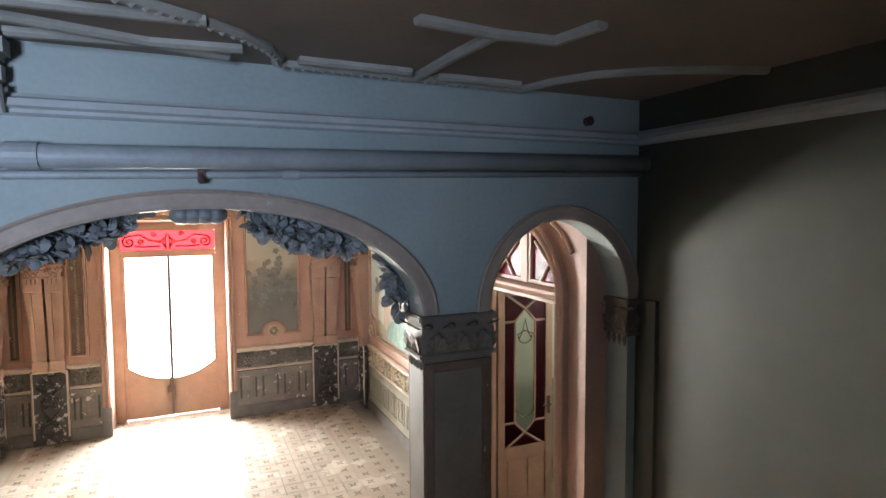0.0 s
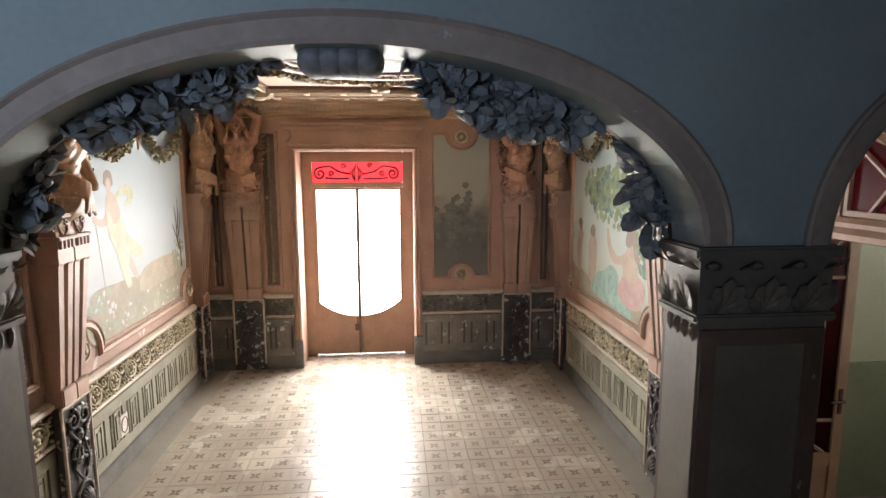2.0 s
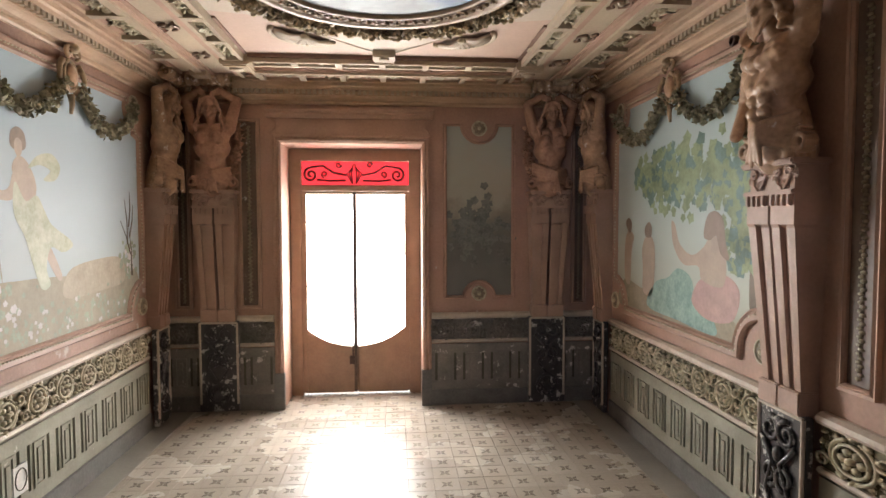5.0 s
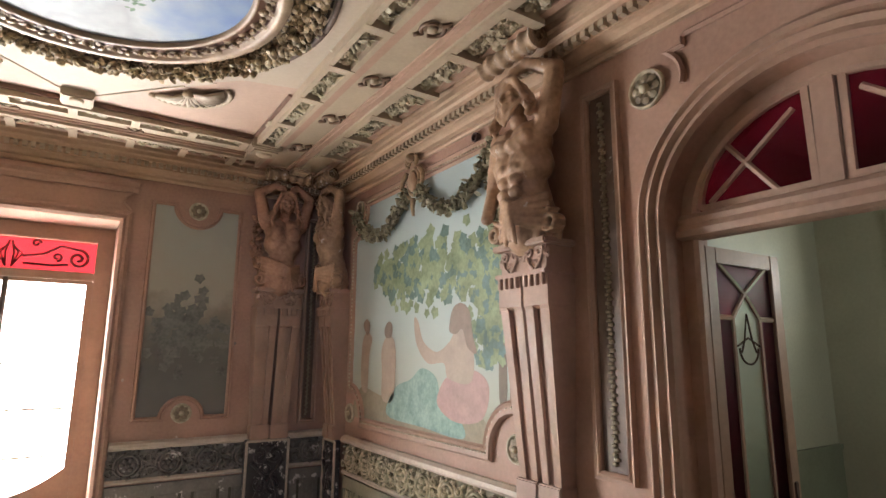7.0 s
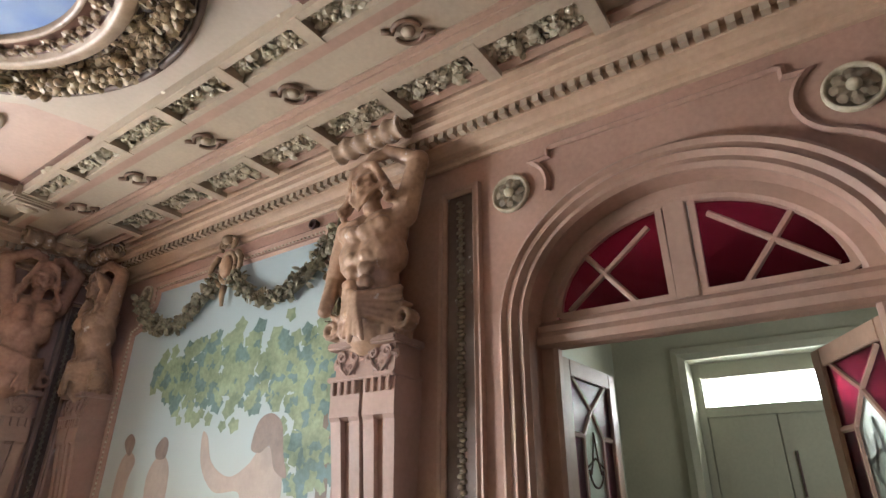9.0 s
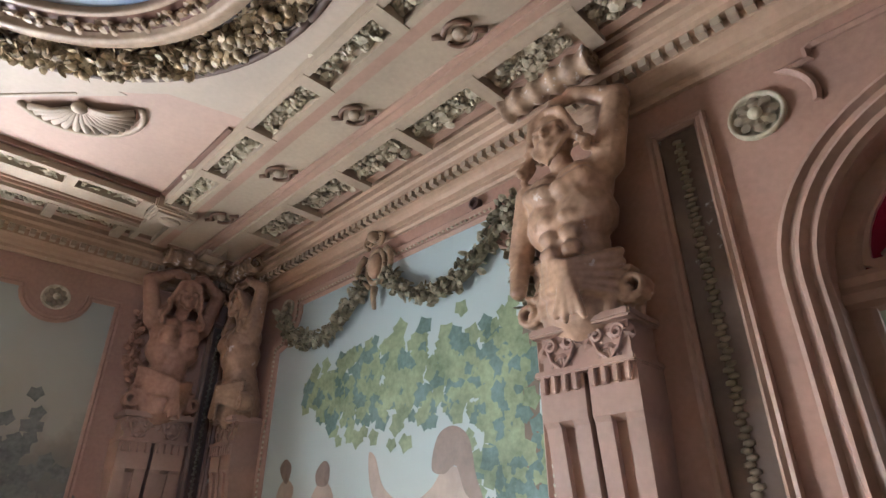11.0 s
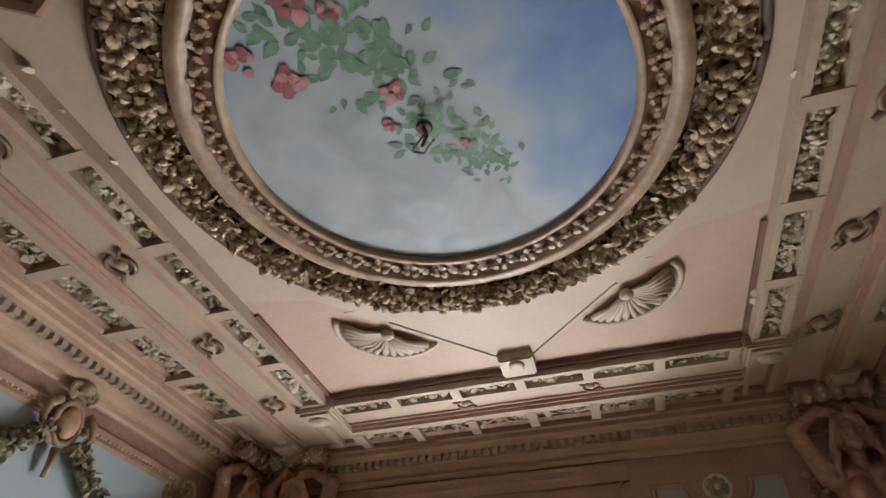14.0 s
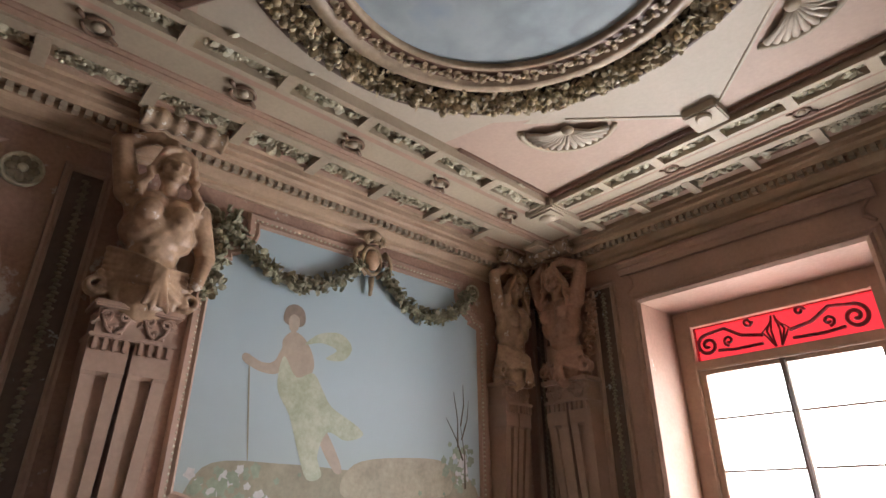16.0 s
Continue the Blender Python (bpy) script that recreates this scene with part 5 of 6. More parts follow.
YE = FOUT1
scroll_spots = []
for s in (-1, 1):
    X = lambda d, s=s: CX + s * d
    Yd0 = lambda d, s=s: CY + s * d
    # rails of the side bands
    for a, b, z in ((IN0, IN0 + 0.035, ZB), (IN1 - 0.035, IN1, ZB), (CH0, CH0 + 0.045, ZB + 0.020), (CH0 + 0.045, CH0 + 0.075, ZB + 0.030), (CH1 - 0.09, CH1 - 0.06, ZB + 0.030), (CH1 - 0.06, CH1 - 0.015, ZB + 0.020), (CH1 - 0.015, OUT0 + 0.03, ZB)):
        beam(X(a), X(b), CY - YE, CY + YE, z)
    beam(X(OUT1), X(OUT1 + 0.05), CY - YE, CY + YE, ZB + 0.03)
    beam(X(CH0 + 0.004), X(CH1 - 0.004), CY - YE + 0.01, CY + YE - 0.01, ZB + 0.042)
    beam(X(IN0 + 0.01), X(IN1 - 0.01), CY - YE + 0.02, CY + YE - 0.02, ZB + 0.05)
    beam(X(OUT0 + 0.01), X(OUT1 + 0.02), CY - YE + 0.02, CY + YE - 0.02, ZB + 0.052)
    beam(CX - IN0, CX + IN0, Yd0(FIN0 + 0.01), Yd0(FIN1 - 0.01), ZB + 0.05)
    beam(CX - IN0, CX + IN0, Yd0(FIN1 + 0.004), Yd0(FCH1 - 0.004), ZB + 0.042)
    beam(CX - IN0, CX + IN0, Yd0(FOUT0 + 0.01), Yd0(FOUT1 + 0.02), ZB + 0.052)
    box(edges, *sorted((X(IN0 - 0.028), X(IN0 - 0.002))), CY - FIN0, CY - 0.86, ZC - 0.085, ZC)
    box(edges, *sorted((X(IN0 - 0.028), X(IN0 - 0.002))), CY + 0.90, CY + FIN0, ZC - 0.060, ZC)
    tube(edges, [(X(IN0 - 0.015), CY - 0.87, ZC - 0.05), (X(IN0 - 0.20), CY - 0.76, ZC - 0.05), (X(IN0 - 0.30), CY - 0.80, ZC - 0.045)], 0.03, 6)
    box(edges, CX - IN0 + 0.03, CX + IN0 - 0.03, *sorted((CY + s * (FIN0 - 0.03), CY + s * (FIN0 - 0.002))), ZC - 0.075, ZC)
    for k in range(-5, 5):
        y = CY + 0.52 * (k + 0.5)
        if abs(y - CY) < FIN1:
            beam(X(IN0 + 0.005), X(IN1 - 0.005), y - 0.034, y + 0.034, ZB - 0.004)
            beam(X(OUT0 - 0.01), X(OUT1 + 0.045), y - 0.034, y + 0.034, ZB - 0.004)
        yc = y + 0.26
        if abs(yc - CY) < FIN0 - 0.02:
            relief(X((IN0 + IN1) / 2), yc, IN1 - IN0 - 0.08, 0.44)
            relief(X((OUT0 + OUT1) / 2 + 0.01), yc, OUT1 - OUT0 - 0.05, 0.44)
    for k in range(-3, 3):
        scroll_spots.append((X((CH0 + CH1) / 2), 5.765 + 0.725 * (k + 0.5), 0))
    # end bands
    Yd = lambda d, s=s: CY + s * d
    for a, b, z in ((FIN0, FIN0 + 0.03, ZB), (FIN1 - 0.03, FIN1, ZB), (FIN1, FIN1 + 0.02, ZB + 0.022), (FIN1 + 0.05, FIN1 + 0.062, ZB + 0.030), (FCH1 - 0.062, FCH1 - 0.05, ZB + 0.030), (FCH1 - 0.02, FCH1, ZB + 0.022), (FCH1, FOUT0 + 0.02, ZB)):
        beam(CX - IN0, CX + IN0, Yd(a), Yd(b), z)
    beam(CX - OUT1, CX + OUT1, Yd(FOUT1), Yd(FOUT1 + 0.06), ZB + 0.03)
    for k in range(-3, 4):
        x = CX - 0.03 + 0.405 * k
        beam(x - 0.03, x + 0.03, Yd(FIN0 + 0.005), Yd(FIN1 - 0.005), ZB - 0.004)
        beam(x - 0.03, x + 0.03, Yd(FOUT0 + 0.005), Yd(FOUT1 + 0.055), ZB - 0.004)
        if k < 3:
            relief(x + 0.2025, Yd((FIN0 + FIN1) / 2), 0.33, FIN1 - FIN0 - 0.07)
            relief(x + 0.2025, Yd((FOUT0 + FOUT1) / 2 + 0.01), 0.33, FOUT1 - FOUT0 - 0.05)
    for x in (CX - 0.43, CX + 0.38):
        scroll_spots.append((x, Yd((FIN1 + FCH1) / 2), 90))
    for q in (-1, 1):
        # corner bosses
        bx, by = CX + q * (IN0 + IN1) / 2, Yd((FIN0 + FIN1) / 2)
        box(beams, bx - 0.13, bx + 0.13, by - 0.11, by + 0.11, ZB - 0.03, ZC, 0.01)
        box(beams, bx - 0.10, bx + 0.10, by - 0.08, by + 0.08, ZB - 0.045, ZB - 0.03)
        ball(beams, (bx, by, ZB - 0.045), (0.07, 0.055, 0.03), 2)
        box(beams, CX + q * OUT0 - 0.08, CX + q * OUT0 + 0.08, Yd(FOUT0 + 0.07) - 0.08, Yd(FOUT0 + 0.07) + 0.08, ZB - 0.02, ZC, 0.008)
    # middle boss and the kite that ties it to the ring
    box(beams, CX - 0.11, CX + 0.09, Yd(1.70) - 0.06, Yd(1.70) + 0.14, ZB + 0.012, ZC, 0.01)
    lathe(beams, [(0.035, ZB - 0.008), (0.045, ZB), (0.045, ZB + 0.02)], 16, Matrix.Translation((CX - 0.01, Yd(1.70), 0)))
    kite = [(CX - 0.10, Yd(1.72)), (CX + 0.09, Yd(1.72)), (CX + 0.78, Yd(1.02)), (CX - 0.80, Yd(1.02))]
    prism(field, kite if s > 0 else kite[::-1], 0.045, "z", ZC - 0.045)
    for q in (-1, 1):
        tube(beams, [(CX + q * 0.09, Yd(1.70), ZC - 0.048), (CX + q * 0.60, Yd(1.17), ZC - 0.046)], 0.007, 6)
coffer = bmesh.new()
box(coffer, CX - IN0, CX + IN0, CY - FIN0, CY + FIN0, ZC - 0.042, ZC)
tagged(part("ceiling_coffer_field", coffer, PEACH), "peach painted plaster coffers of the ceiling", "ceiling", kind="structure")
# the plain field round the medallion
ring = [(CX + 1.26 * math.cos(2 * math.pi * k / 72), CY + 1.26 * math.sin(2 * math.pi * k / 72)) for k in range(72)]
prism(field, ring, 0.046, "z", ZC - 0.046)
for q in (-1, 1):
    side = [(CX + q * 1.30, CY - 0.78), (CX + q * 1.30, CY + 0.78), (CX + q * 0.8, CY + 0.9), (CX + q * 0.8, CY - 0.9)]
    prism(field, side, 0.043, "z", ZC - 0.043)
tagged(part("ceiling_beams", beams, CREAM), "cream plaster beams and coffers of the ceiling", "ceiling", kind="structure")
tagged(part("ceiling_bands", bands, mat("salmon_tan_ceiling_band", (0.42, 0.27, 0.195), 0.6, 0.2, 3.0, 0.12)), "salmon-tan bands along the ceiling channels", "ceiling", kind="structure")
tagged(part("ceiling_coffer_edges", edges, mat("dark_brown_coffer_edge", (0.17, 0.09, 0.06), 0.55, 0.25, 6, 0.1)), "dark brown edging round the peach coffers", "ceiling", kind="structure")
tagged(part("ceiling_field", field, FIELD), "pale cream raised ceiling field round the medallion", "ceiling", kind="structure")
tagged(scatter("ceiling_leaf_relief", LEAF, reliefs_l, GOLDLEAF), "gilt leaf relief in the ceiling cells", "ornament", kind="stuff")
tagged(scatter("ceiling_grape_relief", BALL, reliefs_b, GOLDLEAF), "gilt grape relief in the ceiling cells", "ornament", kind="stuff")

first = None
for x, y, turn in scroll_spots:
    m = pose(x, y, ZB + 0.045, 0, 0, turn) @ Matrix.Scale(1.0 if turn == 0 else 0.7, 4)
    if first is None:
        first = thing("ceiling_scroll", "brown double scroll boss in the ceiling channel", "ornament", m, "scroll bosses in the ceiling channels")
        bm = bmesh.new()
        for s in (-1, 1):
            hook_arc = [(s * 0.066 * math.cos(a), s * 0.066 * math.sin(a), -0.016) for a in [radians(-62 + 150 * i / 14) for i in range(15)]]
            tube(bm, [(s * 0.066, s * -0.098, -0.016), (s * 0.050, s * -0.078, -0.016)] + hook_arc, 0.013, 6, 0.011)
        part("scroll", bm, mat("dark_brown_scroll", (0.20, 0.115, 0.07), 0.5, 0.3, 12, 0.2), first, smooth=True)
        bm = bmesh.new()
        ball(bm, (0, 0, -0.012), (0.030, 0.034, 0.024), 2)
        part("boss", bm, CREAM, first, smooth=True)
    else:
        copy_thing(first, m)

# fan shells
first = None
for sx in (-1, 1):
    for sy in (-1, 1):
        m = Matrix.Translation((CX + sx * 0.70, CY + sy * 1.32, ZC - 0.040)) @ Matrix.Rotation(math.atan2(sy * 0.95, sx * 0.75) - math.pi / 2, 4, "Z")
        if first is None:
            first = thing("fan_shell", "cream fluted plaster shell on the ceiling", "ornament", m, "fan shells on the ceiling")
            for i in range(15):
                a = radians(8 + 164 * i / 14)
                bm = bmesh.new()
                tube(bm, [(0, -0.10, -0.02), (0.13 * math.cos(a), -0.10 + 0.10 * math.sin(a), -0.045), (0.25 * math.cos(a), -0.10 + 0.20 * math.sin(a), -0.02)], 0.008, 6, 0.020)
                part("flute", bm, FIELD, first, smooth=True)
            bm = bmesh.new()
            tube(bm, [(0.285 * math.cos(radians(2 + 176 * i / 20)), -0.10 + 0.235 * math.sin(radians(2 + 176 * i / 20)), -0.012) for i in range(21)], 0.018, 6)
            ball(bm, (0, -0.10, -0.03), (0.04, 0.035, 0.03), 2)
            part("rim", bm, CREAM, first, smooth=True)
        else:
            copy_thing(first, m)

# ---- medallion ----
med = thing("ceiling_medallion", "round painted sky in a gilt leaf ring on the ceiling", "medallion", Matrix.Translation((CX, CY, ZC)))
bm = bmesh.new()
lathe(bm, [(0.76, -0.060), (0.76, -0.052)], 72)
part("painted_sky", bm, painted_scene("painted_cloud_sky", [(0.0, (0.13, 0.21, 0.43)), (0.22, (0.22, 0.30, 0.43)), (0.40, (0.35, 0.39, 0.41)), (0.55, (0.26, 0.29, 0.30)), (0.72, (0.35, 0.38, 0.39)), (1.0, (0.20, 0.27, 0.38))], 2.2, 1.25, 0, CX + 1.2, CX - 1.4), med, "painted blue and grey clouds")
bm = bmesh.new()
lathe(bm, [(0.74, -0.061), (0.745, -0.085), (0.765, -0.09), (0.775, -0.075), (0.85, -0.07), (0.862, -0.10), (0.89, -0.112), (0.905, -0.095), (0.925, -0.095), (0.935, -0.07), (0.935, -0.05)], 96, caps=False)
part("inner_moulding", bm, mat("bronzed_tan_ring", (0.35, 0.245, 0.16), 0.45, 0.25, 8.0, 0.15, second=(0.42, 0.31, 0.21)), med, "tan turned inner ring", smooth=True)
bm = bmesh.new()
lathe(bm, [(0.768, -0.086), (0.775, -0.079), (0.848, -0.074), (0.856, -0.082)], 96, caps=False)
part("scroll_ground", bm, mat("red_brown_ground", (0.16, 0.075, 0.045), 0.5, 0.3, 12, 0.2), med, "red-brown ground of the scroll ring", smooth=True)
ms, bs = [], []
for k in range(74):
    a = 2 * math.pi * k / 74
    p = Matrix.Rotation(a, 4, "Z") @ Matrix.Translation((0.812, 0, -0.086))
    for q in range(4):
        ms.append(p @ Euler((radians(200 if q % 2 else 160), 0, radians(70 * q + (35 if k % 2 else -35)))).to_matrix().to_4x4() @ Matrix.Scale(0.048, 4))
    bs.append(p @ Matrix.Translation((0, 0, -0.012)) @ Matrix.Scale(0.014, 4))
scatter("scroll_relief", LEAF, ms, BRONZE, med, "gilt running scroll relief", kind="stuff")
scatter("scroll_bead", BALL, bs, BRONZE, med, kind="stuff")
ms, bs = [], []
for k in range(3800):
    a, r = rc.uniform(0, 2 * math.pi), rc.uniform(0.955, 1.105)
    h = -0.05 - 0.065 * (1 - ((r - 1.03) / 0.09) ** 2) * rc.uniform(0.5, 1)
    ms.append(Matrix.Translation((r * math.cos(a), r * math.sin(a), h)) @ Euler((radians(180 + rc.uniform(-70, 70)), rc.uniform(-0.9, 0.9), rc.uniform(0, 6.3))).to_matrix().to_4x4() @ Matrix.Scale(rc.uniform(0.034, 0.066), 4))
for k in range(320):
    a, r = rc.uniform(0, 2 * math.pi), rc.uniform(0.97, 1.10)
    bs.append(Matrix.Translation((r * math.cos(a), r * math.sin(a), -0.10 - 0.03 * rc.random())) @ Matrix.Scale(rc.uniform(0.014, 0.028), 4))
scatter("leaf_ring", LEAF, ms, RINGLEAF, med, "thick gilt-brown wreath of leaves", kind="stuff")
scatter("fruit_ring", BALL, bs, RINGLEAF, med, kind="stuff")
# near-black sheet that paints the shade between the leaves
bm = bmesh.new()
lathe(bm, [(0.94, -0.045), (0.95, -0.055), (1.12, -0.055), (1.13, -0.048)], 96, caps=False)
part("ring_ground", bm, mat("leaf_gap_shade", (0.05, 0.03, 0.02), 0.6, 0.3, 12, 0.2), med, "dark ground painted as the shade between the wreath leaves", smooth=True)
bm = bmesh.new()
tube(bm, [(1.155 * math.cos(2 * math.pi * i / 96), 1.155 * math.sin(2 * math.pi * i / 96), -0.05) for i in range(97)], 0.018, 6)
part("outer_moulding", bm, BROWNPAINT, med, smooth=True)
# painted rose spray
ms1, ms2, ms3 = [], [], []
spray = [(-0.52, -0.75), (-0.42, -0.62), (-0.30, -0.55), (-0.20, -0.42), (-0.10, -0.20), (-0.02, -0.04), (0.08, 0.08), (0.15, 0.20), (0.19, 0.27)]
for k in range(300):
    i = rc.random() * (len(spray) - 1.01)
    a, b = Vector(spray[int(i)]), Vector(spray[int(i) + 1])
    wid = 0.13 * (1 - i / len(spray)) + 0.025
    p = a.lerp(b, i % 1) + Vector((rc.gauss(0, wid), rc.gauss(0, wid)))
    if p.length > 0.72:
        continue
    s = rc.uniform(0.045, 0.085) * (1.1 - 0.6 * i / len(spray))
    ms1.append(Matrix.Translation((p.x, p.y, -0.0615 - 0.002 * rc.random())) @ Matrix.Rotation(rc.uniform(0, 6.3), 4, "Z") @ Matrix.Diagonal((s * 1.35, s, 0.01, 1)))
for cx_, cy_, r in ((-0.30, -0.55, 0.085), (-0.42, -0.30, 0.08), (-0.10, -0.17, 0.06), (-0.15, -0.04, 0.04), (-0.55, -0.42, 0.07), (-0.18, -0.50, 0.05), (0.10, 0.12, 0.028)):
    for k in range(16):
        a, rr = rc.uniform(0, 6.3), r * rc.uniform(0.0, 0.5)
        (ms2 if k % 2 else ms3).append(Matrix.Translation((cx_ + rr * math.cos(a), cy_ + rr * math.sin(a), -0.065 - 0.002 * rc.random())) @ Matrix.Rotation(a - 0.6, 4, "Z") @ Matrix.Diagonal((r * 0.62, r * 0.55, 0.01, 1)))
scatter("painted_rose_leaves", POINTED, ms1, mat("painted_rose_green", (0.075, 0.16, 0.09), 0.6, 0.4, 9, 0.0, second=(0.14, 0.24, 0.15)), med, "painted green rose leaves", False, "stuff")
scatter("painted_rose_petal", LEAF, ms2, mat("painted_rose_pink", (0.44, 0.21, 0.21), 0.6, 0.4, 22, 0.0), med, "painted pink roses", False, "stuff")
scatter("painted_rose_heart", LEAF, ms3, mat("painted_rose_red", (0.29, 0.08, 0.09), 0.6, 0.4, 22, 0.0), med, "painted red rose hearts", False, "stuff")
hook = thing("ceiling_hook", "black iron hook with loose wire in the painted sky", "hook", Matrix.Translation((CX - 0.03, CY + 0.01, ZC - 0.06)))
bm = bmesh.new()
lathe(bm, [(0.028, -0.012), (0.034, 0.0)], 12)
tube(bm, [(0, 0, -0.01), (0.01, 0, -0.06), (-0.01, 0.01, -0.10)], 0.010, 6, 0.006)
part("hook", bm, IRON, hook)
bm = bmesh.new()
tube(bm, [(0.0, 0, -0.05), (-0.05, 0.03, -0.07), (-0.06, 0.06, -0.05), (-0.02, 0.07, -0.06), (0.01, 0.03, -0.08), (0.04, 0.0, -0.09)], 0.004, 5)
part("wire", bm, IRON, hook)
hole = thing("pipe_hole", "small round black sleeve in the wall under the cornice", "hole", on_right(5.97, 3.235))
bm = bmesh.new()
lathe(bm, [(0.034, -0.02), (0.034, 0.035), (0.024, 0.038), (0.020, 0.015)], 16, FRONT)
part("sleeve", bm, IRON, hole)


# ---- arched door to the corridor ----
door = thing("door_1", "tan arched double door with wine-red leaded glass, standing open", "door", kind="structure")
IX = XR + 0.16
bm = bmesh.new()
fr = [(-DH, 0.0), (-DH, DS)] + arc(0, DS, DH, DR, 180, 0, 24)[1:-1] + [(DH, DS), (DH, 0.0)]
sweep(bm, [(u, 0, z) for u, z in fr], [(-0.002, 0), (-0.002, 0.06), (0.055, 0.06), (0.07, 0.04), (0.07, 0)][::-1])
part("frame", bm, TERM, door, m=pose(IX, DY, 0, 0, 0, -90))
bm = bmesh.new()
sweep(bm, [(-DH, 0, DS - 0.02), (DH, 0, DS - 0.02)], [(-0.06, 0.0), (-0.06, 0.06), (-0.035, 0.085), (-0.01, 0.08), (0.02, 0.105), (0.05, 0.10), (0.06, 0.06), (0.06, 0)])
part("transom_rail", bm, TERM, door, m=pose(IX, DY, 0, 0, 0, -90))
bm = bmesh.new()
box(bm, -0.045, 0.045, -0.05, 0, DS + 0.04, DS + 0.50, 0.006)
for s in (-1, 1):
    tube(bm, [(s * 0.12, -0.025, DS + 0.39), (s * 0.50, -0.025, DS + 0.08)], 0.014, 6)
    tube(bm, [(s * 0.20, -0.025, DS + 0.06), (s * 0.42, -0.025, DS + 0.34)], 0.014, 6)
    inner = [(s * 0.06, DS + 0.06), (s * 0.53, DS + 0.06)] + [(s * u, z) for u, z in arc(0, DS + 0.05, 0.55, 0.42, 3, 83, 10)]
    sweep(bm, [(u, -0.012, z) for u, z in inner], [(-0.014, 0), (-0.014, 0.03), (0.014, 0.03), (0.014, 0)], True)
part("fanlight_bars", bm, TERM, door, m=pose(IX, DY, 0, 0, 0, -90))
for s in (-1, 1):
    bm = bmesh.new()
    pts = [(s * 0.05, DS + 0.05), (s * 0.55, DS + 0.05)] + [(s * u, z) for u, z in arc(0, DS + 0.04, 0.56, 0.44, 2, 85, 10)]
    prism(bm, pts, 0.006, "y", -0.018)
    part("fanlight_pane", bm, glass_mat("crimson_textured_glass", (0.24, 0.010, 0.03), 0.25) if s < 0 else WINE_GLASS, door, "wine-red textured glass", m=pose(IX, DY, 0, 0, 0, -90))


def door_leaf(name, m, mirror):
    """A leaf that hangs at x = 0 and reaches to x = w; parts for its stiles, bars, glass and handle."""
    w, h = 0.60, 2.265
    leaf = new(name)
    leaf.parent = door
    leaf.matrix_basis = m
    bm = bmesh.new()
    box(bm, 0, 0.075, -0.02, 0.02, 0.01, h, 0.004)
    box(bm, w - 0.075, w, -0.02, 0.02, 0.01, h, 0.004)
    box(bm, 0.075, w - 0.075, -0.02, 0.02, h - 0.075, h, 0.004)
    box(bm, 0.075, w - 0.075, -0.02, 0.02, 0.62, 0.72, 0.004)
    box(bm, 0.075, w - 0.075, -0.02, 0.02, 0.01, 0.16, 0.004)
    for x in (0.10, 0.32):
        box(bm, x, x + 0.18, -0.014, 0.014, 0.18, 0.60, 0.012)
    box(bm, 0.075, w - 0.075, -0.008, 0.008, 0.16, 0.62)
    part("stile", bm, WOOD, leaf)
    c, a = w / 2, 0.075
    bm = bmesh.new()
    e = w - a
    lines = [((0.19, 0.95), (0.19, 1.94)), ((0.41, 0.95), (0.41, 1.94)), ((a, 0.95), (0.19, 0.95)), ((0.41, 0.95), (e, 0.95)), ((a, 1.94), (0.19, 1.94)), ((0.41, 1.94), (e, 1.94)),
             ((0.19, 1.94), (c, 2.06)), ((0.41, 1.94), (c, 2.06)), ((c, 2.06), (a + 0.04, h - 0.075)), ((c, 2.06), (e - 0.04, h - 0.075)),
             ((0.19, 0.95), (c, 0.84)), ((0.41, 0.95), (c, 0.84)), ((c, 0.84), (a + 0.04, 0.72)), ((c, 0.84), (e - 0.04, 0.72))]
    for p, q in lines:
        tube(bm, [(p[0], 0, p[1]), (q[0], 0, q[1])], 0.014, 6)
    part("glazing_bar", bm, TERM, leaf)
    bm = bmesh.new()
    for x0, x1, z0, z1 in ((a, 0.19, 0.95, 1.94), (0.41, e, 0.95, 1.94)):
        box(bm, x0, x1, -0.003, 0.003, z0, z1)
    for z0, z1, zp in ((1.94, h - 0.075, 2.06), (0.95, 0.72, 0.84)):
        prism(bm, [(a, z0), (0.19, z0), (c, zp), (0.41, z0), (e, z0), (e, z1), (a, z1)], 0.006, "y", -0.003)
    part("red_pane", bm, DARK_WINE, leaf, "dark wine-red glass")
    bm = bmesh.new()
    prism(bm, [(0.19, 0.95), (c, 0.84), (0.41, 0.95), (0.41, 1.94), (c, 2.06), (0.19, 1.94)], 0.006, "y", -0.003)
    part("centre_pane", bm, FROST, leaf, "pale bevelled glass")
    bm = bmesh.new()
    tube(bm, [(c - 0.06, -0.006, 1.78), (c - 0.03, -0.006, 1.84), (c, -0.006, 1.96), (c + 0.03, -0.006, 1.84), (c + 0.06, -0.006, 1.78)], 0.005, 5)
    tube(bm, spiral(c, 1.80, 0.075, 0.075, 0.5, a0=180, n=12, y=-0.006), 0.005, 5)
    tube(bm, [(c - 0.09, -0.006, 1.81), (c, -0.006, 1.85), (c + 0.09, -0.006, 1.81)], 0.005, 5)
    tube(bm, spiral(c, 1.10, 0.10, 0.10, 0.5, a0=180, n=12, y=-0.006), 0.005, 5)
    part("lead_line", bm, IRON, leaf)
    bm = bmesh.new()
    box(bm, w - 0.055, w - 0.025, -0.026, 0.026, 1.0, 1.18, 0.004)
    tube(bm, [(w - 0.04, -0.02, 1.10), (w - 0.04, -0.06, 1.10), (w - 0.13, -0.06, 1.10)], 0.009, 6)
    part("handle", bm, IRON, leaf, "dark lever handle")
    return leaf


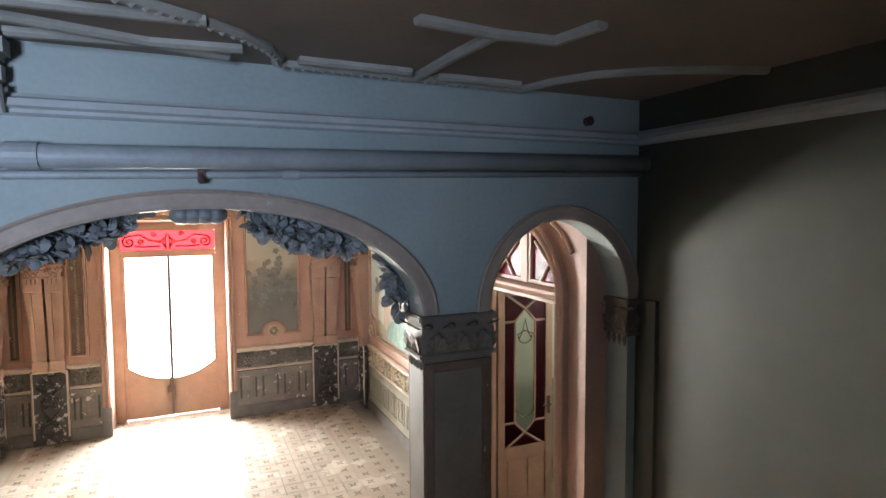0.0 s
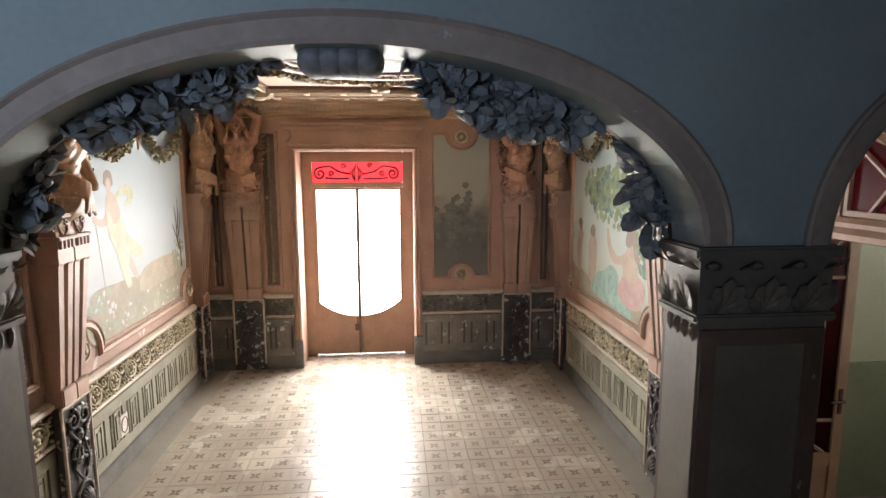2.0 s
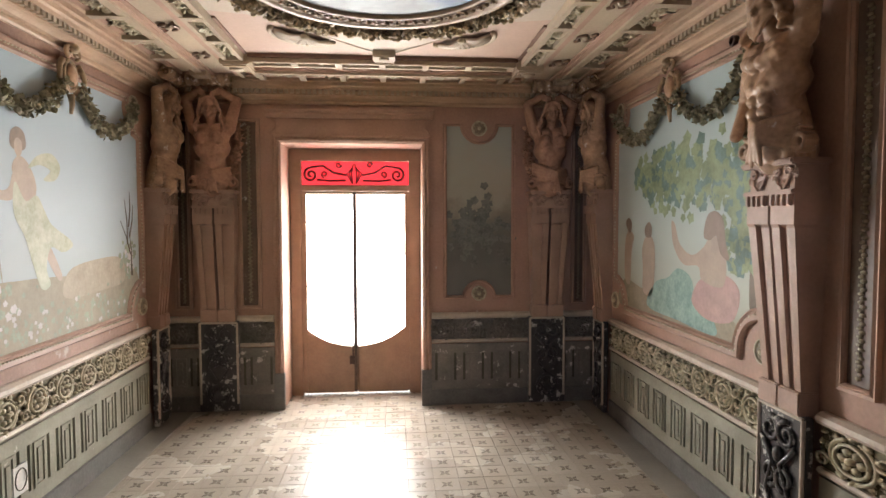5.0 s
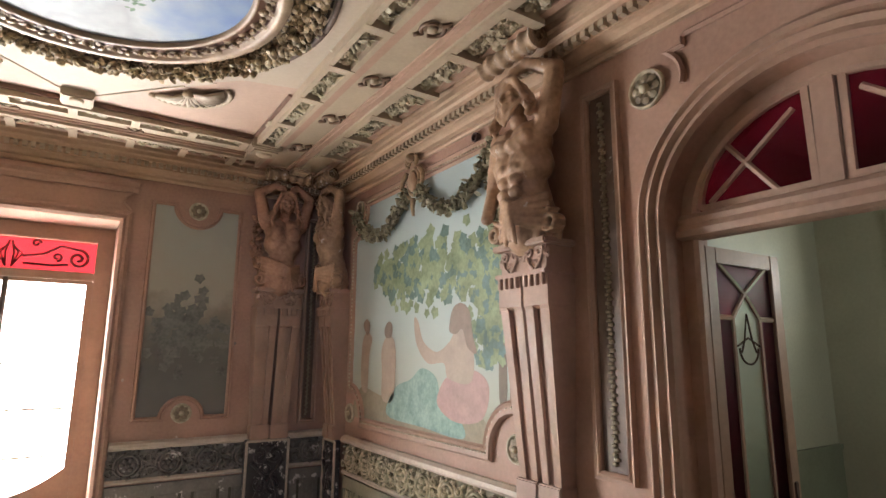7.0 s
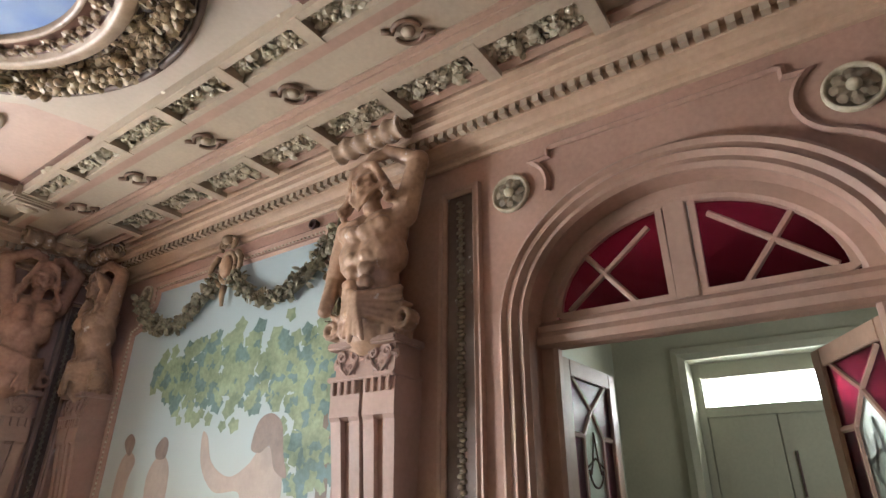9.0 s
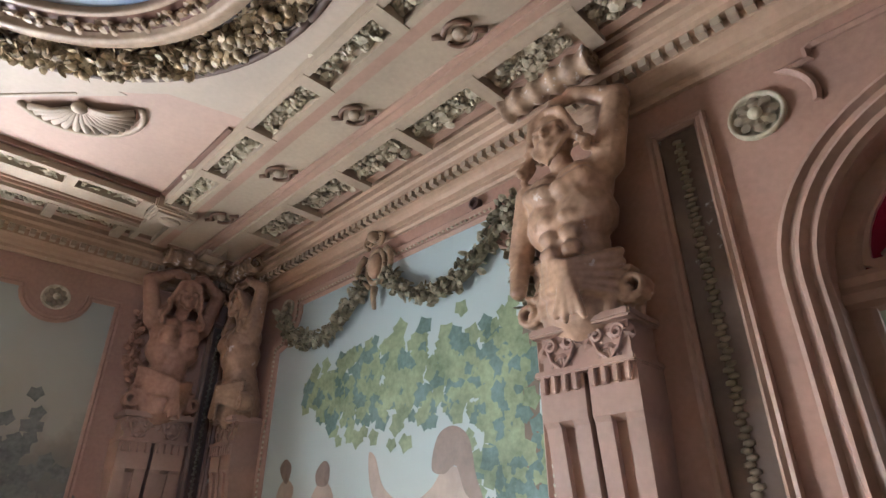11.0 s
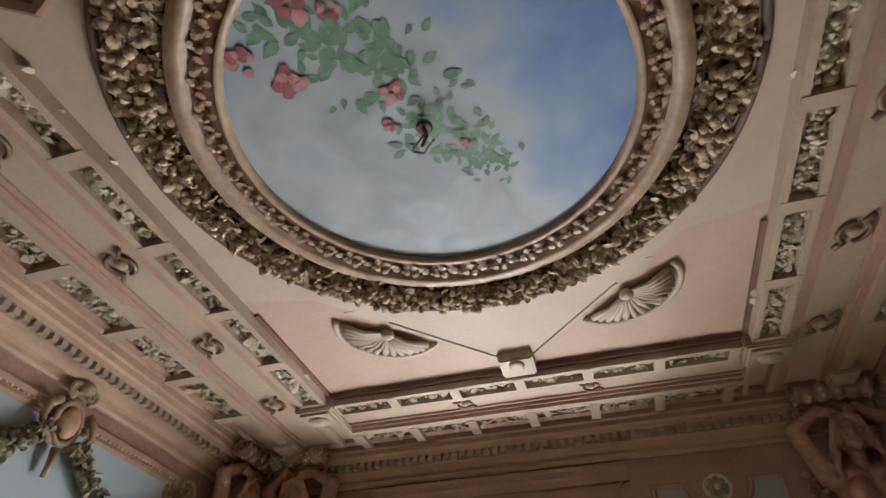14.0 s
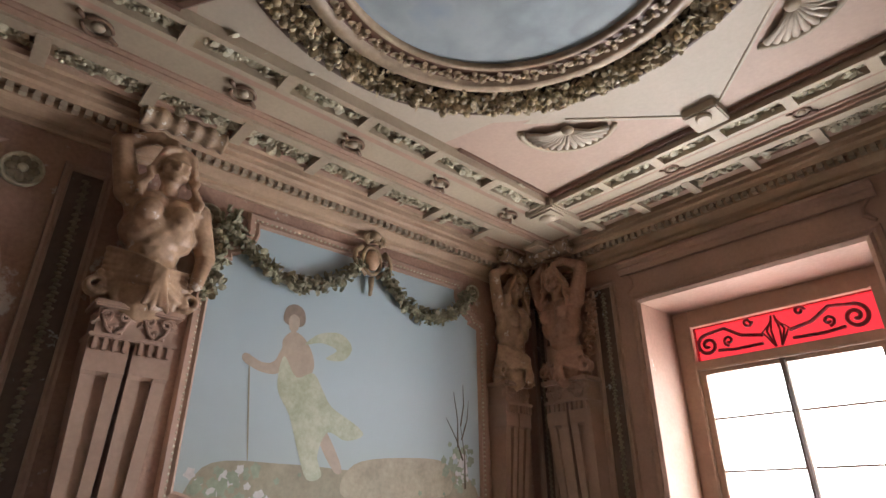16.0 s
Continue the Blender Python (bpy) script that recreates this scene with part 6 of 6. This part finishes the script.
door_leaf("door_leaf", pose(XR + 0.19, DY + DH - 0.035, 0, 0, 0, -2), 1)
door_leaf("door_leaf", pose(XR + 0.19, DY - DH + 0.035, 0, 0, 0, 25), -1)

# ---- corridor behind the door ----
C0, C1 = XR + 0.30, 5.05
for y0, nm in ((5.05, "wall_corridor_side"), (2.75, "wall_corridor_near")):
    bm = bmesh.new()
    box(bm, C0, C1 + 0.8, y0, y0 + 0.1, 0, 3.3)
    tagged(part(nm, bm, CORRIDOR), "pale green painted corridor wall", "wall", kind="structure")
bm = bmesh.new()
prism(bm, [(2.85, 0), (3.40, 0), (3.40, 2.68), (4.47, 2.68), (4.47, 0), (5.05, 0), (5.05, 3.3), (2.85, 3.3)], 0.16, "x", C1)
box(bm, C1 + 0.16, C1 + 0.75, 4.47, 4.57, 0, 2.9)
box(bm, C1 + 0.16, C1 + 0.75, 3.30, 3.40, 0, 2.9)
tagged(part("wall_corridor", bm, CORRIDOR), "pale green painted corridor walls", "wall", kind="structure")
bm = bmesh.new()
box(bm, C0, C1 + 0.8, 2.75, 5.15, 3.3, 3.4)
box(bm, C1 + 0.161, C1 + 0.8, 3.25, 4.57, 2.68, 2.9)
tagged(part("ceiling_corridor", bm, WHITE), "white corridor ceiling", "ceiling", kind="structure")
bm = bmesh.new()
box(bm, C0, C1, 5.03, 5.05, 0, 1.1)
sweep(bm, [(C0, 5.05, 1.12), (C1, 5.05, 1.12)], [(-0.02, 0), (-0.02, 0.03), (0.02, 0.03), (0.02, 0)])
tagged(part("trim_corridor_dado", bm, CORRIDOR_DARK), "grey-green corridor dado", "dado", kind="structure")
bm = bmesh.new()
sweep(bm, [(C1, 3.35, 0), (C1, 3.35, 2.73), (C1, 4.52, 2.73), (C1, 4.52, 0)], [(-0.05, 0), (-0.05, 0.03), (0.0, 0.045), (0.05, 0.03), (0.05, 0)], False, (-1, 0, 0))
tagged(part("trim_corridor_opening", bm, CORRIDOR), "pale green casing round the street door", "moulding", kind="structure")
sd = thing("door_3", "pale green panelled street door under a glazed transom", "door", kind="structure")
SX = C1 + 0.20
bm = bmesh.new()
for y0, y1, z0, z1 in ((3.40, 3.46, 0, 2.68), (4.41, 4.47, 0, 2.68), (3.46, 4.41, 2.56, 2.68), (3.46, 4.41, 2.26, 2.34)):
    box(bm, SX - 0.03, SX + 0.03, y0, y1, z0, z1, 0.005)
part("frame", bm, CORRIDOR, sd)
bm = bmesh.new()
box(bm, SX - 0.005, SX + 0.005, 3.46, 4.41, 2.34, 2.56)
g = part("transom_pane", bm, CLEAR, sd)
g.visible_shadow = False
bm = bmesh.new()
for k in range(2):
    y0 = 3.46 + 0.475 * k
    box(bm, SX - 0.02, SX + 0.02, y0 + 0.003, y0 + 0.472, 0.01, 2.26, 0.005)
    box(bm, SX - 0.032, SX - 0.02, y0 + 0.09, y0 + 0.39, 1.25, 2.02, 0.012)
    box(bm, SX - 0.032, SX - 0.02, y0 + 0.09, y0 + 0.39, 0.2, 1.05, 0.012)
box(bm, SX + 0.021, SX + 0.03, 3.46, 4.41, 0.0, 2.28)
part("panel", bm, CORRIDOR, sd)
bm = bmesh.new()
box(bm, SX - 0.055, SX - 0.02, 3.86, 4.01, 1.42, 1.49, 0.008)
tube(bm, [(SX - 0.03, 3.86, 1.7), (SX - 0.03, 3.86, 2.0)], 0.008)
part("lock", bm, IRON, sd, "dark box lock")
# Unseen frame, added on the solid wall to go with the fill lamp
cw = thing("window_3", "added white frame round the corridor fill lamp, on a solid wall", "window", kind="structure")
bm = bmesh.new()
for x0, x1, z0, z1 in ((3.75, 3.80, 1.55, 2.65), (4.60, 4.65, 1.55, 2.65), (3.80, 4.60, 1.55, 1.60), (3.80, 4.60, 2.60, 2.65)):
    box(bm, x0, x1, 2.85, 2.89, z0, z1, 0.004)
part("frame", bm, WHITE, cw)
bm = bmesh.new()
box(bm, SX + 0.45, SX + 0.5, 2.8, 5.0, 1.8, 3.2)
tagged(part("backdrop_street", bm, SKYGLOW), "bright daylight behind the street door", "backdrop", kind="structure")


# ---- arch wall: bands, capitals, pier panels, foliage ----
def arch_band(cx, zs, rx, rz, foot, label):
    bm = bmesh.new()
    p = arc(cx, zs, rx + 0.045, rz + 0.045, 180, 0, 40)
    sweep(bm, [(u, 2.75, z) for u, z in p], [(-0.045, 0), (-0.045, 0.016), (-0.035, 0.022), (-0.025, 0.012), (0.03, 0.012), (0.045, 0.006), (0.045, 0)])
    return trim("trim_arch_band", bm, BAND, label)


arch_band((AX0 + AX1) / 2, 2.42, (AX1 - AX0) / 2, 0.59, 0, "pale flat band round the wide arch")
arch_band((BX0 + BX1) / 2, 2.40, (BX1 - BX0) / 2, 0.54, 0, "tan flat band round the narrow arch")


def pier_capital(x0, x1, label):
    t = thing("pier_capital", label, "capital", None, "carved capitals of the arches")
    bm = bmesh.new()
    box(bm, x0 - 0.035, x1 + 0.035, 2.715, 2.985, 2.375, 2.415, 0.008)
    box(bm, x0 - 0.012, x1 + 0.012, 2.738, 2.962, 2.20, 2.375)
    box(bm, x0 - 0.03, x1 + 0.03, 2.72, 2.98, 2.17, 2.20, 0.008)
    part("block", bm, PIERPAINT, t)
    ms = []
    n = max(1, round((x1 - x0) / 0.14))
    def clump(px, py, ang):
        base = Matrix.Translation((px, py, 2.21)) @ Matrix.Rotation(ang, 4, "Z")
        for k in range(5):
            ms.append(base @ Euler((radians(112), (k - 2) * 0.5, 0)).to_matrix().to_4x4() @ Matrix.Diagonal((0.075, 0.12 - 0.018 * abs(k - 2), 0.05, 1)))
        for k in (-1, 1):
            ms.append(base @ Matrix.Translation((k * 0.045, -0.01, 0.13)) @ Euler((radians(150), 0, k * 0.5)).to_matrix().to_4x4() @ Matrix.Scale(0.06, 4))
    for k in range(n):
        clump(x0 + (x1 - x0) * (k + 0.5) / n, 2.742, 0)
        clump(x0 + (x1 - x0) * (k + 0.5) / n, 2.958, math.pi)
    for k in range(2):
        y = 2.80 + 0.10 * k
        clump(x0 - 0.008, y, -math.pi / 2)
        clump(x1 + 0.008, y, math.pi / 2)
    scatter("acanthus_leaf", LEAF, ms, PIERPAINT, t)
    for k in range(4):
        y = 2.775 + 0.05 * k
        for x in (x0, x1):
            bm = bmesh.new()
            lathe(bm, [(0.003, 0.0), (0.016, 0.03), (0.018, 0.055), (0.010, 0.075)], 8, Matrix.Translation((x, y, 2.095)))
            part("drop", bm, PIERPAINT, t)
    return t


pier_capital(AX1, BX0, "grey carved leaf capital on the pier between the arches")
pier_capital(-1.47, AX0, "grey carved leaf capital on the side pier")
pier_capital(BX1, 2.70, "dark carved leaf capital at the wall")
for x0, x1, lab in ((AX1, BX0, "grey painted pier panel edged in brown"), (-1.47, AX0, "grey painted pier panel edged in brown")):
    t = thing("pier_panel", lab, "panel", kind="structure")
    bm = bmesh.new()
    box(bm, x0 - 0.004, x1 + 0.004, 2.744, 2.956, 0, 2.17)
    part("pier_face", bm, PIERPAINT, t)
    bm = bmesh.new()
    sweep(bm, [(x0 + 0.03, 2.744, 0), (x0 + 0.03, 2.744, 2.12), (x1 - 0.03, 2.744, 2.12), (x1 - 0.03, 2.744, 0)], [(-0.028, 0), (-0.028, 0.014), (0.02, 0.02), (0.028, 0.004), (0.028, 0)])
    part("edge_band", bm, BROWNPAINT, t)

# keystone corbel and leaf swags under the wide arch
key = thing("keystone_corbel", "rounded grey plaster corbel at the crown of the arch", "ornament")
bm = bmesh.new()
for k, (dx, r) in enumerate(((-0.075, 0.055), (-0.025, 0.065), (0.03, 0.065), (0.08, 0.055))):
    ball(bm, (0.06 + dx, 2.90, 2.985), (r, 0.11, 0.05), 3)
part("lobe", bm, SLATELEAF, key, smooth=True)


def leaf_swag(path, r, label, seed, n_per=420, leaf=(0.06, 0.10)):
    return garland(None, path, r, label, n_per, SLATELEAF, leaf, seed, "slate leaf swags in the arch")


leaf_swag([(0.29, 3.0, 3.01), (0.38, 3.0, 2.955), (0.50, 2.98, 2.89), (0.62, 2.97, 2.855), (0.74, 2.97, 2.84), (0.86, 2.98, 2.85)], 0.072, "slate-blue plaster leaf swag under the arch", 31)
leaf_swag([(-0.24, 3.0, 3.01), (-0.33, 3.0, 2.955), (-0.45, 2.98, 2.89), (-0.57, 2.97, 2.85), (-0.68, 2.97, 2.835), (-0.80, 2.98, 2.845)], 0.072, "slate-blue plaster leaf swag under the arch", 32)
leaf_swag([(1.06, 3.02, 2.82), (1.10, 3.02, 2.70), (1.12, 3.03, 2.58), (1.14, 3.03, 2.47)], 0.065, "dark plaster leaf drop beside the pier", 33)
leaf_swag([(-0.91, 3.02, 2.80), (-0.95, 3.02, 2.69), (-0.97, 3.03, 2.58), (-0.99, 3.03, 2.47)], 0.065, "dark plaster leaf drop beside the pier", 34)

# ---- hall: mouldings, pipes, steps ----
HZ = 3.70
bm = bmesh.new()
rail = [(-0.045, 0), (-0.045, 0.02), (-0.03, 0.03), (-0.02, 0.05), (0.01, 0.055), (0.02, 0.035), (0.035, 0.03), (0.045, 0.012), (0.045, 0)]
sweep(bm, [(-3.3, 2.75, 3.425), (2.70, 2.75, 3.455)], rail)
sweep(bm, [(2.70, 2.75, 3.455), (2.70, -3.2, 3.455)], rail, False, (-1, 0, 0))
trim("trim_picture_rail", bm, mat("pale_rail_paint", (0.40, 0.42, 0.42), 0.6, 0.15, 5.0, 0.15), "pale grey moulded picture rail round the hall")
pipe = thing("large_pipe", "grey painted drain pipe along the hall wall", "pipe")
bm = bmesh.new()
tube(bm, [(-3.2, 2.68, 3.172), (2.69, 2.68, 3.292)], 0.050, 16)
part("pipe_run", bm, GREYPIPE, pipe, smooth=True)
bm = bmesh.new()
tube(bm, [(-0.64, 2.68, 3.224), (-0.53, 2.68, 3.226)], 0.057, 16)
part("socket", bm, GREYPIPE, pipe)
bm = bmesh.new()
for x in (-1.6, 1.9):
    box(bm, x - 0.015, x + 0.015, 2.66, 2.75, 3.22 + 0.02 * x, 3.24 + 0.02 * x)
part("bracket", bm, GREYPIPE, pipe)
pipe2 = thing("thin_pipe", "thin grey water pipe under the drain pipe", "pipe")
bm = bmesh.new()
tube(bm, [(-3.2, 2.722, 3.090), (2.69, 2.722, 3.228)], 0.019, 12)
part("pipe_run", bm, GREYPIPE, pipe2, smooth=True)
bm = bmesh.new()
box(bm, 0.06, 0.095, 2.69, 2.75, 3.125, 3.195, 0.006)
tube(bm, [(0.075, 2.70, 3.17), (0.08, 2.68, 3.13)], 0.012, 6)
part("clip", bm, IRON, pipe2, "rusty pipe clip")
bm = bmesh.new()
tube(bm, [(0.44, 2.722, 3.175), (0.52, 2.722, 3.177)], 0.024, 12)
part("coupling", bm, GREYPIPE, pipe2)
ins = thing("insulator_knob", "black insulator knob above the picture rail", "knob")
bm = bmesh.new()
lathe(bm, [(0.018, 0), (0.026, 0.012), (0.018, 0.024), (0.028, 0.036), (0.028, 0.05)], 14, Matrix.Translation((2.27, 2.75, 3.54)) @ FRONT)
part("knob", bm, IRON, ins)
br = thing("corbel_bracket", "grey fluted plaster corbel under the hall ceiling", "bracket")
bm = bmesh.new()
box(bm, -0.80, -0.62, 2.60, 2.75, 3.60, 3.70, 0.02)
box(bm, -0.78, -0.64, 2.65, 2.75, 3.50, 3.60, 0.02)
part("block", bm, HALLMOULD, br)
bm = bmesh.new()
for k in range(4):
    tube(bm, [(-0.765 + 0.037 * k, 2.66, 3.50), (-0.765 + 0.037 * k, 2.70, 3.40)], 0.016, 6)
part("flute", bm, HALLMOULD, br)


def rope(path, r=0.032):
    """A ceiling moulding with a twisted edge."""
    bm = bmesh.new()
    tube(bm, path, r, 8)
    P = [Vector(p) for p in path]
    for a, b in zip(P, P[1:]):
        n = max(1, int((b - a).length / 0.045))
        for i in range(n):
            q = a.lerp(b, (i + 0.5) / n)
            ball(bm, (q.x, q.y, q.z - r * 0.5), (r * 0.62, r * 0.62, r * 0.75), 1)
    return bm


hall_lines = [[(0.42, 2.66, HZ), (0.80, 2.66, HZ), (1.15, 2.67, HZ), (1.78, 2.70, HZ)],
              [(0.42, 2.66, HZ), (0.40, 2.55, HZ), (0.34, 2.42, HZ), (0.22, 2.28, HZ), (0.05, 2.14, HZ), (-0.15, 2.02, HZ), (-0.4, 1.95, HZ)]]
for path in hall_lines:
    trim("trim_rope", rope(path), HALLMOULD, "grey plaster rope moulding on the hall ceiling")
flat = [[(1.12, 2.66, HZ), (1.13, 2.2, HZ), (1.15, 1.88, HZ), (1.42, 1.86, HZ), (1.46, 1.62, HZ)], [(0.5, 2.56, HZ), (1.05, 2.57, HZ)], [(1.2, 2.60, HZ), (1.7, 2.60, HZ)], [(1.15, 1.88, HZ), (0.8, 1.84, HZ)],
        [(1.78, 2.70, HZ), (1.84, 2.45, HZ), (1.95, 2.25, HZ), (2.15, 2.08, HZ), (2.4, 1.95, HZ), (2.68, 1.85, HZ)], [(-0.6, 2.58, HZ), (0.25, 2.48, HZ)], [(-0.65, 2.35, HZ), (0.2, 2.62, HZ)], [(-0.7, 2.2, HZ), (0.1, 2.16, HZ)]]
for path in flat:
    bm = bmesh.new()
    sweep(bm, path, [(-0.03, 0), (-0.03, 0.02), (-0.012, 0.032), (0.012, 0.032), (0.03, 0.02), (0.03, 0)], False, (0, 0, -1))
    trim("trim_hall_ceiling", bm, HALLMOULD, "grey plaster moulding on the hall ceiling")
bm = bmesh.new()
sweep(bm, [(2.70, 2.60, 0), (2.70, 2.60, 2.42)], [(-0.05, 0), (-0.05, 0.015), (0.04, 0.02), (0.05, 0)], False, (-1, 0, 0))
trim("trim_hall_pilaster", bm, OLIVE, "flat olive pilaster strip beside the arch")

steps = thing("hall_steps", "grey stone steps down from the hall landing", "steps")
STONE = mat("grey_stone_step", (0.30, 0.28, 0.25), 0.5, 0.25, 5, 0.2)
bm = bmesh.new()
box(bm, -3.3, 2.70, -3.2, 0.2, 0.0, 1.19)
part("landing", bm, STONE, steps)
for k in range(6):
    bm = bmesh.new()
    box(bm, -1.3, 2.70, 0.2 + 0.36 * k, 0.2 + 0.36 * (k + 1), 0.0, 1.02 - 0.17 * k, 0.008)
    part("step", bm, STONE, steps)

# ---- white plate on the dado ----
plate = thing("white_plate", "chipped white cover plate on the green dado", "plate", on_left(6.08, 0.40, 0.026))
bm = bmesh.new()
box(bm, -0.075, 0.075, -0.012, 0, -0.10, 0.10, 0.006)
part("cover", bm, WHITE, plate)
bm = bmesh.new()
tube(bm, [(0.055 * math.cos(2 * math.pi * i / 16), -0.014, 0.07 * math.sin(2 * math.pi * i / 16)) for i in range(17)], 0.004, 5)
part("crack_ring", bm, SLOT, plate)


# ---- unseen hall window, added for the fill lamp, and floor border ----
hw = thing("window_2", "added unseen tall hall window behind the cool fill lamp", "window", kind="structure")
bm = bmesh.new()
for x0, x1, z0, z1 in ((-2.9, -2.84, 1.8, 3.4), (-1.96, -1.9, 1.8, 3.4), (-2.84, -1.96, 1.8, 1.86), (-2.84, -1.96, 3.34, 3.4), (-2.42, -2.38, 1.86, 3.34)):
    box(bm, x0, x1, -3.32, -3.26, z0, z1, 0.005)
part("frame", bm, WHITE, hw)
bm = bmesh.new()
box(bm, -2.85, -1.95, -3.295, -3.285, 1.85, 3.35)
g = part("glass_pane", bm, CLEAR, hw)
g.visible_shadow = False
for x0, x1, nm in ((XL, XL + 0.27, "floor_border_left"), (XR - 0.27, XR, "floor_border_right")):
    bm = bmesh.new()
    box(bm, x0, x1, 2.95, Y1, -0.004, 0.003)
    tagged(part(nm, bm, mat("grey_cement_border", (0.27, 0.25, 0.215), 0.5, 0.2, 3.0, 0.1)), "plain grey cement border along the wall", "floor", kind="structure")


# ---- floor tiles ----
def tile_material():
    m = bpy.data.materials.new("star_motif_cement_tile")
    m.use_nodes = True
    nt = m.node_tree
    n, l = nt.nodes, nt.links
    b = n["Principled BSDF"]
    geo = n.new("ShaderNodeNewGeometry")
    sep = n.new("ShaderNodeSeparateXYZ")
    l.new(geo.outputs["Position"], sep.inputs[0])

    def math_node(op, a, c=None, d=None):
        k = n.new("ShaderNodeMath")
        k.operation = op
        for i, v in enumerate((a, c, d)):
            if v is None:
                continue
            if isinstance(v, (int, float)):
                k.inputs[i].default_value = v
            else:
                l.new(v, k.inputs[i])
        return k.outputs[0]

    def cell(sock, off):
        f = math_node("FRACT", math_node("MULTIPLY_ADD", sock, 5.0, off))
        return math_node("ABSOLUTE", math_node("SUBTRACT", f, 0.5))

    u, v = cell(sep.outputs[0], 0.65), cell(sep.outputs[1], 0.45)
    # a four-pointed star with concave sides, round the middle of each tile
    prod = math_node("MULTIPLY", math_node("MAXIMUM", u, v), 1.0)
    pinch = math_node("MULTIPLY_ADD", math_node("MINIMUM", u, v), -0.45, prod)
    star = math_node("LESS_THAN", pinch, 0.125)
    core = math_node("LESS_THAN", math_node("MAXIMUM", u, v), 0.22)
    star = math_node("MULTIPLY", star, core)
    gap = math_node("GREATER_THAN", math_node("MINIMUM", u, v), 0.012)
    star = math_node("MULTIPLY", star, gap)
    big = n.new("ShaderNodeTexNoise")
    big.inputs["Scale"].default_value, big.inputs["Detail"].default_value = 1.6, 8
    l.new(geo.outputs["Position"], big.inputs["Vector"])
    fine = n.new("ShaderNodeTexNoise")
    fine.inputs["Scale"].default_value, fine.inputs["Detail"].default_value = 55, 4
    l.new(geo.outputs["Position"], fine.inputs["Vector"])
    rp = n.new("ShaderNodeValToRGB")
    rp.color_ramp.elements[0].position, rp.color_ramp.elements[1].position = 0.3, 0.7
    rp.color_ramp.elements[0].color, rp.color_ramp.elements[1].color = (0.32, 0.275, 0.225, 1), (0.46, 0.41, 0.35, 1)
    mixv = math_node("MULTIPLY_ADD", fine.outputs[0], 0.3, math_node("MULTIPLY", big.outputs[0], 0.7))
    l.new(mixv, rp.inputs[0])
    oi = n.new("ShaderNodeObjectInfo")
    hs = n.new("ShaderNodeHueSaturation")
    l.new(math_node("MULTIPLY_ADD", oi.outputs["Random"], 0.16, 0.92), hs.inputs["Value"])
    l.new(rp.outputs[0], hs.inputs["Color"])
    mx = n.new("ShaderNodeMix")
    mx.data_type = "RGBA"
    l.new(math_node("MULTIPLY", star, math_node("MULTIPLY_ADD", big.outputs[0], 0.8, 0.5)), mx.inputs["Factor"])
    l.new(hs.outputs[0], mx.inputs["A"])
    mx.inputs["B"].default_value = (0.13, 0.105, 0.085, 1)
    l.new(mx.outputs["Result"], b.inputs["Base Color"])
    l.new(math_node("MULTIPLY_ADD", big.outputs[0], 0.24, 0.14), b.inputs["Roughness"])
    bp = n.new("ShaderNodeBump")
    bp.inputs["Strength"].default_value, bp.inputs["Distance"].default_value = 0.06, 0.004
    l.new(mixv, bp.inputs["Height"])
    l.new(bp.outputs[0], b.inputs["Normal"])
    return m


TILE = tile_material()
tile_bm = bmesh.new()
h = 0.0988
base_v = [tile_bm.verts.new((x, y, -0.006)) for x, y in ((-h, -h), (h, -h), (h, h), (-h, h))]
top_v = [tile_bm.verts.new((x * 0.985, y * 0.985, 0)) for x, y in ((-h, -h), (h, -h), (h, h), (-h, h))]
tile_bm.faces.new(top_v)
for i in range(4):
    tile_bm.faces.new((base_v[i], base_v[(i + 1) % 4], top_v[(i + 1) % 4], top_v[i]))
tile_me = bpy.data.meshes.new("tile")
tile_bm.to_mesh(tile_me)
tile_bm.free()
tile_me.materials.append(TILE)
floor_ob = bpy.data.objects["floor"]
rt = random.Random(2)
tv = [tuple(v.co) for v in tile_me.vertices]
tf = [tuple(p.vertices) for p in tile_me.polygons]
rest = []
count = 0
for j in range(40):
    for i in range(28):
        x, y = -2.33 + 0.2 * i + 0.10, 1.71 + 0.2 * j + 0.10
        if x > 2.75 or (y > Y1 and not WX0 - 0.1 < x < WX1 + 0.1) or y > 9.4 or (y > 2.6 and x > 2.60 and not DY - DH < y < DY + DH):
            continue
        m = Matrix.Translation((x, y, rt.uniform(-0.0012, 0.0))) @ Euler((rt.gauss(0, 0.003), rt.gauss(0, 0.003), 0)).to_matrix().to_4x4()
        if -1.35 < x < 1.65 and 5.3 < y < 9.3 and count < 300:
            o = new("tile", tile_me)
            o.parent = floor_ob
            o.matrix_basis = m
            count += 1
        else:
            rest.append(m)
scatter("tile_field", (tv, tf), rest, TILE, floor_ob, "worn cement tiles with small star motifs", False, "stuff")
